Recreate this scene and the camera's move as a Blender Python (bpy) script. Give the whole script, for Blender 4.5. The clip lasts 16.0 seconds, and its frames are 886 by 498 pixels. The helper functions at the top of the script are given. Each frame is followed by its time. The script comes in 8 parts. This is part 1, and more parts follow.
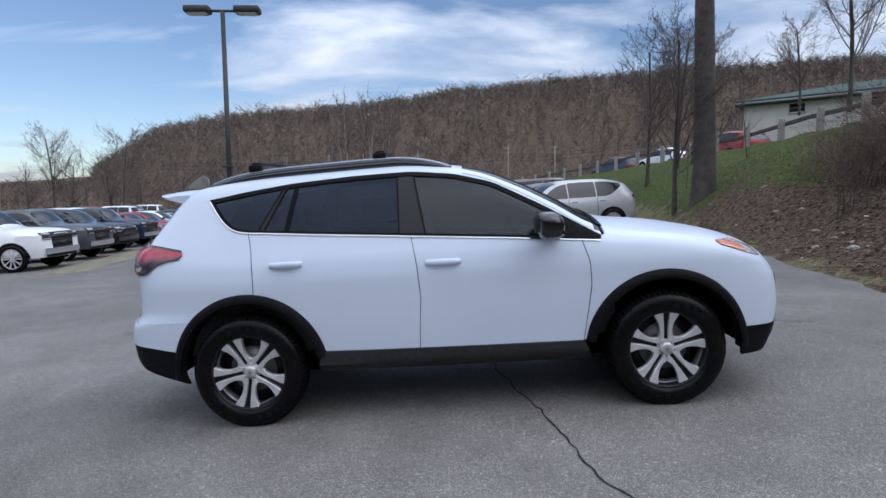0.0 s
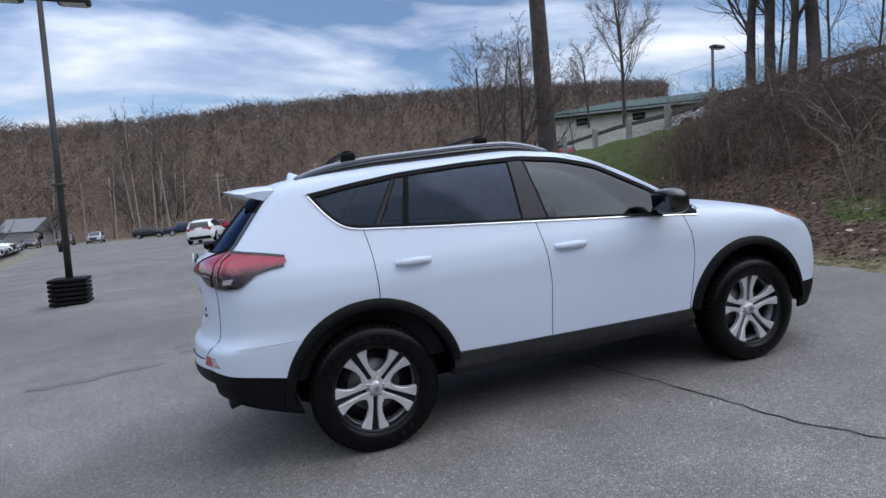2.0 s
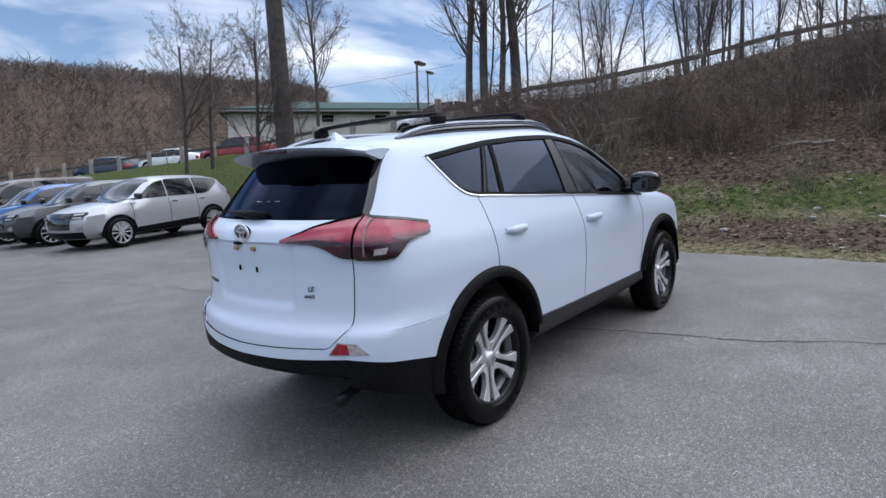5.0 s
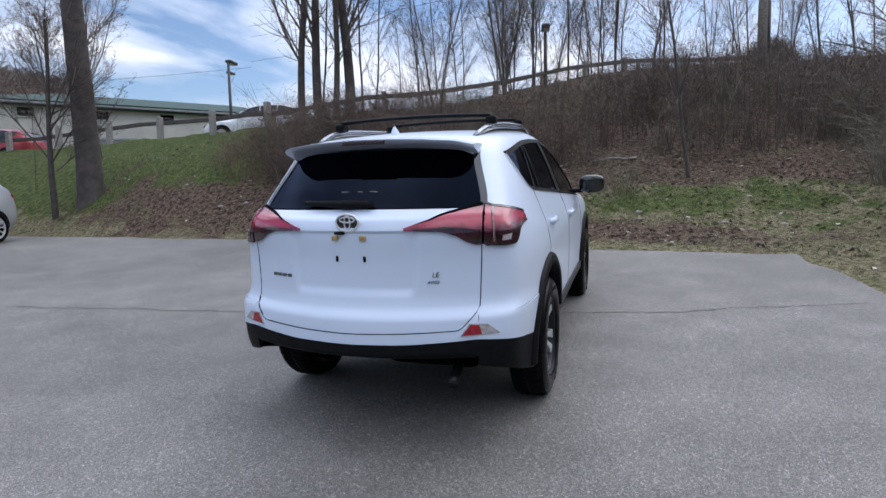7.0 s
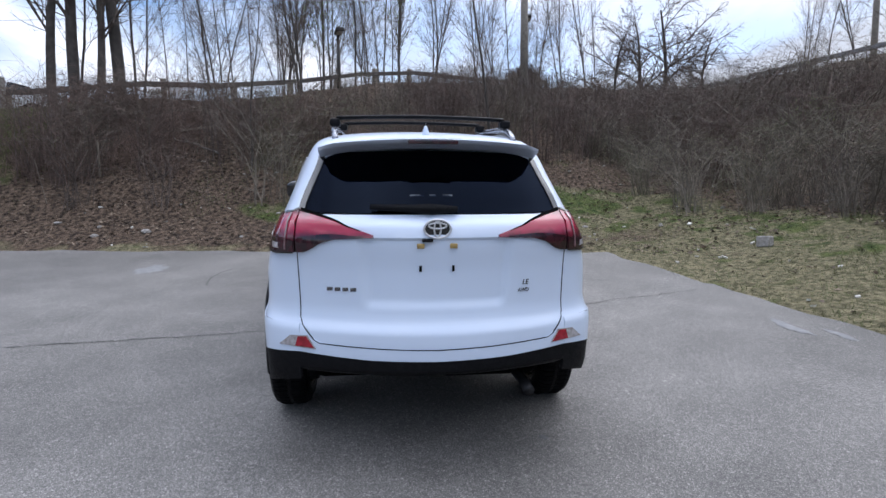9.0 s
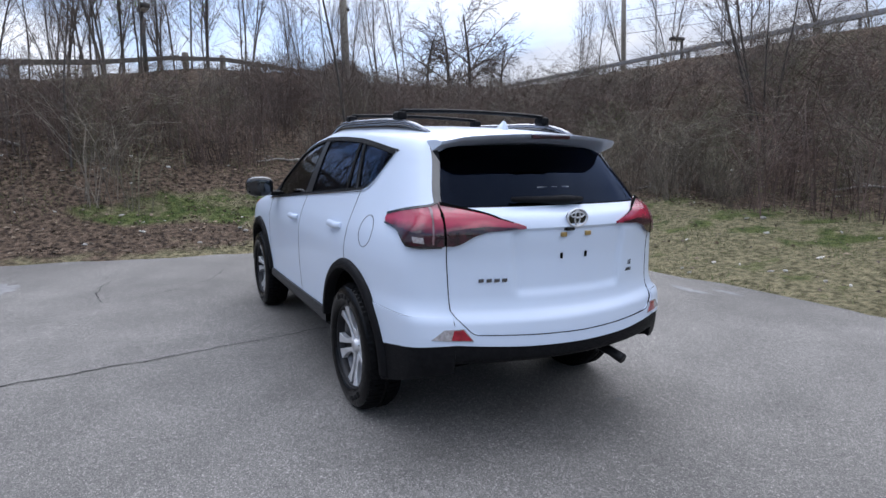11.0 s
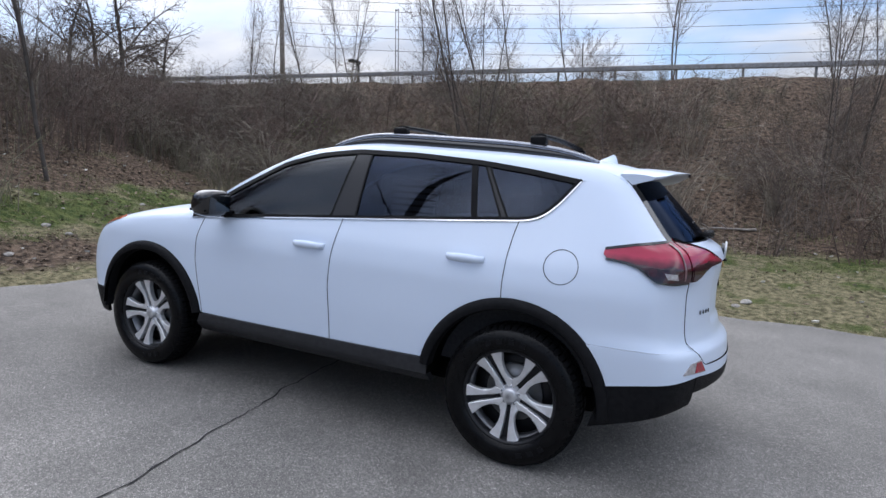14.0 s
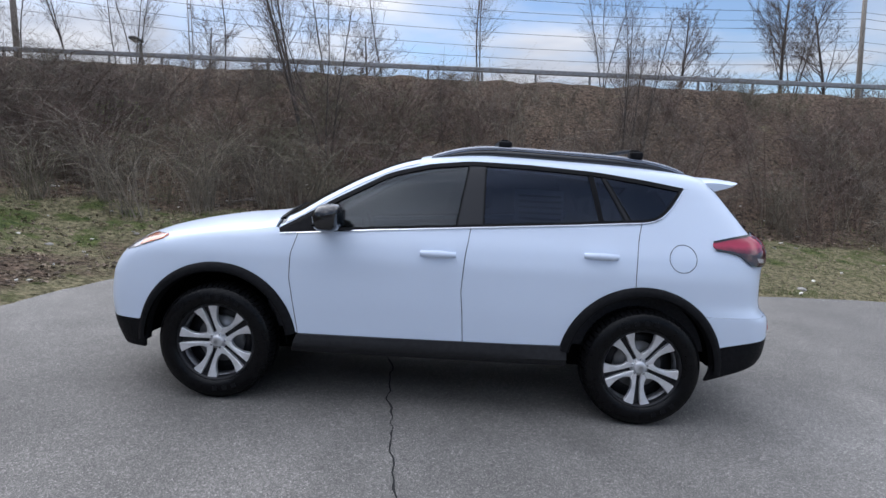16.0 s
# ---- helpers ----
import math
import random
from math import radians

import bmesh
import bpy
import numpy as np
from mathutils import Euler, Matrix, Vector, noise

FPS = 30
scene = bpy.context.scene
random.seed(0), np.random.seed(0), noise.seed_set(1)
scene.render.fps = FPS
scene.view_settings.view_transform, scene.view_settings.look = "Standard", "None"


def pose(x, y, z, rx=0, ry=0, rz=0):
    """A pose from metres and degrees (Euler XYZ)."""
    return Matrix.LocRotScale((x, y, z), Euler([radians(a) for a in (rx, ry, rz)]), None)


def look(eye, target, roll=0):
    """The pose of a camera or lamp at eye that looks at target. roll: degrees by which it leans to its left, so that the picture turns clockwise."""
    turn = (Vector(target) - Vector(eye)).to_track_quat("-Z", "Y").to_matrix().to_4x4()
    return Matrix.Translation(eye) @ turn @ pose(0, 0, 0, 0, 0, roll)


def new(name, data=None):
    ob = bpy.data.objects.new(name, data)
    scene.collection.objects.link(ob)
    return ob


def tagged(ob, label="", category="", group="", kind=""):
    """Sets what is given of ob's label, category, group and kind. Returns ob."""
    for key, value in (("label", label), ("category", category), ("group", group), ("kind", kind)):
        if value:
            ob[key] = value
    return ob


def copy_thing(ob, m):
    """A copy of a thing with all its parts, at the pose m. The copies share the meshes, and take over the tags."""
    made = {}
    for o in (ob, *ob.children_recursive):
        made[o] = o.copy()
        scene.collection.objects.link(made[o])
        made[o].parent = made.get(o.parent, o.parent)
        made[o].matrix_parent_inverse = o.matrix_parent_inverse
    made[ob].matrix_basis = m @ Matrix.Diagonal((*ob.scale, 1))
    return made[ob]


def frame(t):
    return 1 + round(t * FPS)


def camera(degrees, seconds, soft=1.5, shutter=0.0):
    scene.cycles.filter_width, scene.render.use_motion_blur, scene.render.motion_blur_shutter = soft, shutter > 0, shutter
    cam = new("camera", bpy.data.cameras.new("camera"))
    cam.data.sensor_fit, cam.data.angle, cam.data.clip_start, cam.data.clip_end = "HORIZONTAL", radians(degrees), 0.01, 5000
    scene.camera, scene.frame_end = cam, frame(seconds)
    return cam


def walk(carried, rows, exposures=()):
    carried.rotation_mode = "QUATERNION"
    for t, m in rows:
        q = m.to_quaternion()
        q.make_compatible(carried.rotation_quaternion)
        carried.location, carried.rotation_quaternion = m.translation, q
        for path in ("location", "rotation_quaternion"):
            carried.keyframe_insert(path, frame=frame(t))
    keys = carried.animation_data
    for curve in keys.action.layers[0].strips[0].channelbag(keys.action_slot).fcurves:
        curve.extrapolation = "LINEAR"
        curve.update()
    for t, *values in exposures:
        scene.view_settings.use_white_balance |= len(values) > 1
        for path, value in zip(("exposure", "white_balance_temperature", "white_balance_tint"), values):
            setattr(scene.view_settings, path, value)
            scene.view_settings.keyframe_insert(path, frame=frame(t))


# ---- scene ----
cam = camera(75.3, 16.0)
PATH = [
    (0, (-0.004, -4.407, 1.397), (-0.058, -2.417, 1.213), -0.5),
    (0.5, (-0.468, -4.357, 1.371), (-0.396, -2.365, 1.205), -1.2),
    (1, (-0.956, -4.335, 1.342), (-0.737, -2.353, 1.188), -2.5),
    (1.5, (-1.433, -4.168, 1.297), (-1.03, -2.215, 1.152), -3.5),
    (2, (-1.928, -3.958, 1.272), (-1.315, -2.06, 1.122), -3.4),
    (2.5, (-2.35, -3.71, 1.263), (-1.526, -1.896, 1.093), -3.1),
    (3, (-2.763, -3.451, 1.285), (-1.737, -1.746, 1.087), -2.9),
    (3.5, (-3.185, -3.277, 1.241), (-1.98, -1.696, 1.019), -2.7),
    (3.7, (-3.323, -3.195, 1.246), (-2.06, -1.663, 1.015), -2.7),
    (5.8, (-4.293, -2.178, 1.172), (-2.614, -1.105, 0.994), -1.5),
    (6, (-4.427, -2.08, 1.182), (-2.715, -1.063, 1.001), -1.5),
    (6.5, (-4.703, -1.721, 1.146), (-2.895, -0.888, 0.958), -1.2),
    (7, (-4.85, -1.297, 1.143), (-2.955, -0.686, 0.957), -1.3),
    (7.5, (-4.954, -0.778, 1.17), (-2.997, -0.404, 0.99), -1.4),
    (8, (-5.002, -0.296, 1.185), (-3.016, -0.146, 1.01), -1.3),
    (8.5, (-4.908, 0.09, 1.165), (-2.916, 0.039, 0.989), -1.0),
    (9, (-4.866, 0.301, 1.168), (-2.89, 0.059, 0.983), -0.4),
    (9.2, (-4.825, 0.388, 1.148), (-2.859, 0.073, 0.958), -0.2),
    (11.3, (-4.37, 2.042, 1.195), (-2.67, 1.013, 0.97), -1.2),
    (11.5, (-4.293, 2.095, 1.188), (-2.633, 1.003, 0.96), -0.7),
    (12, (-3.98, 2.314, 1.152), (-2.449, 1.047, 0.921), -0.2),
    (12.5, (-3.626, 2.668, 1.17), (-2.252, 1.235, 0.934), 0.2),
    (13, (-3.232, 3.027, 1.229), (-2.029, 1.448, 0.98), -0.1),
    (13.5, (-2.713, 3.28, 1.28), (-1.699, 1.57, 1.064), 0.7),
    (14, (-2.211, 3.571, 1.329), (-1.382, 1.763, 1.125), 0.8),
    (14.5, (-1.71, 3.809, 1.343), (-1.076, 1.924, 1.13), 0.0),
    (15, (-1.189, 4.046, 1.376), (-0.761, 2.104, 1.156), -0.5),
    (15.5, (-0.705, 4.274, 1.429), (-0.482, 2.3, 1.199), -0.7),
    (16, (-0.192, 4.317, 1.448), (-0.15, 2.332, 1.21), -0.2),
]
walk(cam, [(t, look(e, a, r)) for t, e, a, r in PATH], [(0, -0.16, 6000, 13), (1.5, -0.14, 6000, 13), (3, -0.17, 6050, 13), (3.7, -0.08, 6050, 13), (7, 0.05, 6050, 14), (9, 0.16, 6050, 14), (12.5, 0.27, 6150, 14), (14.5, 0.22, 6200, 13), (16, 0.15, 6150, 13)])

# ---------------------------------------------------------------- world, sun
SLOPE = math.tan(radians(3.4))
SUN_AZ, SUN_EL = radians(128), radians(43)      # from +Y towards +X


def make_world():
    w = bpy.data.worlds.new("sky")
    scene.world = w
    w.use_nodes = True
    nt = w.node_tree
    nt.nodes.clear()
    N = lambda k: nt.nodes.new(k)
    L = nt.links.new
    out = N("ShaderNodeOutputWorld")
    sky = N("ShaderNodeTexSky")
    sky.sky_type = "NISHITA"
    sky.sun_disc = False
    sky.sun_elevation, sky.sun_rotation = SUN_EL, SUN_AZ
    sky.air_density, sky.dust_density, sky.ozone_density = 1.0, 0.6, 2.0
    tc = N("ShaderNodeTexCoord")
    sep = N("ShaderNodeSeparateXYZ")
    L(tc.outputs["Generated"], sep.inputs[0])
    up = N("ShaderNodeMath"); up.operation = "ADD"; up.inputs[1].default_value = 0.13
    mx = N("ShaderNodeMath"); mx.operation = "MAXIMUM"; mx.inputs[1].default_value = 0.0
    L(sep.outputs["Z"], mx.inputs[0]); L(mx.outputs[0], up.inputs[0])
    dx = N("ShaderNodeMath"); dx.operation = "DIVIDE"
    dy = N("ShaderNodeMath"); dy.operation = "DIVIDE"
    L(sep.outputs["X"], dx.inputs[0]); L(up.outputs[0], dx.inputs[1])
    L(sep.outputs["Y"], dy.inputs[0]); L(up.outputs[0], dy.inputs[1])
    com = N("ShaderNodeCombineXYZ")
    L(dx.outputs[0], com.inputs[0]); L(dy.outputs[0], com.inputs[1])
    mp = N("ShaderNodeMapping")
    mp.inputs["Scale"].default_value = (0.55, 0.85, 1)
    mp.inputs["Rotation"].default_value = (0, 0, radians(28))
    mp.inputs["Location"].default_value = CLOUD_SHIFT
    L(com.outputs[0], mp.inputs[0])
    no = N("ShaderNodeTexNoise")
    no.inputs["Scale"].default_value, no.inputs["Detail"].default_value = 1.15, 9.0
    no.inputs["Roughness"].default_value, no.inputs["Distortion"].default_value = 0.52, 0.35
    L(mp.outputs[0], no.inputs["Vector"])
    cr = N("ShaderNodeValToRGB")
    cr.color_ramp.elements[0].position, cr.color_ramp.elements[0].color = CLOUD_LO, (0, 0, 0, 1)
    cr.color_ramp.elements[1].position, cr.color_ramp.elements[1].color = CLOUD_HI, (1, 1, 1, 1)
    # the sky is clearer on the side away from the sun
    lean = N("ShaderNodeVectorMath"); lean.operation = "DOT_PRODUCT"
    lean.inputs[1].default_value = (math.sin(SUN_AZ) * 0.055, math.cos(SUN_AZ) * 0.055, 0)
    L(tc.outputs["Generated"], lean.inputs[0])
    more = N("ShaderNodeMath"); more.operation = "ADD"
    L(no.outputs["Fac"], more.inputs[0]); L(lean.outputs["Value"], more.inputs[1])
    L(more.outputs[0], cr.inputs[0])
    shade = N("ShaderNodeTexNoise")
    shade.inputs["Scale"].default_value, shade.inputs["Detail"].default_value = 2.3, 6.0
    L(mp.outputs[0], shade.inputs["Vector"])
    tone = N("ShaderNodeValToRGB")
    tone.color_ramp.elements[0].position, tone.color_ramp.elements[0].color = 0.33, (0.62, 0.68, 0.78, 1)
    tone.color_ramp.elements[1].position, tone.color_ramp.elements[1].color = 0.62, (0.95, 0.97, 1.0, 1)
    L(shade.outputs["Fac"], tone.inputs[0])
    # the sun's glow in the thin cloud in front of it
    dot = N("ShaderNodeVectorMath"); dot.operation = "DOT_PRODUCT"
    ce = math.cos(SUN_EL)
    dot.inputs[1].default_value = (math.sin(SUN_AZ) * ce, math.cos(SUN_AZ) * ce, math.sin(SUN_EL))
    L(tc.outputs["Generated"], dot.inputs[0])
    glow = N("ShaderNodeMapRange")
    glow.inputs["From Min"].default_value, glow.inputs["From Max"].default_value = 0.66, 1.0
    glow.inputs["To Min"].default_value, glow.inputs["To Max"].default_value = 0.0, 1.0
    glow.interpolation_type = "SMOOTHSTEP"
    L(dot.outputs["Value"], glow.inputs[0])
    gp = N("ShaderNodeMath"); gp.operation = "MULTIPLY_ADD"
    gp.inputs[1].default_value, gp.inputs[2].default_value = 0.10, CLOUD_LIGHT
    L(glow.outputs[0], gp.inputs[0])
    # cloud thickens and brightens towards the zenith
    zen = N("ShaderNodeMath"); zen.operation = "MULTIPLY_ADD"
    zen.inputs[1].default_value, zen.inputs[2].default_value = 3.0, 0.40
    L(mx.outputs[0], zen.inputs[0])
    lit = N("ShaderNodeMath"); lit.operation = "MULTIPLY"
    L(gp.outputs[0], lit.inputs[0]); L(zen.outputs[0], lit.inputs[1])
    # towards the sun the clouds show their duller undersides
    belly = N("ShaderNodeMapRange")
    belly.inputs["From Min"].default_value, belly.inputs["From Max"].default_value = -0.75, 0.35
    belly.inputs["To Min"].default_value, belly.inputs["To Max"].default_value = 0.70, 1.12
    L(sep.outputs["Y"], belly.inputs[0])
    dull = N("ShaderNodeMath"); dull.operation = "MULTIPLY"
    L(lit.outputs[0], dull.inputs[0]); L(belly.outputs[0], dull.inputs[1])
    thick = N("ShaderNodeMapRange")
    thick.inputs["From Min"].default_value, thick.inputs["From Max"].default_value = 0.30, 0.62
    thick.inputs["To Min"].default_value, thick.inputs["To Max"].default_value = 0.0, 0.80
    L(mx.outputs[0], thick.inputs[0])
    cover = N("ShaderNodeMath"); cover.operation = "ADD"; cover.use_clamp = True
    # the deck overhead lies towards the sun's side; the far side of the sky is clearer
    side = N("ShaderNodeMapRange")
    side.inputs["From Min"].default_value, side.inputs["From Max"].default_value = 0.60, -0.30
    side.inputs["To Min"].default_value, side.inputs["To Max"].default_value = 0.25, 0.85
    L(sep.outputs["Y"], side.inputs[0])
    deck = N("ShaderNodeMath"); deck.operation = "MULTIPLY"
    L(thick.outputs[0], deck.inputs[0]); L(side.outputs[0], deck.inputs[1])
    L(cr.outputs[0], cover.inputs[0]); L(deck.outputs[0], cover.inputs[1])
    mk = N("ShaderNodeMath"); mk.operation = "MULTIPLY_ADD"; mk.use_clamp = True
    mk.inputs[1].default_value = 0.35
    L(glow.outputs[0], mk.inputs[0]); L(cover.outputs[0], mk.inputs[2])
    b1, b2 = N("ShaderNodeBackground"), N("ShaderNodeBackground")
    b1.inputs["Strength"].default_value = SKY_LIGHT
    L(sky.outputs[0], b1.inputs["Color"])
    L(tone.outputs[0], b2.inputs["Color"]); L(dull.outputs[0], b2.inputs["Strength"])
    mix = N("ShaderNodeMixShader")
    L(mk.outputs[0], mix.inputs[0]); L(b1.outputs[0], mix.inputs[1]); L(b2.outputs[0], mix.inputs[2])
    L(mix.outputs[0], out.inputs[0])


CLOUD_SHIFT, CLOUD_LO, CLOUD_HI, CLOUD_LIGHT, SKY_LIGHT = (0.3, 0.4, 0), 0.440, 0.62, 1.06, 0.135
make_world()
sun = new("sun", bpy.data.lights.new("sun", "SUN"))
sun.data.energy, sun.data.angle, sun.data.color = 0.62, radians(46), (1.0, 0.95, 0.89)
sun.matrix_world = look((0, 0, 0), (-math.sin(SUN_AZ) * math.cos(SUN_EL), -math.cos(SUN_AZ) * math.cos(SUN_EL), -math.sin(SUN_EL)))


# ---------------------------------------------------------------- materials
def rgba(c):
    return (*c, 1.0)


def material(name, colour, rough=0.6, metal=0.0, dark=None, scale=8.0, detail=6.0, bump=0.0, bump_scale=60.0,
             coat=0.0, big=None, big_scale=0.6, lo=0.35, hi=0.65, spec=0.5, random=0.0, island=0.0):
    """A principled surface with fine grain between two colours, broad stains, and fine relief."""
    m = bpy.data.materials.new(name)
    m.use_nodes = True
    nt = m.node_tree
    L = nt.links.new
    b = nt.nodes["Principled BSDF"]
    b.inputs["Roughness"].default_value, b.inputs["Metallic"].default_value = rough, metal
    b.inputs["Coat Weight"].default_value, b.inputs["Coat Roughness"].default_value = coat, 0.03
    b.inputs["Specular IOR Level"].default_value = spec
    tc = nt.nodes.new("ShaderNodeTexCoord")
    col = None
    if dark is not None:
        no = nt.nodes.new("ShaderNodeTexNoise")
        no.inputs["Scale"].default_value, no.inputs["Detail"].default_value = scale, detail
        L(tc.outputs["Object"], no.inputs["Vector"])
        cr = nt.nodes.new("ShaderNodeValToRGB")
        cr.color_ramp.elements[0].position, cr.color_ramp.elements[0].color = lo, rgba(dark)
        cr.color_ramp.elements[1].position, cr.color_ramp.elements[1].color = hi, rgba(colour)
        L(no.outputs["Fac"], cr.inputs[0])
        col = cr.outputs[0]
    if big is not None:
        no = nt.nodes.new("ShaderNodeTexNoise")
        no.inputs["Scale"].default_value, no.inputs["Detail"].default_value = big_scale, 5.0
        L(tc.outputs["Object"], no.inputs["Vector"])
        cr = nt.nodes.new("ShaderNodeValToRGB")
        cr.color_ramp.elements[0].position, cr.color_ramp.elements[1].position = 0.42, 0.62
        L(no.outputs["Fac"], cr.inputs[0])
        mx = nt.nodes.new("ShaderNodeMixRGB")
        half = nt.nodes.new("ShaderNodeMath"); half.operation = "MULTIPLY"
        half.inputs[1].default_value = 0.55 if dark is not None else 1.0
        L(cr.outputs[0], half.inputs[0]); L(half.outputs[0], mx.inputs["Fac"])
        if col:
            L(col, mx.inputs["Color1"])
        else:
            mx.inputs["Color1"].default_value = rgba(colour)
        mx.inputs["Color2"].default_value = rgba(big)
        col = mx.outputs[0]
    if random or island:
        src = nt.nodes.new("ShaderNodeNewGeometry" if island else "ShaderNodeObjectInfo")
        hv = nt.nodes.new("ShaderNodeHueSaturation")
        mr = nt.nodes.new("ShaderNodeMapRange")
        k = island or random
        mr.inputs["To Min"].default_value, mr.inputs["To Max"].default_value = 1 - k, 1 + k
        L(src.outputs["Random Per Island" if island else "Random"], mr.inputs[0])
        L(mr.outputs[0], hv.inputs["Value"])
        if col:
            L(col, hv.inputs["Color"])
        else:
            hv.inputs["Color"].default_value = rgba(colour)
        col = hv.outputs[0]
    if col:
        L(col, b.inputs["Base Color"])
    else:
        b.inputs["Base Color"].default_value = rgba(colour)
    if bump:
        no = nt.nodes.new("ShaderNodeTexNoise")
        no.inputs["Scale"].default_value, no.inputs["Detail"].default_value = bump_scale, 5.0
        L(tc.outputs["Object"], no.inputs["Vector"])
        bp = nt.nodes.new("ShaderNodeBump")
        bp.inputs["Strength"].default_value, bp.inputs["Distance"].default_value = bump, 0.02
        L(no.outputs["Fac"], bp.inputs["Height"])
        L(bp.outputs[0], b.inputs["Normal"])
    return m


def glass_material(name, tint, gloss=(0.50, 0.56, 0.72), rough=0.0, ior=1.36):
    """A tinted pane: a mirror by Fresnel over a tint that lets light through."""
    m = bpy.data.materials.new(name)
    m.use_nodes = True
    nt = m.node_tree
    nt.nodes.clear()
    L = nt.links.new
    out = nt.nodes.new("ShaderNodeOutputMaterial")
    tr = nt.nodes.new("ShaderNodeBsdfTransparent")
    tr.inputs[0].default_value = rgba(tint)
    gl = nt.nodes.new("ShaderNodeBsdfGlossy")
    gl.inputs["Roughness"].default_value = rough
    gl.inputs["Color"].default_value = rgba(gloss)
    fr = nt.nodes.new("ShaderNodeFresnel")
    fr.inputs[0].default_value = ior
    mx = nt.nodes.new("ShaderNodeMixShader")
    L(fr.outputs[0], mx.inputs[0]); L(tr.outputs[0], mx.inputs[1]); L(gl.outputs[0], mx.inputs[2])
    L(mx.outputs[0], out.inputs[0])
    return m


# white paint with the blue of the skylight put into its colour
M_WHITE = material("sky_tinted_white_paint", (0.588, 0.660, 0.778), 0.42, coat=0.45, big=(0.570, 0.640, 0.757), big_scale=0.9)
M_BLACK = material("black_grained_plastic", (0.009, 0.009, 0.010), 0.5, dark=(0.005, 0.005, 0.006), scale=40, bump=0.25, bump_scale=900, spec=0.08)
M_GLOSSBLACK = material("gloss_black", (0.010, 0.010, 0.011), 0.08, coat=0.5)
M_DARK = material("dark_underbody", (0.004, 0.004, 0.004), 0.95, dark=(0.002, 0.002, 0.002), scale=9, spec=0.03)
M_TYRE = material("tyre_rubber", (0.005, 0.005, 0.0055), 0.26, dark=(0.003, 0.003, 0.0035), scale=25, bump=0.10, bump_scale=120, spec=0.13)
M_TREAD = material("tread_rubber", (0.006, 0.006, 0.0065), 0.7, dark=(0.003, 0.003, 0.0035), scale=30, spec=0.05)
M_ALLOY = material("machined_alloy", (0.70, 0.70, 0.72), 0.30, 0.55, dark=(0.62, 0.62, 0.63), scale=30)
M_RIMDARK = material("dark_rim_pocket", (0.016, 0.016, 0.018), 0.38, 0.2, dark=(0.010, 0.010, 0.012), scale=20, spec=0.3)
M_BARREL = material("cast_rim_barrel", (0.20, 0.20, 0.21), 0.45, 0.6, dark=(0.13, 0.13, 0.14), scale=30)
M_CHROME = material("chrome", (0.72, 0.73, 0.75), 0.16, 1.0)
M_SILVER = material("satin_silver", (0.24, 0.25, 0.28), 0.26, 0.8)
M_SILL = material("grey_black_sill_plastic", (0.030, 0.030, 0.033), 0.45, dark=(0.022, 0.022, 0.024), scale=30, bump=0.15, bump_scale=700, spec=0.25)
def lens_material():
    """A tail lamp lens moulded from smoked at its foot to red above."""
    m = material("red_lens", (0.5, 0.013, 0.042), 0.10, coat=0.6, spec=0.5)
    nt = m.node_tree
    tc, sp, cr = nt.nodes.new("ShaderNodeTexCoord"), nt.nodes.new("ShaderNodeSeparateXYZ"), nt.nodes.new("ShaderNodeValToRGB")
    mr, no = nt.nodes.new("ShaderNodeMapRange"), nt.nodes.new("ShaderNodeTexNoise")
    ad = nt.nodes.new("ShaderNodeMath"); ad.operation = "MULTIPLY_ADD"
    no.inputs["Scale"].default_value, ad.inputs[1].default_value = 16.0, 0.05
    nt.links.new(tc.outputs["Object"], no.inputs["Vector"]); nt.links.new(tc.outputs["Object"], sp.inputs[0])
    nt.links.new(no.outputs["Fac"], ad.inputs[0]); nt.links.new(sp.outputs["Z"], ad.inputs[2])
    mr.inputs["From Min"].default_value, mr.inputs["From Max"].default_value = 1.055, 1.245
    nt.links.new(ad.outputs[0], mr.inputs[0]); nt.links.new(mr.outputs[0], cr.inputs[0])
    stops = ((0.0, (0.020, 0.010, 0.014)), (0.34, (0.032, 0.008, 0.013)), (0.46, (0.16, 0.010, 0.026)), (0.60, (0.40, 0.022, 0.058)), (0.84, (0.34, 0.018, 0.046)), (1.0, (0.10, 0.010, 0.018)))
    while len(cr.color_ramp.elements) < len(stops):
        cr.color_ramp.elements.new(0.5)
    for e, (p, c) in zip(cr.color_ramp.elements, stops):
        e.position, e.color = p, (*c, 1)
    nt.links.new(cr.outputs[0], nt.nodes["Principled BSDF"].inputs["Base Color"])
    return m


M_RED = lens_material()
M_REFLECTOR = material("red_reflector", (0.34, 0.014, 0.028), 0.16, coat=0.6, dark=(0.20, 0.008, 0.015), scale=40, spec=0.3)
M_REDDARK = material("smoked_red_lens", (0.050, 0.012, 0.018), 0.12, coat=0.6, dark=(0.012, 0.006, 0.009), scale=22, spec=0.3)
M_LENSGREY = material("grey_lens_strip", (0.24, 0.15, 0.155), 0.2, coat=0.5, dark=(0.15, 0.08, 0.085), scale=50)
M_CLEAR = material("clear_lens", (0.42, 0.40, 0.40), 0.12, coat=0.7, dark=(0.26, 0.23, 0.23), scale=60)
M_AMBER = material("amber_lens", (0.62, 0.17, 0.05), 0.12, coat=1.0, dark=(0.5, 0.12, 0.04), scale=30)
# tinted panes; the bluish gloss of rear and side paints in a blue-sky reflection
M_GLASS = glass_material("tinted_glass", (0.036, 0.044, 0.068), (0.26, 0.34, 0.54), ior=1.27)
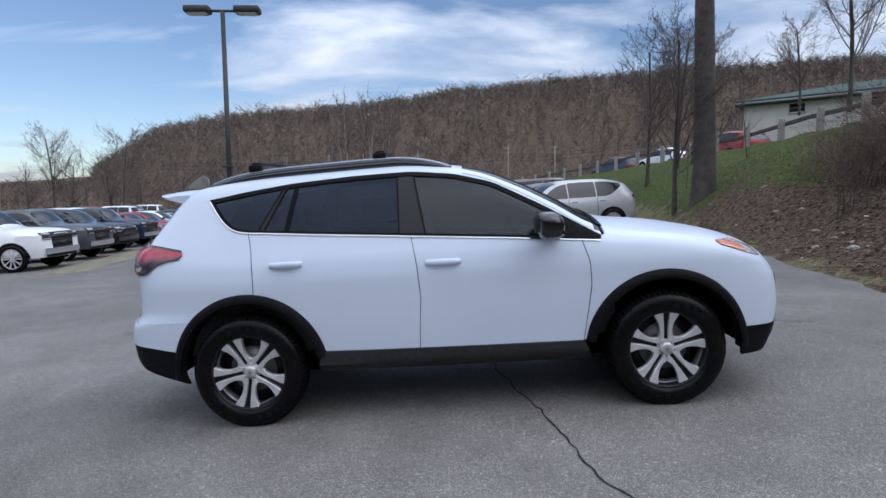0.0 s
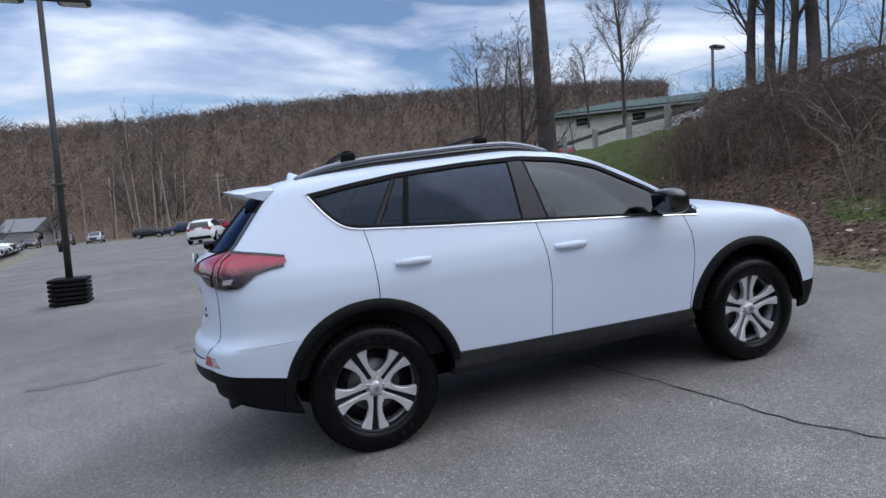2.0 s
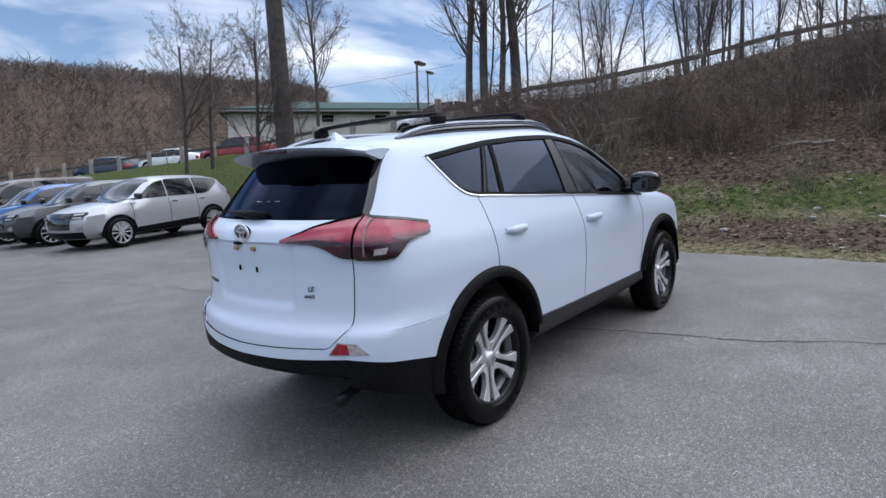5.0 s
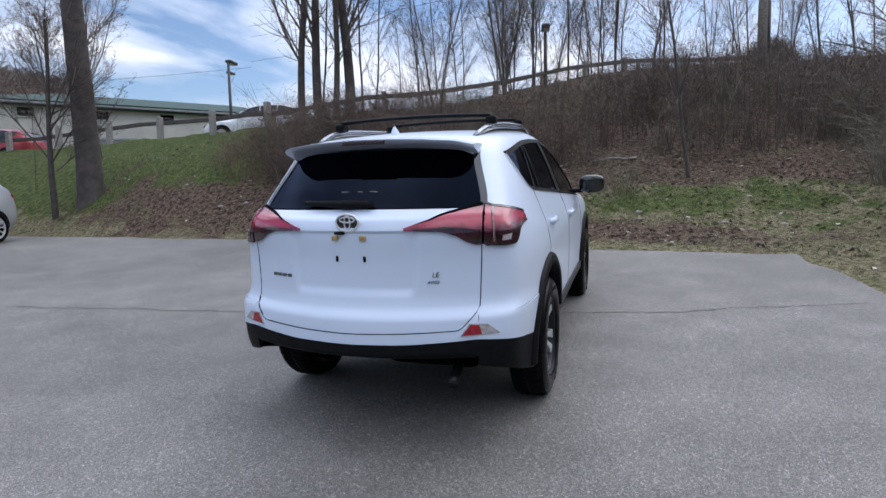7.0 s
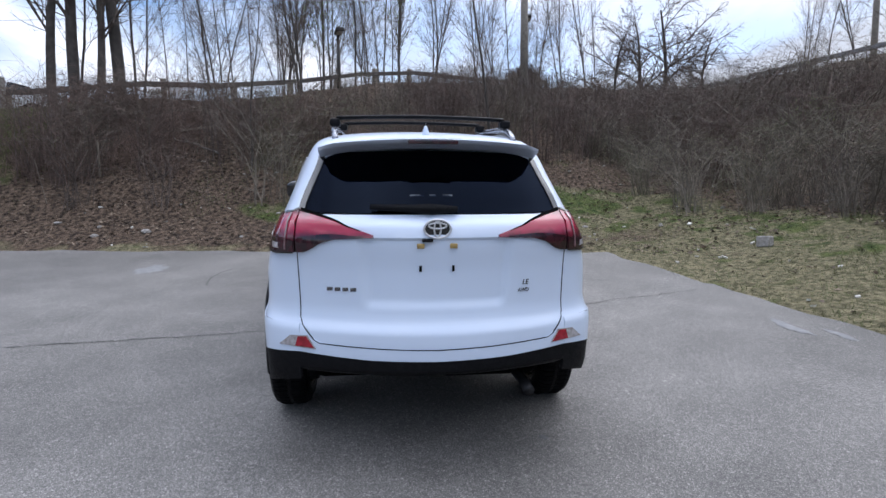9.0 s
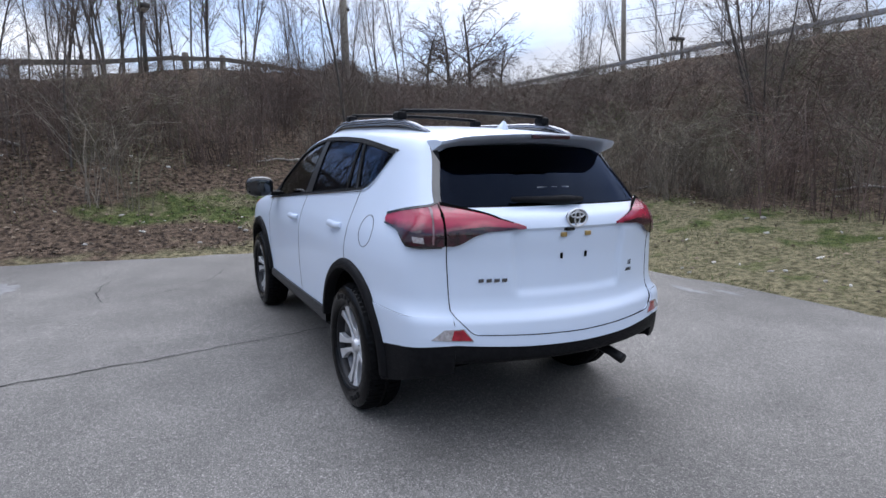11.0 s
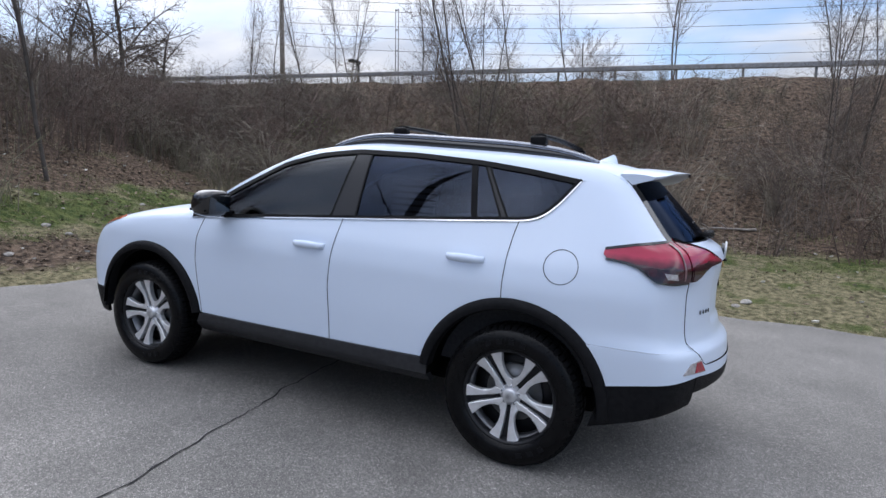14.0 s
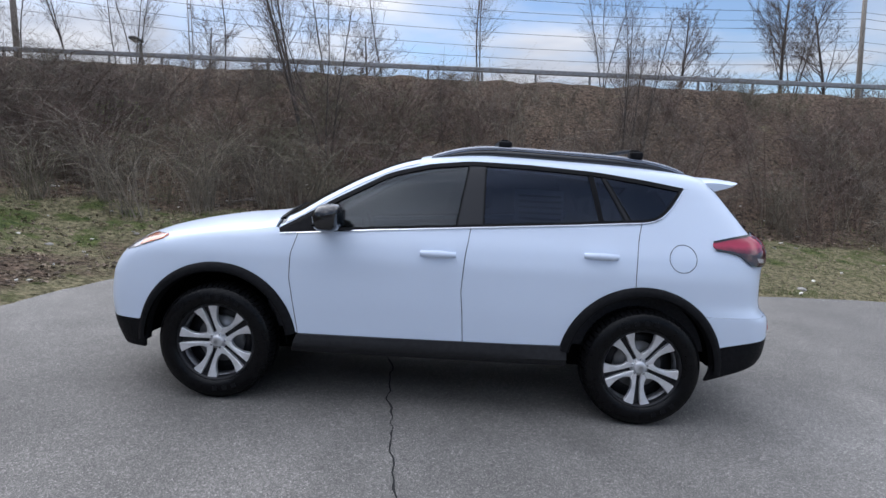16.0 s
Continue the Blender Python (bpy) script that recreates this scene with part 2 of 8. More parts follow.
M_GLASS_SIDE = glass_material("tinted_side_glass", (0.30, 0.31, 0.34), (0.46, 0.54, 0.72), ior=1.52)
M_GLASS_FRONT = glass_material("clear_green_glass", (0.24, 0.28, 0.27), (0.76, 0.79, 0.84), ior=1.60)
M_SEAT = material("dark_grey_seat_cloth", (0.035, 0.036, 0.04), 0.9, dark=(0.02, 0.02, 0.024), scale=60)
M_CRACK = material("tar_crack", (0.018, 0.018, 0.018), 0.95, dark=(0.008, 0.008, 0.008), scale=60)
M_GALV = material("weathered_steel", (0.30, 0.30, 0.31), 0.5, 0.6, dark=(0.22, 0.215, 0.21), scale=14)
M_POST = material("weathered_wood_post", (0.30, 0.27, 0.23), 0.85, dark=(0.18, 0.155, 0.13), scale=18, bump=0.3, bump_scale=40)
M_RAIL = material("dark_weathered_timber", (0.105, 0.092, 0.082), 0.85, dark=(0.055, 0.047, 0.042), scale=12, bump=0.3, bump_scale=40)
M_PILLAR = material("black_pillar_film", (0.016, 0.016, 0.018), 0.28, spec=0.3)
M_POLE = material("bronze_pole_paint", (0.035, 0.033, 0.032), 0.5, dark=(0.025, 0.024, 0.023), scale=12)
M_BARK = material("grey_bark", (0.082, 0.070, 0.062), 0.9, dark=(0.048, 0.041, 0.036), scale=5, bump=0.4, bump_scale=22)
M_TWIG = material("bare_twigs", (0.128, 0.102, 0.086), 0.9, dark=(0.070, 0.054, 0.045), scale=6, island=0.35)


def asphalt_material():
    """Worn asphalt: pale and dark chips in a grey binder, with broad worn and damp patches."""
    m = bpy.data.materials.new("asphalt")
    m.use_nodes = True
    nt = m.node_tree
    L = nt.links.new
    b = nt.nodes["Principled BSDF"]
    b.inputs["Roughness"].default_value = 0.72
    b.inputs["Specular IOR Level"].default_value = 0.42
    tc = nt.nodes.new("ShaderNodeTexCoord")

    def ramp(src, stops):
        cr = nt.nodes.new("ShaderNodeValToRGB")
        while len(cr.color_ramp.elements) < len(stops):
            cr.color_ramp.elements.new(0.5)
        for e, (p, c) in zip(cr.color_ramp.elements, stops):
            e.position, e.color = p, (c, c * 0.985, c * 0.965, 1)
        L(src, cr.inputs[0])
        return cr.outputs[0]

    def noise(scale, detail):
        no = nt.nodes.new("ShaderNodeTexNoise")
        no.inputs["Scale"].default_value, no.inputs["Detail"].default_value = scale, detail
        L(tc.outputs["Object"], no.inputs["Vector"])
        return no.outputs["Fac"]

    def times(a, c):
        mx = nt.nodes.new("ShaderNodeMixRGB")
        mx.blend_type = "MULTIPLY"
        mx.inputs["Fac"].default_value = 1.0
        L(a, mx.inputs["Color1"]); L(c, mx.inputs["Color2"])
        return mx.outputs[0]

    def chips(scale, stops):
        vo = nt.nodes.new("ShaderNodeTexVoronoi")
        vo.inputs["Scale"].default_value = scale
        L(tc.outputs["Object"], vo.inputs["Vector"])
        sp = nt.nodes.new("ShaderNodeSeparateColor")
        L(vo.outputs["Color"], sp.inputs[0])
        return ramp(sp.outputs["Red"], stops), vo.outputs["Distance"]
    fine, _ = chips(250.0, [(0.0, 0.074), (0.35, 0.118), (0.70, 0.164), (0.90, 0.235), (1.0, 0.37)])
    coarse, dist = chips(75.0, [(0.0, 0.84), (0.55, 0.97), (0.86, 1.04), (0.94, 1.22), (1.0, 1.40)])
    c = times(fine, coarse)
    c = times(c, ramp(noise(0.30, 4.0), [(0.36, 0.80), (0.64, 1.16)]))
    c = times(c, ramp(noise(1.9, 6.0), [(0.34, 0.86), (0.66, 1.12)]))
    L(c, b.inputs["Base Color"])
    bp = nt.nodes.new("ShaderNodeBump")
    bp.inputs["Strength"].default_value, bp.inputs["Distance"].default_value = 0.35, 0.004
    L(dist, bp.inputs["Height"])
    L(bp.outputs[0], b.inputs["Normal"])
    return m


M_ASPHALT = asphalt_material()


def ground_material():
    """Grass, leaf litter and bare soil, mixed by patches of their own."""
    m = bpy.data.materials.new("grass_and_soil")
    m.use_nodes = True
    nt = m.node_tree
    L = nt.links.new
    b = nt.nodes["Principled BSDF"]
    b.inputs["Roughness"].default_value = 0.95
    b.inputs["Specular IOR Level"].default_value = 0.15
    tc = nt.nodes.new("ShaderNodeTexCoord")

    def noise_ramp(scale, lo, hi, c1, c2, detail=6.0):
        no = nt.nodes.new("ShaderNodeTexNoise")
        no.inputs["Scale"].default_value, no.inputs["Detail"].default_value = scale, detail
        L(tc.outputs["Object"], no.inputs["Vector"])
        cr = nt.nodes.new("ShaderNodeValToRGB")
        cr.color_ramp.elements[0].position, cr.color_ramp.elements[0].color = lo, rgba(c1)
        cr.color_ramp.elements[1].position, cr.color_ramp.elements[1].color = hi, rgba(c2)
        L(no.outputs["Fac"], cr.inputs[0])
        return cr.outputs[0]

    def mixed(fac, c1, c2):
        mx = nt.nodes.new("ShaderNodeMixRGB")
        L(fac, mx.inputs["Fac"]); L(c1, mx.inputs["Color1"]); L(c2, mx.inputs["Color2"])
        return mx.outputs[0]
    grass = noise_ramp(9, 0.32, 0.66, (0.034, 0.056, 0.014), (0.120, 0.138, 0.046), 9.0)
    straw = noise_ramp(13, 0.32, 0.66, (0.070, 0.066, 0.034), (0.270, 0.235, 0.140), 9.0)
    soil = noise_ramp(12, 0.34, 0.66, (0.026, 0.018, 0.014), (0.185, 0.132, 0.094), 10.0)
    att = nt.nodes.new("ShaderNodeAttribute")
    att.attribute_name = "cover"
    sp = nt.nodes.new("ShaderNodeSeparateColor")
    L(att.outputs["Color"], sp.inputs[0])

    def masked(weight, scale, soft):
        no = nt.nodes.new("ShaderNodeTexNoise")
        no.inputs["Scale"].default_value, no.inputs["Detail"].default_value = scale, 7.0
        L(tc.outputs["Object"], no.inputs["Vector"])
        ad = nt.nodes.new("ShaderNodeMath"); ad.operation = "ADD"
        L(no.outputs["Fac"], ad.inputs[0]); L(weight, ad.inputs[1])
        mr = nt.nodes.new("ShaderNodeMapRange")
        mr.inputs["From Min"].default_value, mr.inputs["From Max"].default_value = 1.0 - soft, 1.0 + soft
        L(ad.outputs[0], mr.inputs[0])
        return mr.outputs[0]
    c = mixed(masked(sp.outputs["Red"], 2.3, 0.06), straw, grass)
    c = mixed(masked(sp.outputs["Green"], 1.3, 0.09), c, soil)
    L(c, b.inputs["Base Color"])
    no = nt.nodes.new("ShaderNodeTexNoise")
    no.inputs["Scale"].default_value, no.inputs["Detail"].default_value = 26.0, 8.0
    L(tc.outputs["Object"], no.inputs["Vector"])
    bp = nt.nodes.new("ShaderNodeBump")
    bp.inputs["Strength"].default_value, bp.inputs["Distance"].default_value = 1.0, 0.10
    L(no.outputs["Fac"], bp.inputs["Height"]); L(bp.outputs[0], b.inputs["Normal"])
    return m


M_GROUND = ground_material()


# ---------------------------------------------------------------- mesh helpers
def mesh(name, verts, faces, mat=None, smooth=True):
    me = bpy.data.meshes.new(name)
    me.from_pydata([tuple(v) for v in verts], [], [tuple(f) for f in faces])
    me.update()
    if smooth:
        me.shade_smooth()
    if mat:
        me.materials.append(mat)
    return me


def part(name, data, mat, parent, label="", smooth=True):
    """Links a bmesh, mesh or (verts, faces) as one mesh object under its thing."""
    if isinstance(data, tuple):
        data = mesh(name, data[0], data[1], None, smooth)
    elif isinstance(data, bmesh.types.BMesh):
        bm, data = data, bpy.data.meshes.new(name)
        bm.normal_update()
        bm.to_mesh(data)
        bm.free()
        if smooth:
            data.shade_smooth()
    if mat and not data.materials:
        data.materials.append(mat)
    ob = new(name, data)
    ob.parent = parent
    if label:
        ob["label"] = label
    return ob


def thing(name, label, category, m=None, group="", kind=""):
    ob = new(name)
    ob.empty_display_size = 0.1
    if m is not None:
        ob.matrix_world = m
    return tagged(ob, label, category, group, kind)


def grid_faces(nu, nv, base=0, wrap=False):
    """Quads of a grid of nu columns by nv rows of points, column-major."""
    fs = []
    for i in range(nu if wrap else nu - 1):
        a, b = base + i * nv, base + ((i + 1) % nu) * nv
        for j in range(nv - 1):
            fs.append((a + j, b + j, b + j + 1, a + j + 1))
    return fs


def box(cx, cy, cz, sx, sy, sz, bevel=0.0, seg=2):
    bm = bmesh.new()
    bmesh.ops.create_cube(bm, size=1.0)
    bmesh.ops.scale(bm, vec=(sx, sy, sz), verts=bm.verts)
    if bevel:
        bmesh.ops.bevel(bm, geom=list(bm.edges), offset=bevel, segments=seg, affect="EDGES", profile=0.5)
    bmesh.ops.translate(bm, vec=(cx, cy, cz), verts=bm.verts)
    return bm


def tube(points, radii, sides=8, cap=True):
    """Verts and faces of a tube through points."""
    pts = [Vector(p) for p in points]
    vs, fs = [], []
    for i, p in enumerate(pts):
        d = (pts[min(i + 1, len(pts) - 1)] - pts[max(i - 1, 0)]).normalized()
        a = d.orthogonal().normalized() if i == 0 else (a - d * a.dot(d)).normalized()
        b = d.cross(a)
        r = radii[i] if hasattr(radii, "__len__") else radii
        for k in range(sides):
            t = 2 * math.pi * k / sides
            vs.append(p + (a * math.cos(t) + b * math.sin(t)) * r)
    for i in range(len(pts) - 1):
        for k in range(sides):
            k2 = (k + 1) % sides
            fs.append((i * sides + k, i * sides + k2, (i + 1) * sides + k2, (i + 1) * sides + k))
    if cap:
        fs.append(tuple(range(sides - 1, -1, -1)))
        n = (len(pts) - 1) * sides
        fs.append(tuple(range(n, n + sides)))
    return vs, fs


def joined(*chunks):
    vs, fs = [], []
    for v, f in chunks:
        o = len(vs)
        vs.extend(v)
        fs.extend(tuple(i + o for i in g) for g in f)
    return vs, fs


# ---------------------------------------------------------------- lie of the land
EDGE_Y = [-40, -3.6, 0, 2, 6.3, 14.5, 21, 40, 70, 110]
EDGE_X = [4.0, 4.0, 4.35, 4.75, 5.35, 5.95, 6.6, 5.0, 1.0, -10.0]
SOUTH_X = [-40, -6, -3, 0.5, 4]
SOUTH_Y = [-5.2, -4.25, -4.15, -3.87, -3.47]
CREST = [(-4, 75, 0.4), (3, 52, 1.7), (7.5, 38.6, 2.55), (10.5, 27, 3.1), (11.6, 17.5, 3.3), (11.2, 11.5, 3.35), (10.5, 8.4, 3.42), (11.3, 6.2, 3.72),
         (11.9, 4.5, 3.80), (13.5, 2.5, 4.3), (15.3, 0.6, 4.9), (17.2, -1.3, 5.40), (19.2, -4, 5.65), (20.4, -8, 5.8), (20.6, -12, 5.85), (19.3, -15.6, 5.80),
         (6, -15.6, 5.10), (-12, -15.6, 4.22), (-60, -17, 1.9), (-200, -20, -2.0)]


def lot_plane(x, y):
    """The lot climbs towards +x and levels out to the west."""
    x = np.asarray(x, float)
    f = np.where(x > -12, x, -12 - 9 * (1 - np.exp(np.minimum((x + 12), 0) / 9)))
    f = np.where(f > 9, 9, f)
    return f * SLOPE


def edge_distance(x, y):
    dx = x - np.interp(y, EDGE_Y, EDGE_X)
    dy = np.interp(x, SOUTH_X, SOUTH_Y) - y
    return np.where((dx > 0) & (dy > 0), np.hypot(dx, dy), np.maximum(dx, dy))


def crest_at(x, y):
    """Distance to the crest, its height there, and whether the point lies beyond it."""
    best = np.full(np.shape(x), 1e9)
    zc, beyond = np.zeros(np.shape(x)), np.zeros(np.shape(x), bool)
    for (ax, ay, az), (bx, by, bz) in zip(CREST, CREST[1:]):
        ux, uy = bx - ax, by - ay
        k = np.clip(((x - ax) * ux + (y - ay) * uy) / (ux * ux + uy * uy), 0, 1)
        d = np.hypot(x - ax - k * ux, y - ay - k * uy)
        side = ux * (y - ay) - uy * (x - ax) > 0
        near = d < best - 1e-9
        best = np.where(near, d, best)
        zc = np.where(near, az + k * (bz - az), zc)
        beyond = np.where(near, side, beyond)
    return best, zc, beyond


HILL_AZ = [-70, -45, -34, -31.5, -28, -20, -10, 0, 10, 22, 35, 60]
HILL_EL = [0.6, 0.8, 1.2, 3.0, 5.4, 7.0, 8.0, 9.2, 9.8, 10.0, 9.5, 6.0]


def land(x, y):
    x, y = np.asarray(x, float), np.asarray(y, float)
    base = lot_plane(x, y)
    s = edge_distance(x, y)
    dc, zc, beyond = crest_at(x, y)
    t = np.clip(s, 0, None) / (np.clip(s, 0, None) + dc + 1e-6)
    east = np.interp(t, [0, 0.08, 0.2, 0.36, 0.9, 1.0], [0, 0.025, 0.10, 0.27, 0.97, 1.0])
    south = np.interp(t, [0, 0.12, 0.30, 0.42, 0.92, 1.0], [0, 0.03, 0.10, 0.18, 0.965, 1.0])
    k = np.clip((-5 - y) / 3, 0, 1)
    lawn = np.interp(t, [0, 0.08, 0.25, 0.5, 1.0], [0, 0.07, 0.32, 0.62, 1.0])
    m = np.clip((y - 7.5) / 3, 0, 1)
    prof = east * (1 - k - m) + south * k + lawn * m
    z = np.where(s > 0, base + (zc - base) * prof, base)
    z = np.where(beyond & (s > 0), zc - 0.5 * np.clip(dc / 4.5, 0, 1) * np.clip((y - 7) / 4, 0, 1), z)
    r = np.hypot(x, y)
    az = np.degrees(np.arctan2(x, y))
    el = np.interp(az, HILL_AZ, HILL_EL, left=0.4, right=2.0)
    k = np.clip((r - 130) / 190, 0, 1)
    k = k * k * (3 - 2 * k)
    z = z + k * (320 * np.tan(np.radians(el)))
    return z


def rough(x, y):
    """Small bumps of unpaved ground, none on the lot."""
    s = edge_distance(np.asarray(x, float), np.asarray(y, float))
    n = 0.05 * np.sin(1.9 * x + 0.7 * y) * np.sin(1.3 * y - 0.5 * x) + 0.03 * np.sin(4.1 * x - 2.2 * y) + 0.02 * np.sin(7.3 * y + 3.1 * x)
    return n * np.clip(s / 2.5, 0, 1) * np.where(np.hypot(x, y) > 120, 0, 1)


def height(x, y):
    return float(land(x, y) + rough(x, y))


def steps(*runs):
    """Grid lines from (start, stop, spacing) runs."""
    out = []
    for a, b, d in runs:
        out.extend(np.arange(a, b, d))
    return np.array(sorted(set(np.round(out, 3))))


def build_ground():
    xs = steps((-1500, -300, 200), (-300, -100, 12), (-100, -40, 4), (-40, -14, 1.5), (-14, 22, 0.4), (22, 60, 2), (60, 300, 12), (300, 1501, 200))
    ys = steps((-1500, -200, 260), (-200, -40, 20), (-40, -27, 2), (-27, 24, 0.4), (24, 70, 1.5), (70, 400, 9), (400, 1600, 200))
    X, Y = np.meshgrid(xs, ys, indexing="ij")
    s = edge_distance(X, Y)
    Z = land(X, Y) + rough(X, Y) + np.where(s > 0.05, 0.015, -0.045)
    vs = np.stack([X, Y, Z], -1).reshape(-1, 3)
    me = mesh("ground", vs, grid_faces(len(xs), len(ys)), M_GROUND)
    dc, zc, beyond = crest_at(X, Y)
    t = np.clip(s, 0, None) / (np.clip(s, 0, None) + dc + 1e-6)
    # green share, then soil and litter share
    lawn = np.clip((Y - 5.5) / 3, 0, 1) * np.clip((t - 0.12) / 0.15, 0, 1)
    strip = np.exp(-((X - 6.9) / 0.75) ** 4) * np.clip((3.6 - Y) / 1.5, 0, 1) * np.clip((Y + 5.5) / 1.5, 0, 1)
    green = 0.36 + 0.50 * lawn + 0.10 * np.exp(-((t - 0.22) / 0.1) ** 2) + 0.13 * strip
    east = np.clip((X - 2.5) / 2, 0, 1) * np.clip((8.5 - Y) / 4, 0, 1)
    band = np.exp(-((s - 1.0) / 0.7) ** 2) * np.clip((X - 3.6) / 0.6, 0, 1) * np.clip((13 - Y) / 3, 0, 1)
    soil = 0.22 + 0.30 * band + 0.16 * east * np.clip(s / 0.5, 0, 1) * np.clip((Y + 3.2) / 1.5, 0, 1) + 0.50 * np.clip((t - 0.24) / 0.08, 0, 1) * (1 - lawn)
    soil = soil - 0.25 * strip + 0.22 * np.clip((Y - 1.5) / 1.5, 0, 1) * np.clip((17 - Y) / 6, 0, 1) * np.exp(-(s / 3.0) ** 4) * np.clip((X - 3.6) / 0.6, 0, 1)
    soil = np.minimum(soil, 0.85)
    soil = np.where(np.hypot(X, Y) > 110, 0.65, soil)
    col = me.color_attributes.new("cover", "FLOAT_COLOR", "POINT")
    data = np.stack([green, soil, np.zeros_like(soil), np.ones_like(soil)], -1).reshape(-1)
    col.data.foreach_set("color", data.astype(np.float32))
    ob = new("ground", me)
    tagged(ob, "sloping ground of patchy spring grass, bare soil and leaf litter", "ground", kind="structure")


def build_lot():
    """The asphalt, with a slightly ragged edge."""
    us = np.linspace(0, 1, 90)
    ys = steps((-3.6, 30, 0.3), (30, 96, 3))
    vs = []
    for y in ys:
        xe = float(np.interp(y, EDGE_Y, EDGE_X)) + 0.05 * math.sin(2.7 * y) + 0.04 * math.sin(7.1 * y + 1)
        for u in us:
            x = -46 + (xe + 46) * (1 - (1 - u) ** 1.6)
            yy = y
            if y < -3.3:
                yy = float(np.interp(x, SOUTH_X, SOUTH_Y)) + 0.05 * math.sin(2.3 * x) + 0.035 * math.sin(6.1 * x)
            vs.append((x, yy, float(lot_plane(x, yy))))
    ob = new("parking_lot", mesh("parking_lot", vs, grid_faces(len(ys), len(us)), M_ASPHALT))
    ob.data.flip_normals()
    tagged(ob, "worn grey asphalt parking lot sloping gently uphill", "asphalt", kind="structure")


build_ground()
build_lot()


# ---------------------------------------------------------------- the white car
def smooth_curve(xs, ys):
    """A smooth function through knots."""
    xs, ys = np.array(xs, float), np.array(ys, float)
    d = np.diff(ys) / np.diff(xs)
    m = np.concatenate([[d[0]], np.where(d[1:] * d[:-1] > 0, 2 * d[1:] * d[:-1] / (d[1:] + d[:-1] + 1e-12), 0), [d[-1]]])

    def f(x):
        x = np.clip(np.asarray(x, float), xs[0], xs[-1])
        i = np.clip(np.searchsorted(xs, x) - 1, 0, len(xs) - 2)
        h = xs[i + 1] - xs[i]
        t = (x - xs[i]) / h
        return ((2 * t ** 3 - 3 * t ** 2 + 1) * ys[i] + (t ** 3 - 2 * t ** 2 + t) * h * m[i]
                + (-2 * t ** 3 + 3 * t ** 2) * ys[i + 1] + (t ** 3 - t ** 2) * h * m[i + 1])
    return f


half_width = smooth_curve([0.15, 0.35, 0.5, 0.7, 0.9, 1.02, 1.15, 1.3, 1.45, 1.6, 1.75],
                          [0.80, 0.845, 0.850, 0.858, 0.858, 0.840, 0.795, 0.740, 0.682, 0.615, 0.54])
rear_x = smooth_curve([0.2, 0.35, 0.47, 0.56, 0.68, 0.735, 0.80, 0.95, 1.08, 1.16, 1.205, 1.3, 1.45, 1.55, 1.75],
                      [-2.16, -2.25, -2.315, -2.325, -2.315, -2.27, -2.255, -2.25, -2.26, -2.235, -2.17, -2.08, -1.94, -1.85, -1.66])
front_x = smooth_curve([0.2, 0.3, 0.45, 0.6, 0.75, 0.86, 0.95, 1.02, 1.1],
                       [2.11, 2.17, 2.235, 2.255, 2.24, 2.19, 2.10, 1.97, 1.75])
top_z = smooth_curve([-2.4, -2.1, -1.9, -1.5, -0.9, -0.3, 0.06, 0.26, 0.5, 0.75, 0.98, 1.12, 1.48, 1.92, 2.18, 2.35],
                     [1.515, 1.545, 1.575, 1.615, 1.648, 1.660, 1.625, 1.583, 1.488, 1.360, 1.228, 1.178, 1.132, 1.05, 0.955, 0.84])


def side_y(x, z):
    f = np.clip((x - 1.35) / 0.95, 0, 2)
    r = np.clip((-1.35 - x) / 0.85, 0, 2)
    return half_width(z) - 0.13 * f ** 2.2 - (0.085 - 0.035 * np.clip((0.77 - z) / 0.06, 0, 1)) * r ** 2 - 0.055 * r * np.clip((z - 1.1) / 0.3, 0, 1)


def roof_top(x, y):
    return top_z(x + 0.16 * y * y) - 0.085 * y * y


def smax(a, b, k):
    return 0.5 * (a + b + np.sqrt((a - b) ** 2 + k * k))


EDGE_K = 0.055


def body_f(x, y, z):
    y = np.abs(y)
    v = smax(y - side_y(x, z), z - roof_top(x, y), EDGE_K)
    e = np.maximum(rear_x(z) + 0.36 * y * y - x, x - front_x(z) + 0.34 * y * y)
    return smax(v, e, 0.075)


def bisect(f, lo, hi, n=40):
    lo, hi = np.array(lo, float), np.array(hi, float)
    for _ in range(n):
        m = 0.5 * (lo + hi)
        inside = f(m) < 0
        lo, hi = np.where(inside, m, lo), np.where(inside, hi, m)
    return 0.5 * (lo + hi)


def solve(plane, a, b):
    """Body points from two of their coordinates: 'side' x,z; 'rear' or 'front' y,z; 'top' x,y."""
    a, b = np.asarray(a, float), np.asarray(b, float)
    o = np.zeros(np.broadcast(a, b).shape)
    if plane == "side":
        return np.stack([a + o, bisect(lambda t: body_f(a, t, b), o, o + 1.2), b + o], -1)
    if plane == "rear":
        return np.stack([bisect(lambda t: body_f(t, a, b), o - 0.9, o - 3.4), a + o, b + o], -1)
    if plane == "front":
        return np.stack([bisect(lambda t: body_f(t, a, b), o + 1.2, o + 3.4), a + o, b + o], -1)
    return np.stack([a + o, b + o, bisect(lambda t: body_f(a, b, t), o + 0.7, o + 1.9)], -1)


def normals(p):
    e = 1e-4
    x, y, z = p[..., 0], p[..., 1], p[..., 2]
    g = np.stack([body_f(x + e, y, z) - body_f(x - e, y, z), body_f(x, y + e, z) - body_f(x, y - e, z),
                  body_f(x, y, z + e) - body_f(x, y, z - e)], -1)
    return g / (np.linalg.norm(g, axis=-1, keepdims=True) + 1e-12)


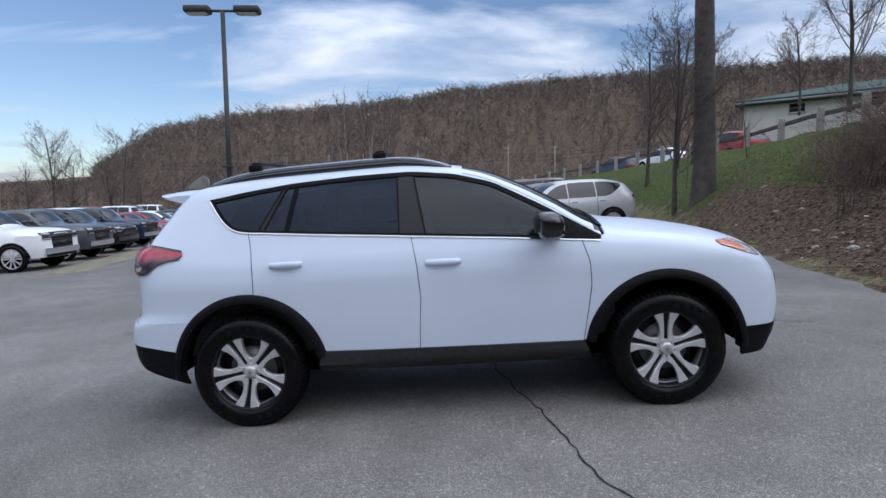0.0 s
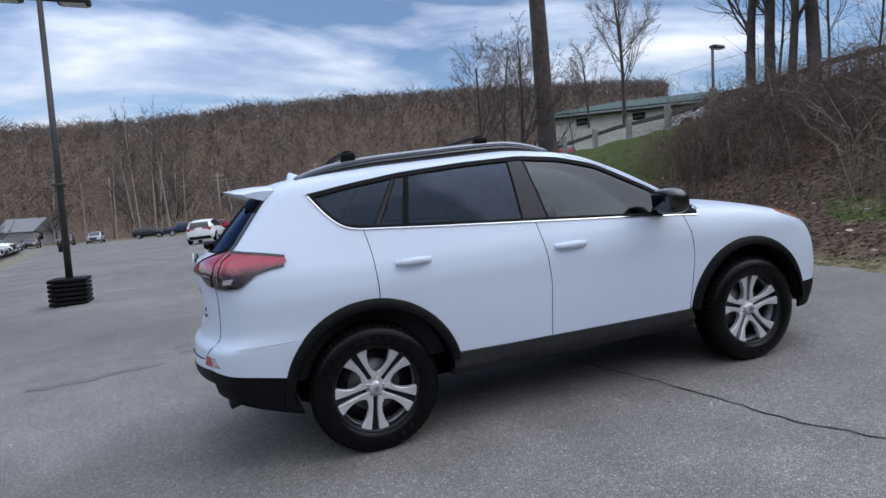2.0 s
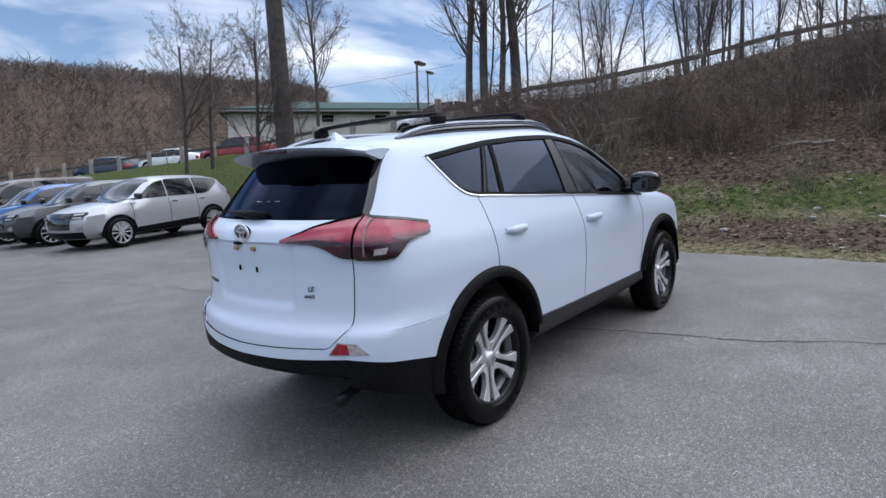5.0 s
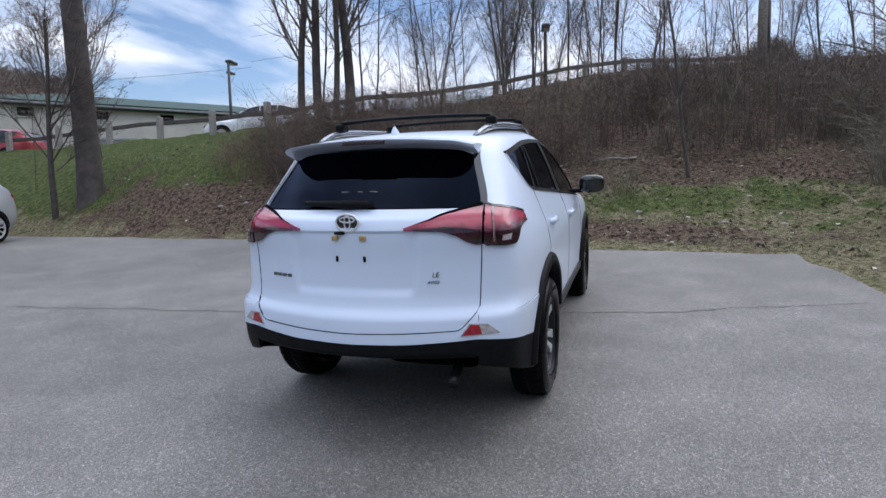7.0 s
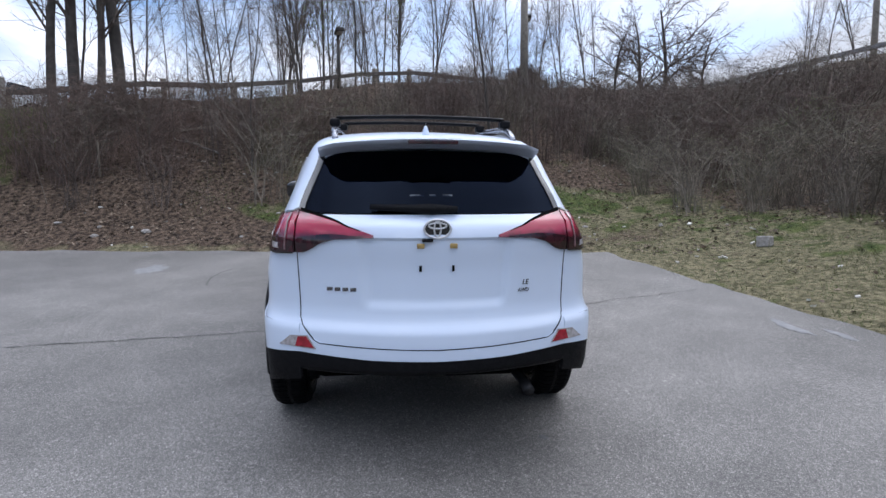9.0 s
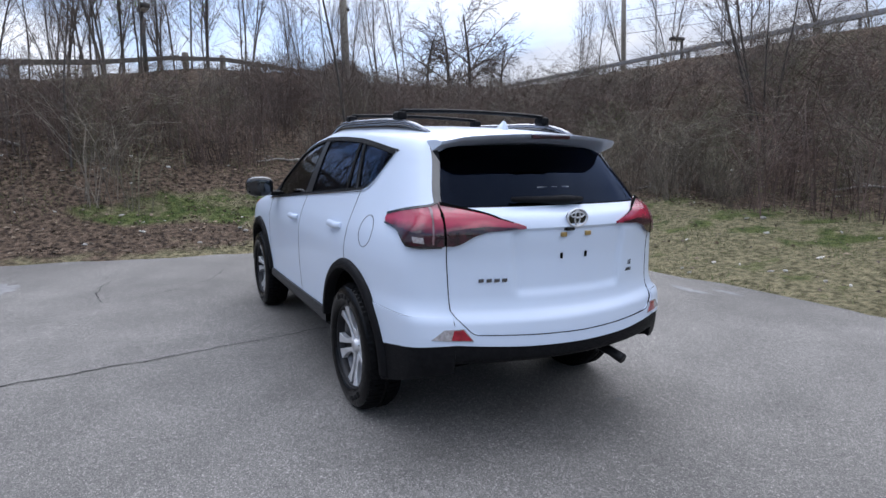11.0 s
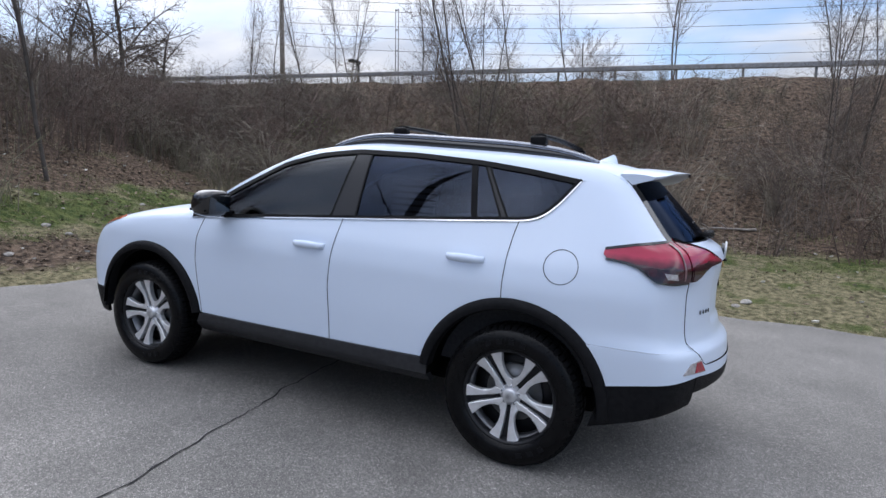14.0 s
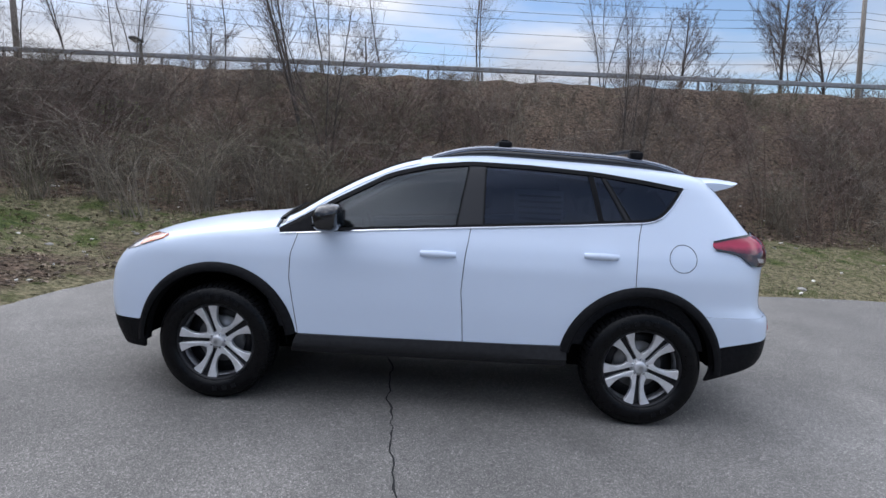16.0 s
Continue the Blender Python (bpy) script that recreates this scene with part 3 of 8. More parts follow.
def shoulder(x):
    """The rounded edge between side and top: y and z."""
    x = np.asarray(x, float)
    y, z = x * 0 + 0.6, x * 0 + 1.4
    for _ in range(60):
        y = 0.5 * y + 0.5 * (side_y(x, z) - EDGE_K / 2)
        z = 0.5 * z + 0.5 * (roof_top(x, y) - EDGE_K / 2)
    return y, z


def resample(pts, n, smooth=True):
    p = np.array(pts, float)
    s = np.concatenate([[0], np.cumsum(np.linalg.norm(np.diff(p, axis=0), axis=1))])
    s /= s[-1]
    u = np.linspace(0, 1, n)
    if smooth and len(p) > 2:
        q = np.array([np.interp(np.linspace(0, 1, 200), s, p[:, k]) for k in range(2)]).T
        for _ in range(14):
            q[1:-1] = 0.25 * q[:-2] + 0.5 * q[1:-1] + 0.25 * q[2:]
        return np.array([np.interp(u, np.linspace(0, 1, 200), q[:, k]) for k in range(2)]).T
    return np.array([np.interp(u, s, p[:, k]) for k in range(2)]).T


def coons(bottom, top, left, right, nu, nv, smooth=True):
    b, t = resample(bottom, nu, smooth), resample(top, nu, smooth)
    l, r = resample(left, nv, smooth), resample(right, nv, smooth)
    u = np.linspace(0, 1, nu)[:, None, None]
    v = np.linspace(0, 1, nv)[None, :, None]
    return ((1 - v) * b[:, None] + v * t[:, None] + (1 - u) * l[None] + u * r[None]
            - ((1 - u) * (1 - v) * b[0] + u * (1 - v) * b[-1] + (1 - u) * v * t[0] + u * v * t[-1]))


def skin(plane, uv, off=0.0, thick=0.012, flip=False):
    """A curved panel with thickness over a grid of surface coordinates. off: a number or a function of (points)."""
    p = solve(plane, uv[..., 0], uv[..., 1])
    n = normals(p)
    o = off(p) if callable(off) else off
    p = p + n * (o[..., None] if isinstance(o, np.ndarray) else o)
    q = p - n * thick
    nu, nv = p.shape[:2]
    vs = np.concatenate([p.reshape(-1, 3), q.reshape(-1, 3)])
    fs = grid_faces(nu, nv)
    m = nu * nv
    fs += [tuple(m + i for i in reversed(f)) for f in grid_faces(nu, nv)]
    ring = [i * nv for i in range(nu)] + [(nu - 1) * nv + j for j in range(1, nv)] + [i * nv + nv - 1 for i in range(nu - 2, -1, -1)] + [j for j in range(nv - 2, 0, -1)]
    for a, b in zip(ring, ring[1:] + ring[:1]):
        fs.append((b, a, a + m, b + m))
    return fix_winding(vs, fs, n, nu, nv)


def fix_winding(vs, fs, n, nu, nv):
    a, b, c = (vs[i] for i in fs[(nu // 2 - 1) * (nv - 1) + nv // 2 - 1][:3])
    k = (nu // 2) * nv + nv // 2
    if np.dot(np.cross(b - a, c - a), n.reshape(-1, 3)[k]) < 0:
        fs = [tuple(reversed(f)) for f in fs]
    return vs, fs


def mirrored(vf):
    v = np.array(vf[0], float).copy()
    v[:, 1] *= -1
    return v, [tuple(reversed(f)) for f in vf[1]]


def ribbon(plane, pts, width, off=0.002, thick=0.004, n=60, smooth=True):
    """A thin strip along a line on the body."""
    c = resample(pts, n, smooth)
    d = np.gradient(c, axis=0)
    d /= np.linalg.norm(d, axis=1, keepdims=True) + 1e-12
    w = np.stack([-d[:, 1], d[:, 0]], -1) * width / 2
    uv = np.stack([c - w, c, c + w], 1)
    return skin(plane, uv, off, thick)


def arc(cx, cz, r, a0, a1, n):
    return [(cx + r * math.cos(radians(a)), cz + r * math.sin(radians(a))) for a in np.linspace(a0, a1, n)]


AXLE, HUB_Z, ARCH = 1.33, 0.36, 0.475
belt = lambda x: 1.144 - 0.079 * x


def shaded(ob):
    """Smooth across the panel, crisp at its rim."""
    ob.data.shade_smooth()
    ob.data.set_sharp_from_angle(angle=radians(38))
    return ob


def both(name, vf, mat, parent, label=""):
    shaded(part(name, vf, mat, parent, label))
    shaded(part(name, mirrored(vf), mat, parent, label))


def wheel(parent, x, y, turn):
    """Tyre, rim and five pairs of machined spokes, the outer face towards +y."""
    w = part("wheel", revolve([(0.10, -0.03), (0.225, -0.03), (0.225, -0.14), (0.10, -0.14)], 40), M_RIMDARK, parent)
    prof = [(0.240, 0.085), (0.248, 0.100), (0.270, 0.112), (0.300, 0.112), (0.330, 0.104), (0.350, 0.088), (0.358, 0.070), (0.361, 0.0),
            (0.358, -0.070), (0.350, -0.088), (0.300, -0.112), (0.248, -0.100), (0.240, -0.085)]
    t = part("tyre", revolve(prof, 56), M_TYRE, w, "black rubber tyre")
    tagged(part("tread", joined(*tread()), M_TREAD, w, "blocky rubber tread", smooth=False), kind="stuff")
    rim = [(0.226, 0.045), (0.228, 0.070), (0.236, 0.086), (0.243, 0.090), (0.248, 0.084), (0.240, 0.05), (0.232, -0.08), (0.226, -0.09), (0.224, 0.03)]
    part("rim", revolve(rim, 56), M_RIMDARK, w, "dark grey alloy rim")
    part("rim_barrel", revolve([(0.2235, 0.045), (0.2235, -0.085), (0.2265, -0.085), (0.2265, 0.045)], 56), M_BARREL, w, "bare silver inside of the rim")
    part("brake_disc", revolve([(0.0, -0.015), (0.150, -0.015), (0.152, -0.03), (0.0, -0.03)], 40), M_GALV, w, "bare steel brake disc")
    for k in range(5):
        a = radians(90 + 72 * k)
        for s in (-1, 1):
            blade = spoke(s)
            bm = bmesh.new()
            for v in blade[0]:
                bm.verts.new(v)
            bm.verts.ensure_lookup_table()
            for f in blade[1]:
                bm.faces.new([bm.verts[i] for i in f])
            bmesh.ops.recalc_face_normals(bm, faces=bm.faces)
            bmesh.ops.bevel(bm, geom=[e for e in bm.edges if all(v.co.y > 0.02 + 0.03 * (v.co.z / 0.21) ** 1.5 for v in e.verts)], offset=0.0025, segments=1, affect="EDGES")
            bmesh.ops.rotate(bm, verts=bm.verts, cent=(0, 0, 0), matrix=Matrix.Rotation(-a + math.pi / 2, 3, "Y"))
            part("spoke", bm, M_ALLOY, w, "machined alloy spoke", smooth=False)
        ch = [(-0.013, 0.040, 0.012), (0.013, 0.040, 0.012), (0.0145, 0.128, 0.010), (0.022, 0.234, 0.028), (-0.022, 0.234, 0.028), (-0.0145, 0.128, 0.010)]
        vs = [(p[0], p[2] + d, p[1]) for d in (0.020, -0.03) for p in ch]
        fs = [tuple(range(6)), tuple(range(11, 5, -1))] + [(i, i + 6, (i + 1) % 6 + 6, (i + 1) % 6) for i in range(6)]
        rot = Matrix.Rotation(-a + math.pi / 2, 3, "Y")
        part("spoke_channel", ([rot @ Vector(v) for v in vs], fs), M_RIMDARK, w, "dark painted channel between spokes", smooth=False)
    part("hub_cap", revolve([(0.0, 0.070), (0.030, 0.068), (0.038, 0.062), (0.040, 0.045), (0.056, 0.038), (0.060, 0.0), (0.0, 0.0)], 28), M_ALLOY, w, "silver hub cap")
    for k in range(5):
        a = radians(54 + 72 * k)
        part("wheel_nut", revolve([(0.0, 0.052), (0.008, 0.050), (0.010, 0.03), (0.0, 0.03)], 6, (0.048 * math.cos(a), 0, 0.048 * math.sin(a))), M_CHROME, w)
    # raised letters on the sidewall, kept as plain bars
    for k, a in enumerate((100, 112, 124, 136, 262, 274, 286)):
        a = radians(a)
        c = Vector((0.292 * math.cos(a), 0.113, 0.292 * math.sin(a)))
        bm = box(0, 0, 0, 0.030, 0.004, 0.026)
        bmesh.ops.rotate(bm, verts=bm.verts, cent=(0, 0, 0), matrix=Matrix.Rotation(math.pi / 2 - a, 3, "Y"))
        bmesh.ops.translate(bm, verts=bm.verts, vec=c)
        part("raised_bar", bm, M_BLACK, t, smooth=False)
    w.matrix_basis = pose(x, y, HUB_Z, 0, 0, 0) @ (pose(0, 0, 0, 0, turn, 0) if y > 0 else pose(0, 0, 0, 0, 0, 180) @ pose(0, 0, 0, 0, turn, 0))
    return w


def revolve(profile, n, shift=(0, 0, 0)):
    """Turns (radius, y) points about the y axis."""
    vs, fs = [], []
    m = len(profile)
    for k in range(n):
        a = 2 * math.pi * k / n
        for r, y in profile:
            vs.append((r * math.cos(a) + shift[0], y + shift[1], r * math.sin(a) + shift[2]))
    for k in range(n):
        for j in range(m):
            a, b = k * m, ((k + 1) % n) * m
            fs.append((a + j, a + (j + 1) % m, b + (j + 1) % m, b + j))
    return vs, fs


def tread():
    """Shoulder blocks of the tread."""
    out = []
    for k in range(64):
        a = 2 * math.pi * k / 64
        for s in (-1, 1):
            c, d = math.cos(a), math.sin(a)
            t = (-d, c)
            vs = []
            for r, yy in ((0.348, 0.092), (0.3655, 0.060), (0.3655, 0.012)):
                for w in (-0.0125, 0.0125):
                    vs.append((r * c + t[0] * w, s * yy, r * d + t[1] * w))
            for r, yy in ((0.33, 0.08), (0.34, 0.012)):
                for w in (-0.0125, 0.0125):
                    vs.append((r * c + t[0] * w, s * yy, r * d + t[1] * w))
            fs = [(0, 1, 3, 2), (2, 3, 5, 4), (4, 5, 9, 8), (0, 6, 7, 1), (0, 2, 4, 8, 6), (1, 7, 9, 5, 3)]
            out.append((vs, fs if s > 0 else [tuple(reversed(f)) for f in fs]))
    return out


def spoke(s):
    """One machined blade of a pair, along +z, in the xz plane with depth in y."""
    inner = [(0.012, 0.038), (0.012, 0.10), (0.0145, 0.16), (0.021, 0.236)]
    outer = [(0.082, 0.223), (0.073, 0.207), (0.055, 0.178), (0.0425, 0.145), (0.038, 0.115), (0.041, 0.092), (0.0505, 0.070), (0.031, 0.043)]
    ring = [(s * x, z) for x, z in inner + outer]
    lift = lambda z: 0.046 + 0.028 * (z / 0.21) ** 1.5
    n = len(ring)
    vs = [(x, lift(z), z) for x, z in ring] + [(x * 1.02, lift(z) - 0.03, z) for x, z in ring]
    fs = [tuple(range(n)), tuple(range(2 * n - 1, n - 1, -1))] + [(i, i + n, (i + 1) % n + n, (i + 1) % n) for i in range(n)]
    return vs, fs


def build_suv():
    car = thing("car", "clean white compact SUV with black cladding, parked on asphalt", "car",
                pose(0, 0, 0, 0.4, -3.4, -0.5))
    xs = np.linspace(-1.9, 0.96, 90)
    ye, ze = shoulder(xs)

    # --- rear hand-over line between side and tail
    gate_y = smooth_curve([0.4, 0.72, 1.1, 1.22, 1.47, 1.56], [0.628, 0.628, 0.640, 0.628, 0.545, 0.53])
    zz = np.linspace(0.56, 1.50, 60)
    corner = solve("rear", gate_y(zz), zz)
    corner_x = lambda z: np.interp(z, zz, corner[:, 0])

    # --- side panels
    front_seam = [(0.815, 0.45), (0.845, 0.62), (0.877, 0.80), (0.872, 0.95), (0.835, 1.075)]
    mid_seam = [(-0.215, 0.46), (-0.205, 0.62), (-0.188, 0.78), (-0.20, 0.98), (-0.228, belt(-0.228))]
    rear_seam = [(-0.855, 0.475), *arc(-1.315, HUB_Z, ARCH, 15, 82, 9)[1:], (-1.246, 0.95), (-1.252, 1.08), (-1.262, 1.17), (-1.278, belt(-1.278))]
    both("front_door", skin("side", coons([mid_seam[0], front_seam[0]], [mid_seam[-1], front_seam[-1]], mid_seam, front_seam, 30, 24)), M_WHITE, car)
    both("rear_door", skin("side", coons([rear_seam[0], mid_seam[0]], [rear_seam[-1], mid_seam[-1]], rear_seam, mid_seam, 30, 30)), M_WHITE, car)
    x_h, (yh, zh) = np.linspace(0.985, 1.98, 24), shoulder(np.linspace(0.985, 1.98, 24))
    zf = np.linspace(0.47, float(zh[-1]), 14)
    fx = solve("front", 0.60 + 0 * zf, zf)[:, 0]
    hood_line = [(0.835, 1.075), (0.93, 1.085), (0.985, float(zh[0]))] + list(zip(x_h[1:], zh[1:])) + [(float(fx[-1]), float(zh[-1]))]
    arch_f = [(0.815, 0.45)] + arc(AXLE, HUB_Z, ARCH, 165, 15, 20) + [(1.80, 0.47), (float(fx[0]), 0.47)]
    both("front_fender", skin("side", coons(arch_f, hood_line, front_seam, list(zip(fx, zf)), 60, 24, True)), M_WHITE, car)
    low = 0.705
    arch_r = arc(-1.315, HUB_Z, ARCH, 82, 134, 14)
    quarter_bottom = [(float(corner_x(low)), low), (-1.9, low), (-1.70, low)] + arch_r[::-1]
    window_low = [(-1.278, belt(-1.278)), (-1.335, 1.255), (-1.39, 1.272), (-1.46, 1.34), (-1.555, 1.475)]
    zq = np.linspace(low, 1.475, 30)
    both("quarter_panel", skin("side", coons(quarter_bottom, [(float(corner_x(1.475)), 1.475), (-1.70, 1.477)] + window_low[::-1],
                                             list(zip(corner_x(zq), zq)), [arch_r[0], (-1.246, 0.95), (-1.252, 1.08), (-1.262, 1.17), window_low[0]], 44, 40)), M_WHITE, car)
    band_top = [(0.96, 1.085), (0.86, 1.150), (0.614, 1.300), (0.3, 1.472), (0.056, 1.540), (-0.216, 1.574), (-0.6, 1.568), (-1.0, 1.546), (-1.3, 1.513), (-1.555, 1.475), (-1.75, 1.476)]
    xr = float(corner_x(1.476))
    band_top += [(xr, 1.476)]
    x_r, (yr, zr) = np.linspace(-1.80, 0.96, 70), shoulder(np.linspace(-1.80, 0.96, 70))
    rail = skin("side", coons(band_top[::-1], list(zip(x_r, zr)), [(xr, 1.476), (-1.80, float(zr[0]))], [band_top[0], (0.96, float(zr[-1]))], 80, 8))
    both("roof_side_rail", rail, M_WHITE, car)

    # --- top panels
    ry = np.interp(x_r, x_r, yr)
    left, right = list(zip(x_r, -ry)), list(zip(x_r, ry))
    part_roof = [i for i in range(len(x_r)) if x_r[i] < 0.13]
    lx, ly = x_r[part_roof], ry[part_roof]
    roof = skin("top", coons(list(zip(lx, -ly)), list(zip(lx, ly)), [(lx[0], -ly[0]), (lx[0], ly[0])], [(lx[-1], -ly[-1]), (lx[-1], ly[-1])], 60, 40))
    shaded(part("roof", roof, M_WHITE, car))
    wx, wy = x_r[~np.isin(np.arange(len(x_r)), part_roof[:-1])], ry[~np.isin(np.arange(len(x_r)), part_roof[:-1])]
    ws = skin("top", coons(list(zip(wx, -wy)), list(zip(wx, wy)), [(wx[0], -wy[0]), (wx[0], wy[0])], [(wx[-1], -wy[-1]), (wx[-1], wy[-1])], 30, 30), -0.004, 0.005)
    shaded(part("windshield", ws, M_GLASS_FRONT, car, "laminated windshield glass"))
    px, py = wx[wx < 0.95], wy[wx < 0.95]
    pil = skin("top", coons(list(zip(px, py - 0.062)), list(zip(px, py - 0.001)), [(px[0], py[0] - 0.062), (px[0], py[0] - 0.001)], [(px[-1], py[-1] - 0.062), (px[-1], py[-1] - 0.001)], 26, 6, False), 0.004, 0.012)
    both("windshield_pillar", pil, M_WHITE, car)
    hy = yh
    hood = skin("top", coons(list(zip(x_h, -hy)), list(zip(x_h, hy)), [(x_h[0], -hy[0]), (x_h[0], hy[0])], [(x_h[-1], -hy[-1]), (x_h[-1], hy[-1])], 30, 30))
    shaded(part("hood", hood, M_WHITE, car))
    cowl = skin("top", coons([(0.955, -0.68), (0.99, -0.68)], [(0.955, 0.68), (0.99, 0.68)], [(0.955, -0.68), (0.955, 0.68)], [(0.99, -0.68), (0.99, 0.68)], 4, 20), 0.004)
    shaded(part("cowl", cowl, M_BLACK, car, "black plastic cowl below the windshield"))

    # --- nose
    yy = np.linspace(-0.60, 0.60, 21)
    nose = skin("front", coons([(-0.60, 0.47), (0.60, 0.47)], [(-0.60, float(zh[-1])), (0.60, float(zh[-1]))], [(-0.60, 0.47), (-0.60, float(zh[-1]))], [(0.60, 0.47), (0.60, float(zh[-1]))], 30, 16))
    shaded(part("front_bumper", nose, M_WHITE, car))
    shaded(part("grille", skin("front", coons([(-0.46, 0.56), (0.46, 0.56)], [(-0.52, 0.74), (0.52, 0.74)], [(-0.46, 0.56), (-0.52, 0.74)], [(0.46, 0.56), (0.52, 0.74)], 20, 8), 0.012), M_BLACK, car, "black front grille"))
    lamp = skin("side", coons([(1.70, 0.985), (1.86, 0.925), (1.95, 0.900)], [(1.68, 1.015), (1.82, 1.005), (1.93, 0.955)], [(1.70, 0.985), (1.68, 1.015)], [(1.95, 0.900), (1.93, 0.955)], 18, 6), 0.006)
    both("headlight", lamp, M_CLEAR, car, "clear headlight")
    both("turn_signal", skin("side", coons([(1.69, 0.988), (1.84, 0.937)], [(1.675, 1.012), (1.82, 1.000)], [(1.69, 0.988), (1.675, 1.012)], [(1.84, 0.937), (1.82, 1.000)], 10, 5), 0.009), M_AMBER, car, "amber turn signal")

    # --- tail
    z_gate = np.linspace(0.735, 1.205, 24)
    gy = gate_y(z_gate)

    def recess(p):
        y, z = np.abs(p[..., 1]), p[..., 2]
        a = np.clip((0.335 + 0.10 * (z - 0.8) - y) / 0.035, 0, 1) * np.clip((z - 0.78) / 0.05, 0, 1) * np.clip((1.115 - z) / 0.014, 0, 1)
        a = a * a * (3 - 2 * a)
        return -0.016 * a
    gate_low = [(-0.628, 0.735), (-0.617, 0.705), (-0.560, 0.642), (-0.535, 0.629), (-0.25, 0.619), (0, 0.614), (0.25, 0.619), (0.535, 0.629), (0.560, 0.642), (0.617, 0.705), (0.628, 0.735)]
    gate_top = [(-float(gate_y(1.205)), 1.205), (0, 1.212), (float(gate_y(1.205)), 1.205)]
    gate = skin("rear", coons(gate_low, gate_top, list(zip(-gy, z_gate)), list(zip(gy, z_gate)), 90, 56), recess)
    tail = part("tailgate", gate, M_WHITE, car)
    shaded(tail)
    bump_low = [(-0.628, 0.583), (-0.3, 0.566), (0, 0.562), (0.3, 0.566), (0.628, 0.583)]
    bump = skin("rear", coons(bump_low, gate_low, [bump_low[0], gate_low[0]], [bump_low[-1], gate_low[-1]], 50, 10), 0.004)
    shaded(part("rear_bumper", bump, M_WHITE, car))
    zb = np.linspace(0.583, low, 10)
    bside = skin("side", coons([(float(corner_x(0.583)), 0.583), (-1.95, 0.548), (-1.775, 0.515)], [(float(corner_x(low)), low), (-1.9, low), (-1.645, low)],
                               list(zip(corner_x(zb), zb)), [(-1.775, 0.515), (-1.745, 0.58), (-1.645, low)], 24, 10), 0.006)
    both("bumper_corner", bside, M_WHITE, car)
    # black lower bumper
    skirt = skin("rear", coons([(-0.628, 0.445), (-0.45, 0.482), (0, 0.490), (0.45, 0.482), (0.628, 0.445)], bump_low, [(-0.628, 0.445), bump_low[0]], [(0.628, 0.445), bump_low[-1]], 40, 8), lambda p: 0.006 - 0.06 * np.clip((0.512 - p[..., 2]) / 0.05, 0, 1) ** 1.5, 0.03)
    shaded(part("lower_bumper", skirt, M_BLACK, car, "black grained lower bumper"))
    zs = np.linspace(0.445, 0.583, 8)
    sk = solve("rear", 0.628 + 0 * zs, zs)[:, 0]
    both("lower_bumper_corner", skin("side", coons([(float(sk[0]), 0.445), (-1.95, 0.37), (-1.73, 0.30)], [(float(sk[-1]), 0.583), (-1.95, 0.548), (-1.775, 0.515)],
                                     list(zip(sk, zs)), [(-1.73, 0.30), (-1.765, 0.42), (-1.775, 0.515)], 20, 8), 0.004, 0.02), M_BLACK, car, "black grained lower bumper corner")
    # front lower cladding
    zs2 = np.linspace(0.27, 0.47, 8)
    fk = solve("front", 0.60 + 0 * zs2, zs2)[:, 0]
    both("front_lower_corner", skin("side", coons([(1.80, 0.29), (float(fk[0]), 0.30)], [(1.79, 0.46), (float(fk[-1]), 0.47)], [(1.80, 0.29), (1.79, 0.46)], list(zip(fk, np.linspace(0.30, 0.47, 8))), 10, 8), 0.004, 0.02), M_BLACK, car, "black lower front bumper")
    shaded(part("front_lower_bumper", skin("front", coons([(-0.60, 0.29), (0.60, 0.29)], [(-0.60, 0.47), (0.60, 0.47)], [(-0.60, 0.29), (-0.60, 0.47)], [(0.60, 0.29), (0.60, 0.47)], 20, 6), 0.004), M_BLACK, car))

    # --- sills and arches
    sill = skin("side", coons([(-0.87, 0.33), (0.875, 0.30)], [(-0.855, 0.472), (0.82, 0.447)], [(-0.87, 0.33), (-0.855, 0.472)], [(0.875, 0.30), (0.82, 0.447)], 30, 6), lambda p: 0.014 - 0.09 * np.clip((0.385 - p[..., 2]) / 0.1, 0, 1), 0.05)
    both("side_sill", sill, M_SILL, car, "black grained sill cladding")
    for cx in (AXLE, -1.315):
        aa = np.radians(np.linspace(10, 182, 50) if cx < 0 else np.linspace(-2, 170, 50))
        rr = np.array([0.448, 0.455, 0.475, 0.500, 0.510])
        A, Rr = np.meshgrid(aa, rr, indexing="ij")
        uv = np.stack([cx + Rr * np.cos(A), HUB_Z + Rr * np.sin(A)], -1)
        lip = np.array([0.012, 0.026, 0.030, 0.020, 0.004])[None, :] + 0 * A
        both("wheel_arch_trim", skin("side", uv, lambda p, lip=lip: lip, 0.05), M_BLACK, car, "black grained wheel arch trim")
        vs, m = [], 30
        for k in range(m):
            a = radians(2 + 176 * k / (m - 1))
            for yv in (0.86, 0.50):
                vs.append((cx + 0.452 * math.cos(a), yv, HUB_Z + 0.452 * math.sin(a)))
        n0 = len(vs)
        vs.append((cx, 0.50, HUB_Z))
        fs = grid_faces(m, 2) + [(2 * i + 1, 2 * i + 3, n0) for i in range(m - 1)]
        both("wheel_well", (np.array(vs), fs), M_DARK, car, "dark wheel well liner")
    # --- windows
    b1 = 0.018
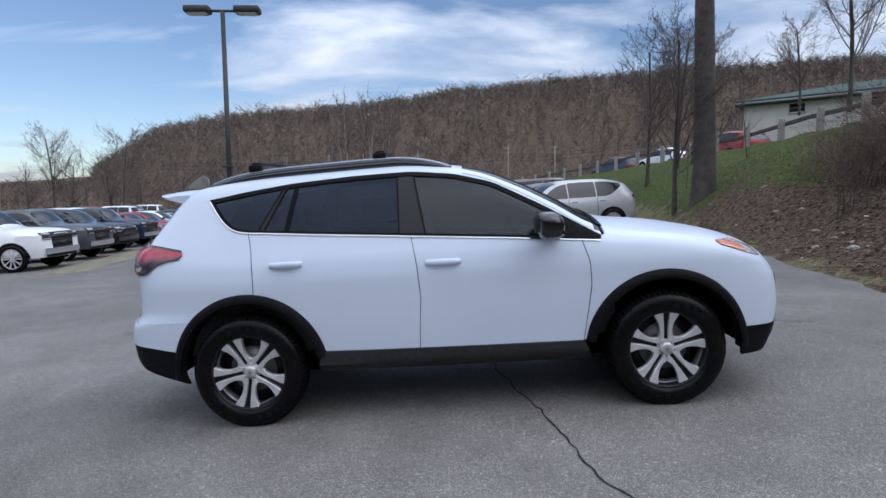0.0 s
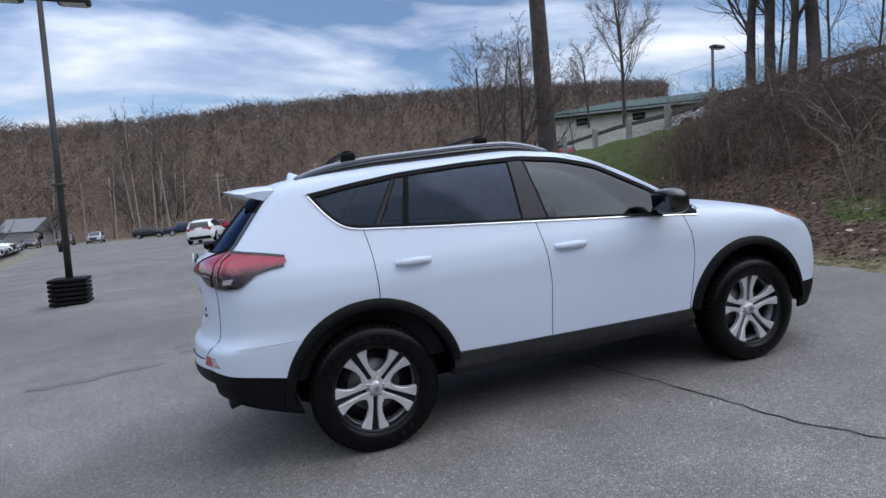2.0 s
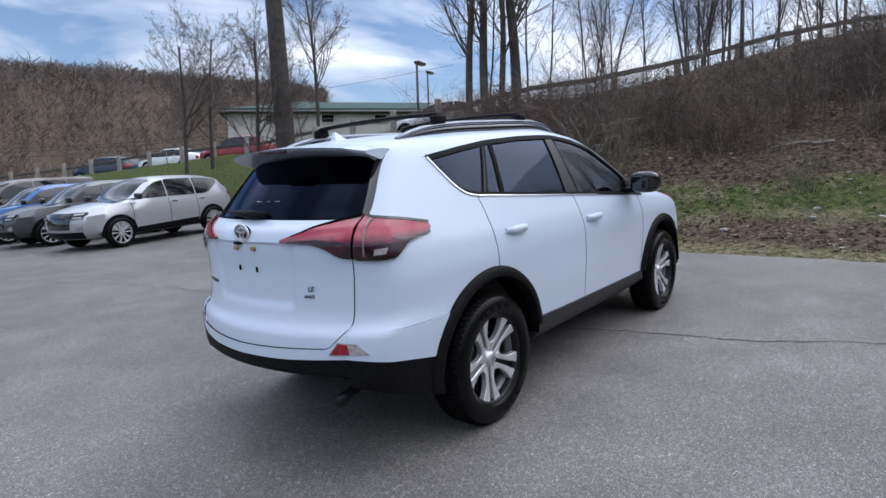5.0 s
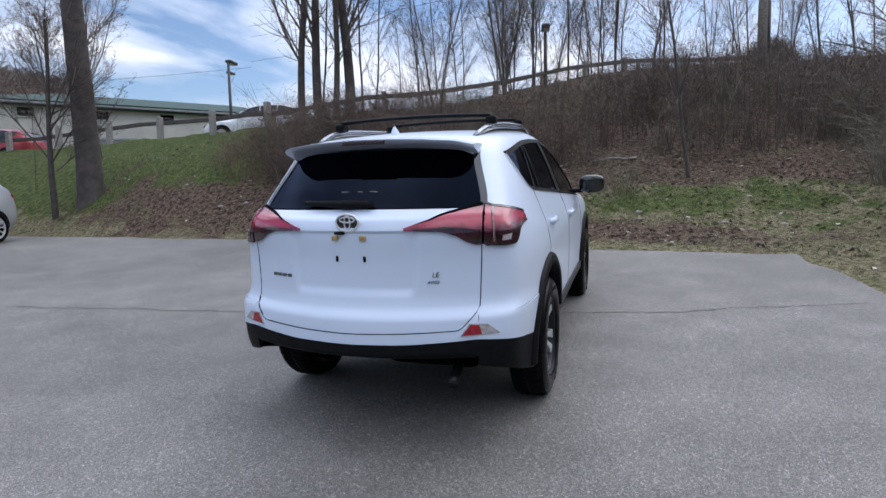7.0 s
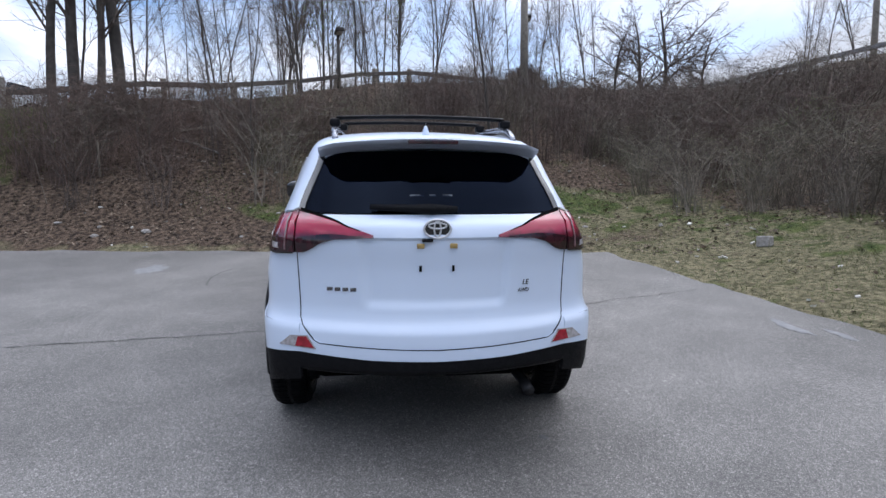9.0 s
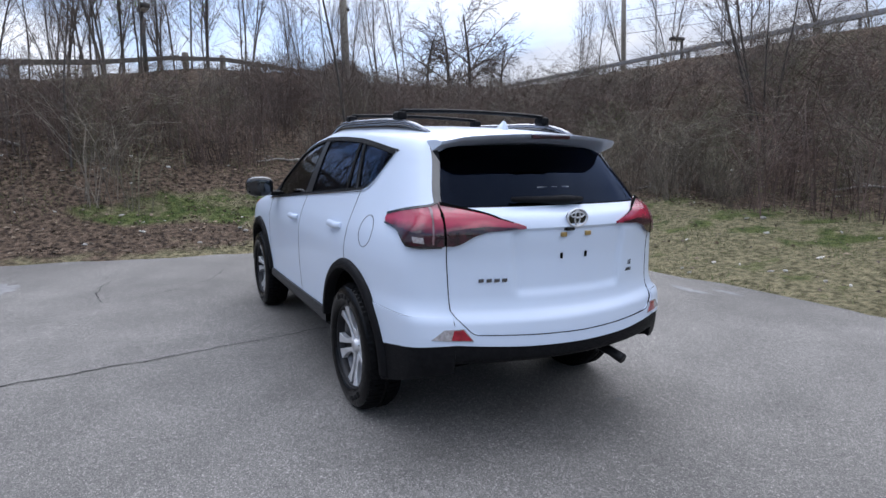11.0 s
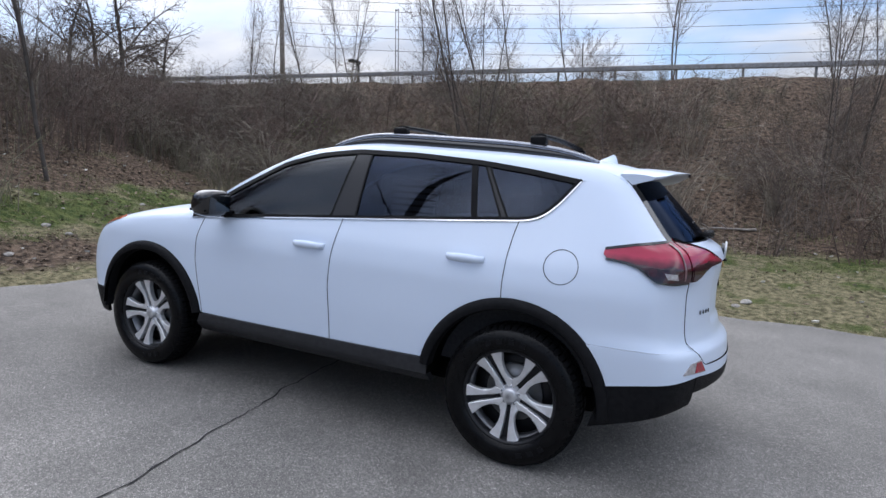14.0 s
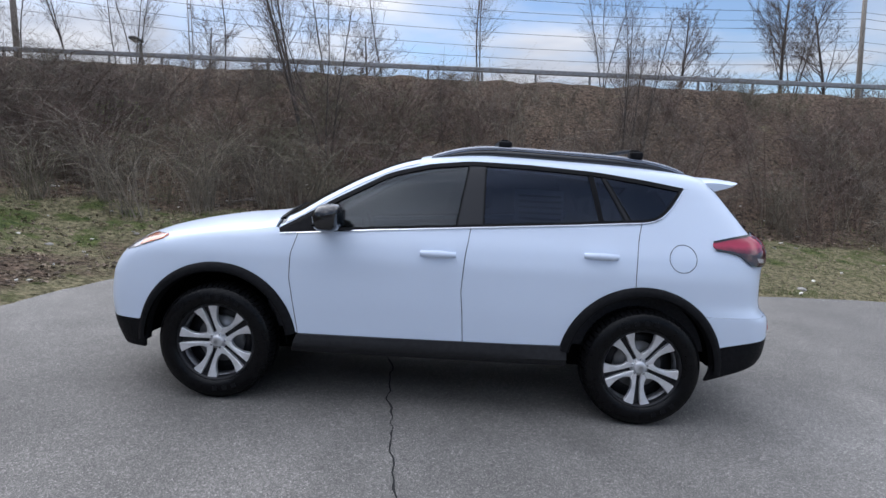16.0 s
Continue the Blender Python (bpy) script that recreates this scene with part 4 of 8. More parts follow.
    gl = [("front_window", M_GLASS_FRONT, [(-0.135, belt(-0.135) + b1), (0.70, belt(0.7) + b1)], [(-0.20, 1.556), (0.056, 1.524), (0.3, 1.456), (0.614, 1.285), (0.70, 1.232)]),
          ("rear_door_window", M_GLASS_SIDE, [(-1.02, belt(-1.02) + b1), (-0.305, belt(-0.305) + b1)], [(-0.955, 1.533), (-0.6, 1.553), (-0.305, 1.556)]),
          ("fixed_pane", M_GLASS_SIDE, [(-1.180, belt(-1.18) + b1), (-1.042, belt(-1.042) + b1)], [(-1.032, 1.527), (-0.978, 1.531)])]
    for name, mat, low_l, top_l in gl:
        uv = coons(low_l, top_l, [low_l[0], top_l[0]], [low_l[-1], top_l[-1]], 26, 12, len(top_l) > 2)
        both(name, skin("side", uv, -0.006, 0.004), mat, car, "tinted window glass" if mat is M_GLASS_SIDE else "lightly tinted window glass")
        loop = low_l + [((low_l[-1][0] + top_l[-1][0]) / 2, (low_l[-1][1] + top_l[-1][1]) / 2)] + top_l[::-1] + [((low_l[0][0] + top_l[0][0]) / 2, (low_l[0][1] + top_l[0][1]) / 2), low_l[0]]
        both("window_seal", ribbon("side", loop, 0.010, 0.0, 0.01, 140, False), M_BLACK, car, "black rubber window seal")
    q_low = [(-1.215, 1.258), (-1.30, 1.266), (-1.375, 1.285), (-1.445, 1.350), (-1.525, 1.458)]
    q_top = [(-1.055, 1.523), (-1.30, 1.494), (-1.525, 1.462)]
    uv = coons(q_low[::-1], q_top[::-1], [q_low[-1], q_top[-1]], [q_low[0], q_top[0]], 26, 12)
    both("quarter_window", skin("side", uv, -0.006, 0.004), M_GLASS_SIDE, car, "tinted window glass")
    both("window_seal", ribbon("side", q_low + q_top[::-1] + [q_low[0]], 0.010, 0.0, 0.01, 140, False), M_BLACK, car, "black rubber window seal")
    # black pillars between and round the panes
    both("pillar_trim", skin("side", coons([(-0.30, belt(-0.3)), (-0.14, belt(-0.14))], [(-0.31, 1.572), (-0.20, 1.570)], [(-0.30, belt(-0.3)), (-0.31, 1.572)], [(-0.14, belt(-0.14)), (-0.20, 1.570)], 6, 12), -0.002, 0.01), M_PILLAR, car, "black door pillar trim")
    both("pillar_trim", skin("side", coons([(-1.218, belt(-1.2)), (-1.180, belt(-1.18))], [(-1.057, 1.535), (-1.030, 1.538)], [(-1.218, belt(-1.2)), (-1.057, 1.535)], [(-1.180, belt(-1.18)), (-1.030, 1.538)], 6, 12), -0.002, 0.01), M_PILLAR, car, "black door pillar trim")
    both("pillar_trim", skin("side", coons([(-1.045, belt(-1.05)), (-1.020, belt(-1.02))], [(-0.980, 1.54), (-0.955, 1.54)], [(-1.045, belt(-1.05)), (-0.980, 1.54)], [(-1.020, belt(-1.02)), (-0.955, 1.54)], 4, 12), -0.001, 0.01), M_BLACK, car, "black window divider")
    both("sail_panel", skin("side", coons([(0.70, belt(0.7)), (0.955, 1.072)], [(0.70, 1.245), (0.945, 1.090)], [(0.70, belt(0.7)), (0.70, 1.245)], [(0.955, 1.072), (0.945, 1.090)], 14, 6), 0.002, 0.01), M_BLACK, car, "black mirror sail panel")
    frame_top = [(0.955, 1.085), (0.86, 1.140), (0.614, 1.291), (0.3, 1.463), (0.056, 1.531), (-0.216, 1.564), (-0.6, 1.560), (-1.0, 1.538), (-1.3, 1.504), (-1.54, 1.468)]
    both("window_frame", ribbon("side", frame_top, 0.026, 0.003, 0.012, 120), M_BLACK, car, "black window frame")
    chrome = [(0.95, 1.066), (0.4, belt(0.4) + 0.003), (-0.3, belt(-0.3) + 0.003), (-0.9, belt(-0.9) + 0.003), (-1.20, 1.244), (-1.31, 1.252), (-1.39, 1.274), (-1.465, 1.345), (-1.55, 1.468)]
    both("belt_trim", ribbon("side", chrome, 0.0065, 0.007, 0.012, 160), M_CHROME, car, "bright chrome belt trim")
    both("window_frame", ribbon("side", [(x, z + 0.012) for x, z in chrome], 0.016, 0.003, 0.01, 160), M_BLACK, car, "black window frame")
    # --- panel gaps
    for seam in (front_seam, mid_seam, rear_seam):
        both("panel_gap", ribbon("side", seam, 0.0038, 0.0012, 0.004), M_DARK, car)
    both("panel_gap", ribbon("side", [(-1.66, low), (-1.9, low), (float(corner_x(low)) + 0.005, low)], 0.0025, 0.001, 0.004), M_DARK, car)
    both("panel_gap", ribbon("rear", list(zip(gy[:-2], z_gate[:-2])), 0.004, 0.0015, 0.005), M_DARK, car)
    shaded(part("panel_gap", ribbon("rear", gate_low, 0.0032, 0.0052, 0.01, 120, False), M_DARK, car))
    fuel = [(-1.528 + 0.083 * math.cos(a), 1.052 + 0.083 * math.sin(a)) for a in np.linspace(0, 2 * math.pi, 50)]
    shaded(part("fuel_door_gap", ribbon("side", fuel, 0.0032, 0.0012, 0.004, 90, False), M_DARK, car, "round fuel door outline"))
    # --- rear glass
    zg = np.linspace(1.215, 1.50, 14)
    gg = gate_y(zg) - 0.012
    shaded(part("rear_window", skin("rear", coons([(-gg[0], 1.215), (0, 1.220), (gg[0], 1.215)], [(-gg[-1], 1.50), (0, 1.51), (gg[-1], 1.50)], list(zip(-gg, zg)), list(zip(gg, zg)), 30, 14), -0.004, 0.005), M_GLASS, car, "dark tinted rear window"))
    both("rear_window_trim", ribbon("rear", [(float(gate_y(z)), z) for z in np.linspace(1.20, 1.49, 12)], 0.03, 0.001, 0.01), M_GLOSSBLACK, car, "gloss black window edge")
    # --- lamps
    tl = skin("side", coons([(float(corner_x(1.035)) + 0.004, 1.035), (-2.03, 1.028), (-1.965, 1.030), (-1.93, 1.054), (-1.88, 1.090), (-1.82, 1.106), (-1.735, 1.116)], [(float(corner_x(1.215)) + 0.004, 1.222), (-1.98, 1.205), (-1.85, 1.184), (-1.72, 1.157)],
                            [(float(corner_x(z)) + 0.004, z) for z in np.linspace(1.035, 1.222, 9)], [(-1.735, 1.116), (-1.716, 1.134), (-1.72, 1.157)], 40, 16), 0.012, 0.02)
    for m in (1, -1):
        fl = (lambda v: v) if m > 0 else mirrored
        t = shaded(part("tail_light", fl(tl), M_RED, car, "red tail light lens"))
        seg = skin("side", coons([(float(corner_x(1.035)) + 0.006, 1.036), (-1.96, 1.033), (-1.895, 1.075)], [(float(corner_x(1.085)) + 0.006, 1.085), (-1.96, 1.090), (-1.88, 1.088)], [(float(corner_x(1.035)) + 0.006, 1.036), (float(corner_x(1.085)) + 0.006, 1.085)], [(-1.895, 1.075), (-1.88, 1.088)], 18, 6), 0.0145, 0.003)
        shaded(part("reversing_lens", fl(seg), M_REDDARK, t, "smoked lower lens"))
        cl = skin("side", coons([(-2.045, 1.047), (-2.005, 1.047)], [(-2.040, 1.072), (-1.990, 1.072)], [(-2.045, 1.047), (-2.040, 1.072)], [(-2.005, 1.047), (-1.990, 1.072)], 6, 4), 0.0165, 0.003)
        shaded(part("clear_lens", fl(cl), M_CLEAR, t, "clear reversing lens"))
        rim = ribbon("side", [(-1.73, 1.114), (-1.82, 1.104), (-1.88, 1.088), (-1.93, 1.052), (-1.965, 1.029), (-2.03, 1.026), (float(corner_x(1.035)) + 0.01, 1.033)], 0.008, 0.0145, 0.01)
        shaded(part("lens_rim", fl(rim), M_GLOSSBLACK, t))
        shaded(part("lens_rim", fl(ribbon("side", [(-1.72, 1.159), (-1.85, 1.186), (-1.98, 1.207), (float(corner_x(1.215)) + 0.01, 1.222)], 0.012, 0.0145, 0.01)), M_GLOSSBLACK, t))
        shaded(part("lens_gap", fl(ribbon("rear", [(float(gate_y(z)), z) for z in np.linspace(1.037, 1.222, 16)], 0.020, 0.004, 0.004, 24)), M_DARK, t))
        for d in (0.030,):
            shaded(part("lens_strip", fl(ribbon("side", [(float(corner_x(z)) + d, z) for z in np.linspace(1.045, 1.198, 12)], 0.005, 0.0175, 0.003, 20)), M_LENSGREY, t, "grey upright lens strip"))
        g = skin("rear", coons([(0.285, 1.110), (0.37, 1.108), (0.46, 1.101), (0.525, 1.082), (0.575, 1.050), (0.605, 1.038), (float(gate_y(1.036)) - 0.002, 1.036)], [(0.285, 1.122), (0.40, 1.158), (0.50, 1.192), (float(gate_y(1.224)) - 0.002, 1.224)], [(0.285, 1.110), (0.285, 1.122)], [(float(gate_y(z)) - 0.002, z) for z in np.linspace(1.036, 1.224, 9)], 40, 16), 0.013, 0.02)
        t2 = shaded(part("gate_light", fl(g), M_RED, tail, "red lamp lens on the tailgate"))
        sm = skin("rear", coons([(0.33, 1.108), (0.46, 1.101), (0.525, 1.083), (0.575, 1.052), (0.605, 1.040), (0.630, 1.038)], [(0.33, 1.115), (0.46, 1.122), (0.53, 1.118), (0.630, 1.102)], [(0.33, 1.108), (0.33, 1.115)], [(0.630, 1.038), (0.630, 1.102)], 24, 6), 0.0155, 0.003)
        shaded(part("smoked_lens", fl(sm), M_REDDARK, t2, "smoked lower lens"))
        up = skin("rear", coons([(0.34, 1.136), (0.46, 1.172), (0.624, 1.210)], [(0.34, 1.139), (0.46, 1.179), (0.622, 1.225)], [(0.34, 1.136), (0.34, 1.139)], [(0.624, 1.210), (0.622, 1.225)], 16, 4), 0.0155, 0.003)
        shaded(part("lens_rim", fl(up), M_DARK, t2))
        # bumper reflector
        rf = skin("rear", coons([(0.550, 0.602), (0.725, 0.606)], [(0.590, 0.660), (0.672, 0.654)], [(0.550, 0.602), (0.590, 0.660)], [(0.725, 0.606), (0.672, 0.654)], 12, 6), 0.010, 0.012)
        shaded(part("reflector_housing", fl(rf), M_CLEAR, car, "clear bumper lamp lens"))
        rr2 = skin("rear", coons([(0.556, 0.606), (0.645, 0.608)], [(0.594, 0.656), (0.632, 0.653)], [(0.556, 0.606), (0.594, 0.656)], [(0.645, 0.608), (0.632, 0.653)], 8, 5), 0.0125, 0.004)
        shaded(part("reflector", fl(rr2), M_REFLECTOR, car, "red bumper reflector"))
    # --- spoiler
    build_spoiler(car)
    build_fittings(car, tail)
    build_cabin(car)
    for x, y, turn in ((AXLE, 0.768, 18), (-AXLE, 0.768, 34), (AXLE, -0.768, 0), (-AXLE, -0.768, 27)):
        wheel(car, x, y, turn)
    under = box(0.0, 0, 0.375, 3.5, 1.24, 0.20, 0.05)
    part("underbody", under, M_DARK, car, "dark underbody")
    part("exhaust", tube([(-1.2, -0.42, 0.36), (-1.9, -0.45, 0.36), (-2.04, -0.47, 0.345), (-2.13, -0.475, 0.325)], [0.028, 0.028, 0.028, 0.03], 12), M_RIMDARK, car, "dark steel exhaust tip")
    part("muffler", box(-1.80, -0.30, 0.405, 0.30, 0.55, 0.15, 0.06, 3), M_DARK, car)
    return car


def build_spoiler(car):
    ys = np.linspace(-0.555, 0.555, 41)
    top, low = [], []
    n = 10
    for y in ys:
        k = abs(y) / 0.555
        tip_x = -2.025 + 0.28 * y * y + 0.05 * (max(0, k - 0.85) / 0.15) ** 2
        tip_z = 1.556 - 0.030 * k * k - 0.004 * (max(0, k - 0.8) / 0.2) ** 2
        root = solve("top", np.array(-1.76 + 0.12 * y * y), np.array(min(abs(y), 0.53)))
        for j in range(n):
            s = j / (n - 1)
            x = root[0] + (tip_x - root[0]) * s
            z = root[2] - 0.008 * max(0, k - 0.85) / 0.15 + (tip_z - root[2]) * s + 0.006 * math.sin(math.pi * s) + 0.003
            top.append((x, y, z))
            drop = 0.066 * (1 - s) ** 0.9 + 0.011 + 0.004 * (max(0, k - 0.84) / 0.16) ** 1.5
            low.append((x + 0.012, y, z - drop))
    m = len(ys) * n
    fs = [tuple(reversed(f)) for f in grid_faces(len(ys), n)] + [tuple(m + i for i in f) for f in grid_faces(len(ys), n)]
    ring = [i * n for i in range(len(ys))] + [(len(ys) - 1) * n + j for j in range(1, n)] + [i * n + n - 1 for i in range(len(ys) - 2, -1, -1)] + [j for j in range(n - 2, 0, -1)]
    fs += [(a, b, b + m, a + m) for a, b in zip(ring, ring[1:] + ring[:1])]
    sp = shaded(part("spoiler", (top + low, fs), M_WHITE, car, "white roof spoiler"))
    part("brake_lamp", box(-2.024, 0, 1.545, 0.012, 0.24, 0.020, 0.003), M_REDDARK, sp, "dark high brake lamp lens")


def build_fittings(car, tail):
    # roof rails and cross bars
    for s in (1, -1):
        xs = np.linspace(-1.60, 0.05, 40)
        pts, low = [], []
        for x in xs:
            k = (x + 0.775) / 0.825
            y = 0.535 - 0.03 * k * k - 0.02 * (x < -0.8) * abs(x + 0.8)
            z = float(solve("top", np.array(x), np.array(y))[2])
            lift = 0.050 * (1 - abs(k) ** 5)
            pts.append((x, s * y, z + lift))
            low.append((x, s * y, z))
        v1 = [(p[0], p[1] + dy, p[2] + dz) for p in pts for dy, dz in ((-0.016, 0.004), (0.0, 0.014), (0.016, 0.004), (0.012, -0.012), (-0.012, -0.012))]
        f1 = [(i * 5 + j, i * 5 + (j + 1) % 5, (i + 1) * 5 + (j + 1) % 5, (i + 1) * 5 + j) for i in range(len(xs) - 1) for j in range(5)]
        f1 += [tuple(range(4, -1, -1)), tuple(range(len(v1) - 5, len(v1)))]
        r = part("roof_rail", (v1, f1), M_SILVER, car, "satin silver roof rail")
        v2 = [(a[0], a[1] + dy, z) for a, b in zip(pts, low) for dy, z in ((-0.014, b[2] - 0.004), (0.014, b[2] - 0.004), (0.010, a[2] - 0.010), (-0.010, a[2] - 0.010))]
        f2 = [(i * 4 + j, i * 4 + (j + 1) % 4, (i + 1) * 4 + (j + 1) % 4, (i + 1) * 4 + j) for i in range(len(xs) - 1) for j in range(4)]
        part("rail_base", (v2, f2), M_GLOSSBLACK, r, "black roof rail base")
    for x in (-0.425, -1.275):
        bar = []
        for y in np.linspace(-0.50, 0.50, 25):
            bar.append((x, y, 1.722 + 0.014 - 0.05 * y * y - (0.02 if x < -1 else 0.0)))
        vs = [(p[0] + dx, p[1], p[2] + dz) for p in bar for dx, dz in ((-0.034, 0), (-0.01, 0.012), (0.02, 0.010), (0.036, 0), (0.02, -0.010), (-0.01, -0.012))]
        fs = [(i * 6 + j, i * 6 + (j + 1) % 6, (i + 1) * 6 + (j + 1) % 6, (i + 1) * 6 + j) for i in range(24) for j in range(6)] + [tuple(range(5, -1, -1)), tuple(range(len(vs) - 6, len(vs)))]
        b = part("cross_bar", (vs, fs), M_BLACK, car, "black aerofoil roof cross bar")
        for s in (1, -1):
            bm = box(x, s * 0.508, 1.698 - (0.022 if x < -1 else 0), 0.088, 0.062, 0.048, 0.014, 3)
            part("bar_foot", bm, M_BLACK, b, "black cross bar clamp")
    # aerial fin
    vs = [(-1.50, 0.0, 1.606), (-1.61, 0.024, 1.598), (-1.604, 0.007, 1.645), (-1.585, 0.004, 1.648), (-1.61, -0.024, 1.598), (-1.604, -0.007, 1.645), (-1.585, -0.004, 1.648), (-1.622, 0, 1.598)]
    fs = [(0, 1, 2, 3), (0, 6, 5, 4), (0, 3, 6), (3, 2, 5, 6), (1, 7, 2), (7, 4, 5), (2, 7, 5)]
    bm = bmesh.new()
    bv = [bm.verts.new(v) for v in vs]
    for f in fs:
        bm.faces.new([bv[i] for i in f])
    bmesh.ops.recalc_face_normals(bm, faces=bm.faces)
    bmesh.ops.bevel(bm, geom=list(bm.edges), offset=0.006, segments=2, affect="EDGES", profile=0.5)
    part("aerial_fin", bm, M_WHITE, car, "white shark-fin aerial")
    # door handles
    for x0, x1, z in ((-0.145, 0.075, 0.998), (-1.135, -0.925, 1.040)):
        xs = np.linspace(x0, x1, 17)
        c = solve("side", xs, z + 0 * xs)
        vs, fs = [], []
        for i, p in enumerate(c):
            u = i / 16
            o = 0.036 * min(1, math.sin(math.pi * (0.06 + 0.88 * u)) * 1.7)
            h = 0.0165 + 0.007 * math.sin(math.pi * u)
            for dy, dz in ((o - 0.010, -h), (o, -h * 0.6), (o + 0.004, 0), (o, h * 0.6), (o - 0.010, h), (o - 0.022, 0)):
                vs.append((p[0], p[1] + dy, p[2] + dz))
        fs = [(i * 6 + j, (i + 1) * 6 + j, (i + 1) * 6 + (j + 1) % 6, i * 6 + (j + 1) % 6) for i in range(16) for j in range(6)] + [tuple(range(6)), tuple(range(len(vs) - 1, len(vs) - 7, -1))]
        both("door_handle", (np.array(vs), fs), M_WHITE, car, "white door handle")
        cup = [(0.5 * (x0 + x1) + 0.02 + 0.056 * math.cos(a), z + 0.006 + 0.034 * math.sin(a)) for a in np.linspace(0, 2 * math.pi, 30)]
        both("handle_cup", ribbon("side", cup, 0.008, -0.0005, 0.002, 50, False), M_WHITE, car)
    # mirrors
    for s in (1, -1):
        bm = bmesh.new()
        bmesh.ops.create_uvsphere(bm, u_segments=24, v_segments=16, radius=1.0)
        for v in bm.verts:
            x, y, z = v.co
            sx = 0.088 if x > 0 else 0.070
            p = 0.62
            v.co = (math.copysign(abs(x) ** p, x) * sx, math.copysign(abs(y) ** 0.7, y) * 0.112, math.copysign(abs(z) ** 0.66, z) * 0.082)
            if v.co.z > 0:
                v.co.x -= 0.02 * (v.co.z / 0.082)
        bmesh.ops.translate(bm, verts=bm.verts, vec=(0.615, s * 0.975, 1.190))
        mir = part("door_mirror", bm, M_GLOSSBLACK, car, "black door mirror")
        mg = box(0, 0, 0, 0.010, 0.150, 0.098, 0.004)
        bmesh.ops.rotate(mg, verts=mg.verts, cent=(0, 0, 0), matrix=Matrix.Rotation(radians(-5), 3, "Y") @ Matrix.Rotation(radians(-8 * s), 3, "Z"))
        bmesh.ops.translate(mg, verts=mg.verts, vec=(0.546, s * 0.975, 1.192))
        part("mirror_glass", mg, M_MIRROR, mir, "mirror glass")
        part("mirror_band", box(0.628, s * 0.980, 1.150, 0.135, 0.18, 0.018, 0.008), M_BLACK, mir, "matt black mirror foot")
        part("mirror_stalk", box(0.665, s * 0.845, 1.128, 0.085, 0.13, 0.036, 0.012), M_BLACK, mir)
    # rear wiper
    g = solve("rear", np.array([0.02, 0.10, 0.30, -0.10]), np.array([1.236, 1.238, 1.244, 1.236]))
    vs, fs = tube([(p[0] - 0.03, p[1], p[2]) for p in (g[3], g[0], g[1], g[2])], [0.014, 0.026, 0.020, 0.012], 8)
    wp = part("rear_wiper", (vs, fs), M_BLACK, car, "black rear wiper")
    part("wiper_motor", box(g[0][0] - 0.02, -0.02, 1.238, 0.05, 0.10, 0.030, 0.012), M_BLACK, wp)
    # emblem, kept to plain rings
    c = solve("rear", np.array(0.0), np.array(1.155))
    x = c[0] - 0.006
    ring = lambda a, b, w, cy=0, cz=0, d=0.010: tube([(x - d, cy + a * math.cos(t), 1.155 + cz + b * math.sin(t)) for t in np.linspace(0, 2 * math.pi, 41)], w, 6, False)
    em = part("emblem", ([(x - 0.006, 0.056 * math.cos(t), 1.155 + 0.038 * math.sin(t)) for t in np.linspace(0, 2 * math.pi, 33)[:-1]] + [(x + 0.01, 0.056 * math.cos(t), 1.155 + 0.038 * math.sin(t)) for t in np.linspace(0, 2 * math.pi, 33)[:-1]],
                         [tuple(range(32))] + [(i, (i + 1) % 32, (i + 1) % 32 + 32, i + 32) for i in range(32)]), M_GLOSSBLACK, tail, "dark oval emblem with bright rings", smooth=False)
    part("emblem_ring", ring(0.060, 0.042, 0.0055), M_ALLOY, em)
    part("emblem_ring", ring(0.040, 0.013, 0.0045, 0, 0.014), M_ALLOY, em)
    part("emblem_ring", ring(0.015, 0.036, 0.0045, 0, 0), M_ALLOY, em)
    # plate mounts
    for y in (0.075, -0.075):
        p = solve("rear", np.array(y), np.array(0.972))
        part("plate_hole", box(p[0] + 0.013, y, 0.972, 0.008, 0.012, 0.028, 0.002), M_DARK, tail, "empty dark number plate slot")
        p = solve("rear", np.array(y), np.array(1.077))
        part("plate_clip", box(p[0] + 0.011, y, 1.077, 0.012, 0.034, 0.022, 0.003), M_BRASS, tail, "brass-coloured plate clip")
    p = solve("rear", np.array(0.0), np.array(1.098))
    part("latch_button", box(p[0] + 0.008, 0.045, 1.103, 0.03, 0.05, 0.014, 0.004), M_BLACK, tail)
    # model badges: the name as plain bars, the trim letters as they read
    for k in range(4):
        y = 0.488 - 0.036 * k
        p = solve("rear", np.array(y), np.array(0.872))
        bm = box(p[0] - 0.002, y, 0.872, 0.006, 0.028, 0.017, 0.002)
        part("badge_bar", bm, M_BADGE, tail, "dark chrome badge bar", smooth=False)
    for txt, y, z, h in (("LE", -0.425, 0.895, 0.025), ("AWD", -0.415, 0.858, 0.018)):
        cu = bpy.data.curves.new("badge_letters", "FONT")
        cu.body, cu.size, cu.extrude, cu.align_x, cu.shear = txt, h * 1.35, 0.0015, "CENTER", 0.25
        tmp = new("badge_letters", cu)
        me = bpy.data.meshes.new_from_object(tmp)
        bpy.data.objects.remove(tmp)
        ob = part("badge_letters", me, M_BADGE, tail, "dark chrome trim letters", smooth=False)
        p = solve("rear", np.array(y), np.array(z))
        n = normals(p[None])[0]
        ob.matrix_basis = Matrix.Translation((p[0] - 0.003, y, z - h / 2)) @ Matrix.Rotation(math.atan2(n[1], n[0]) , 4, "Z") @ pose(0, 0, 0, 90, 0, 90)


M_BADGE = material("dark_chrome", (0.14, 0.14, 0.15), 0.2, 0.8)
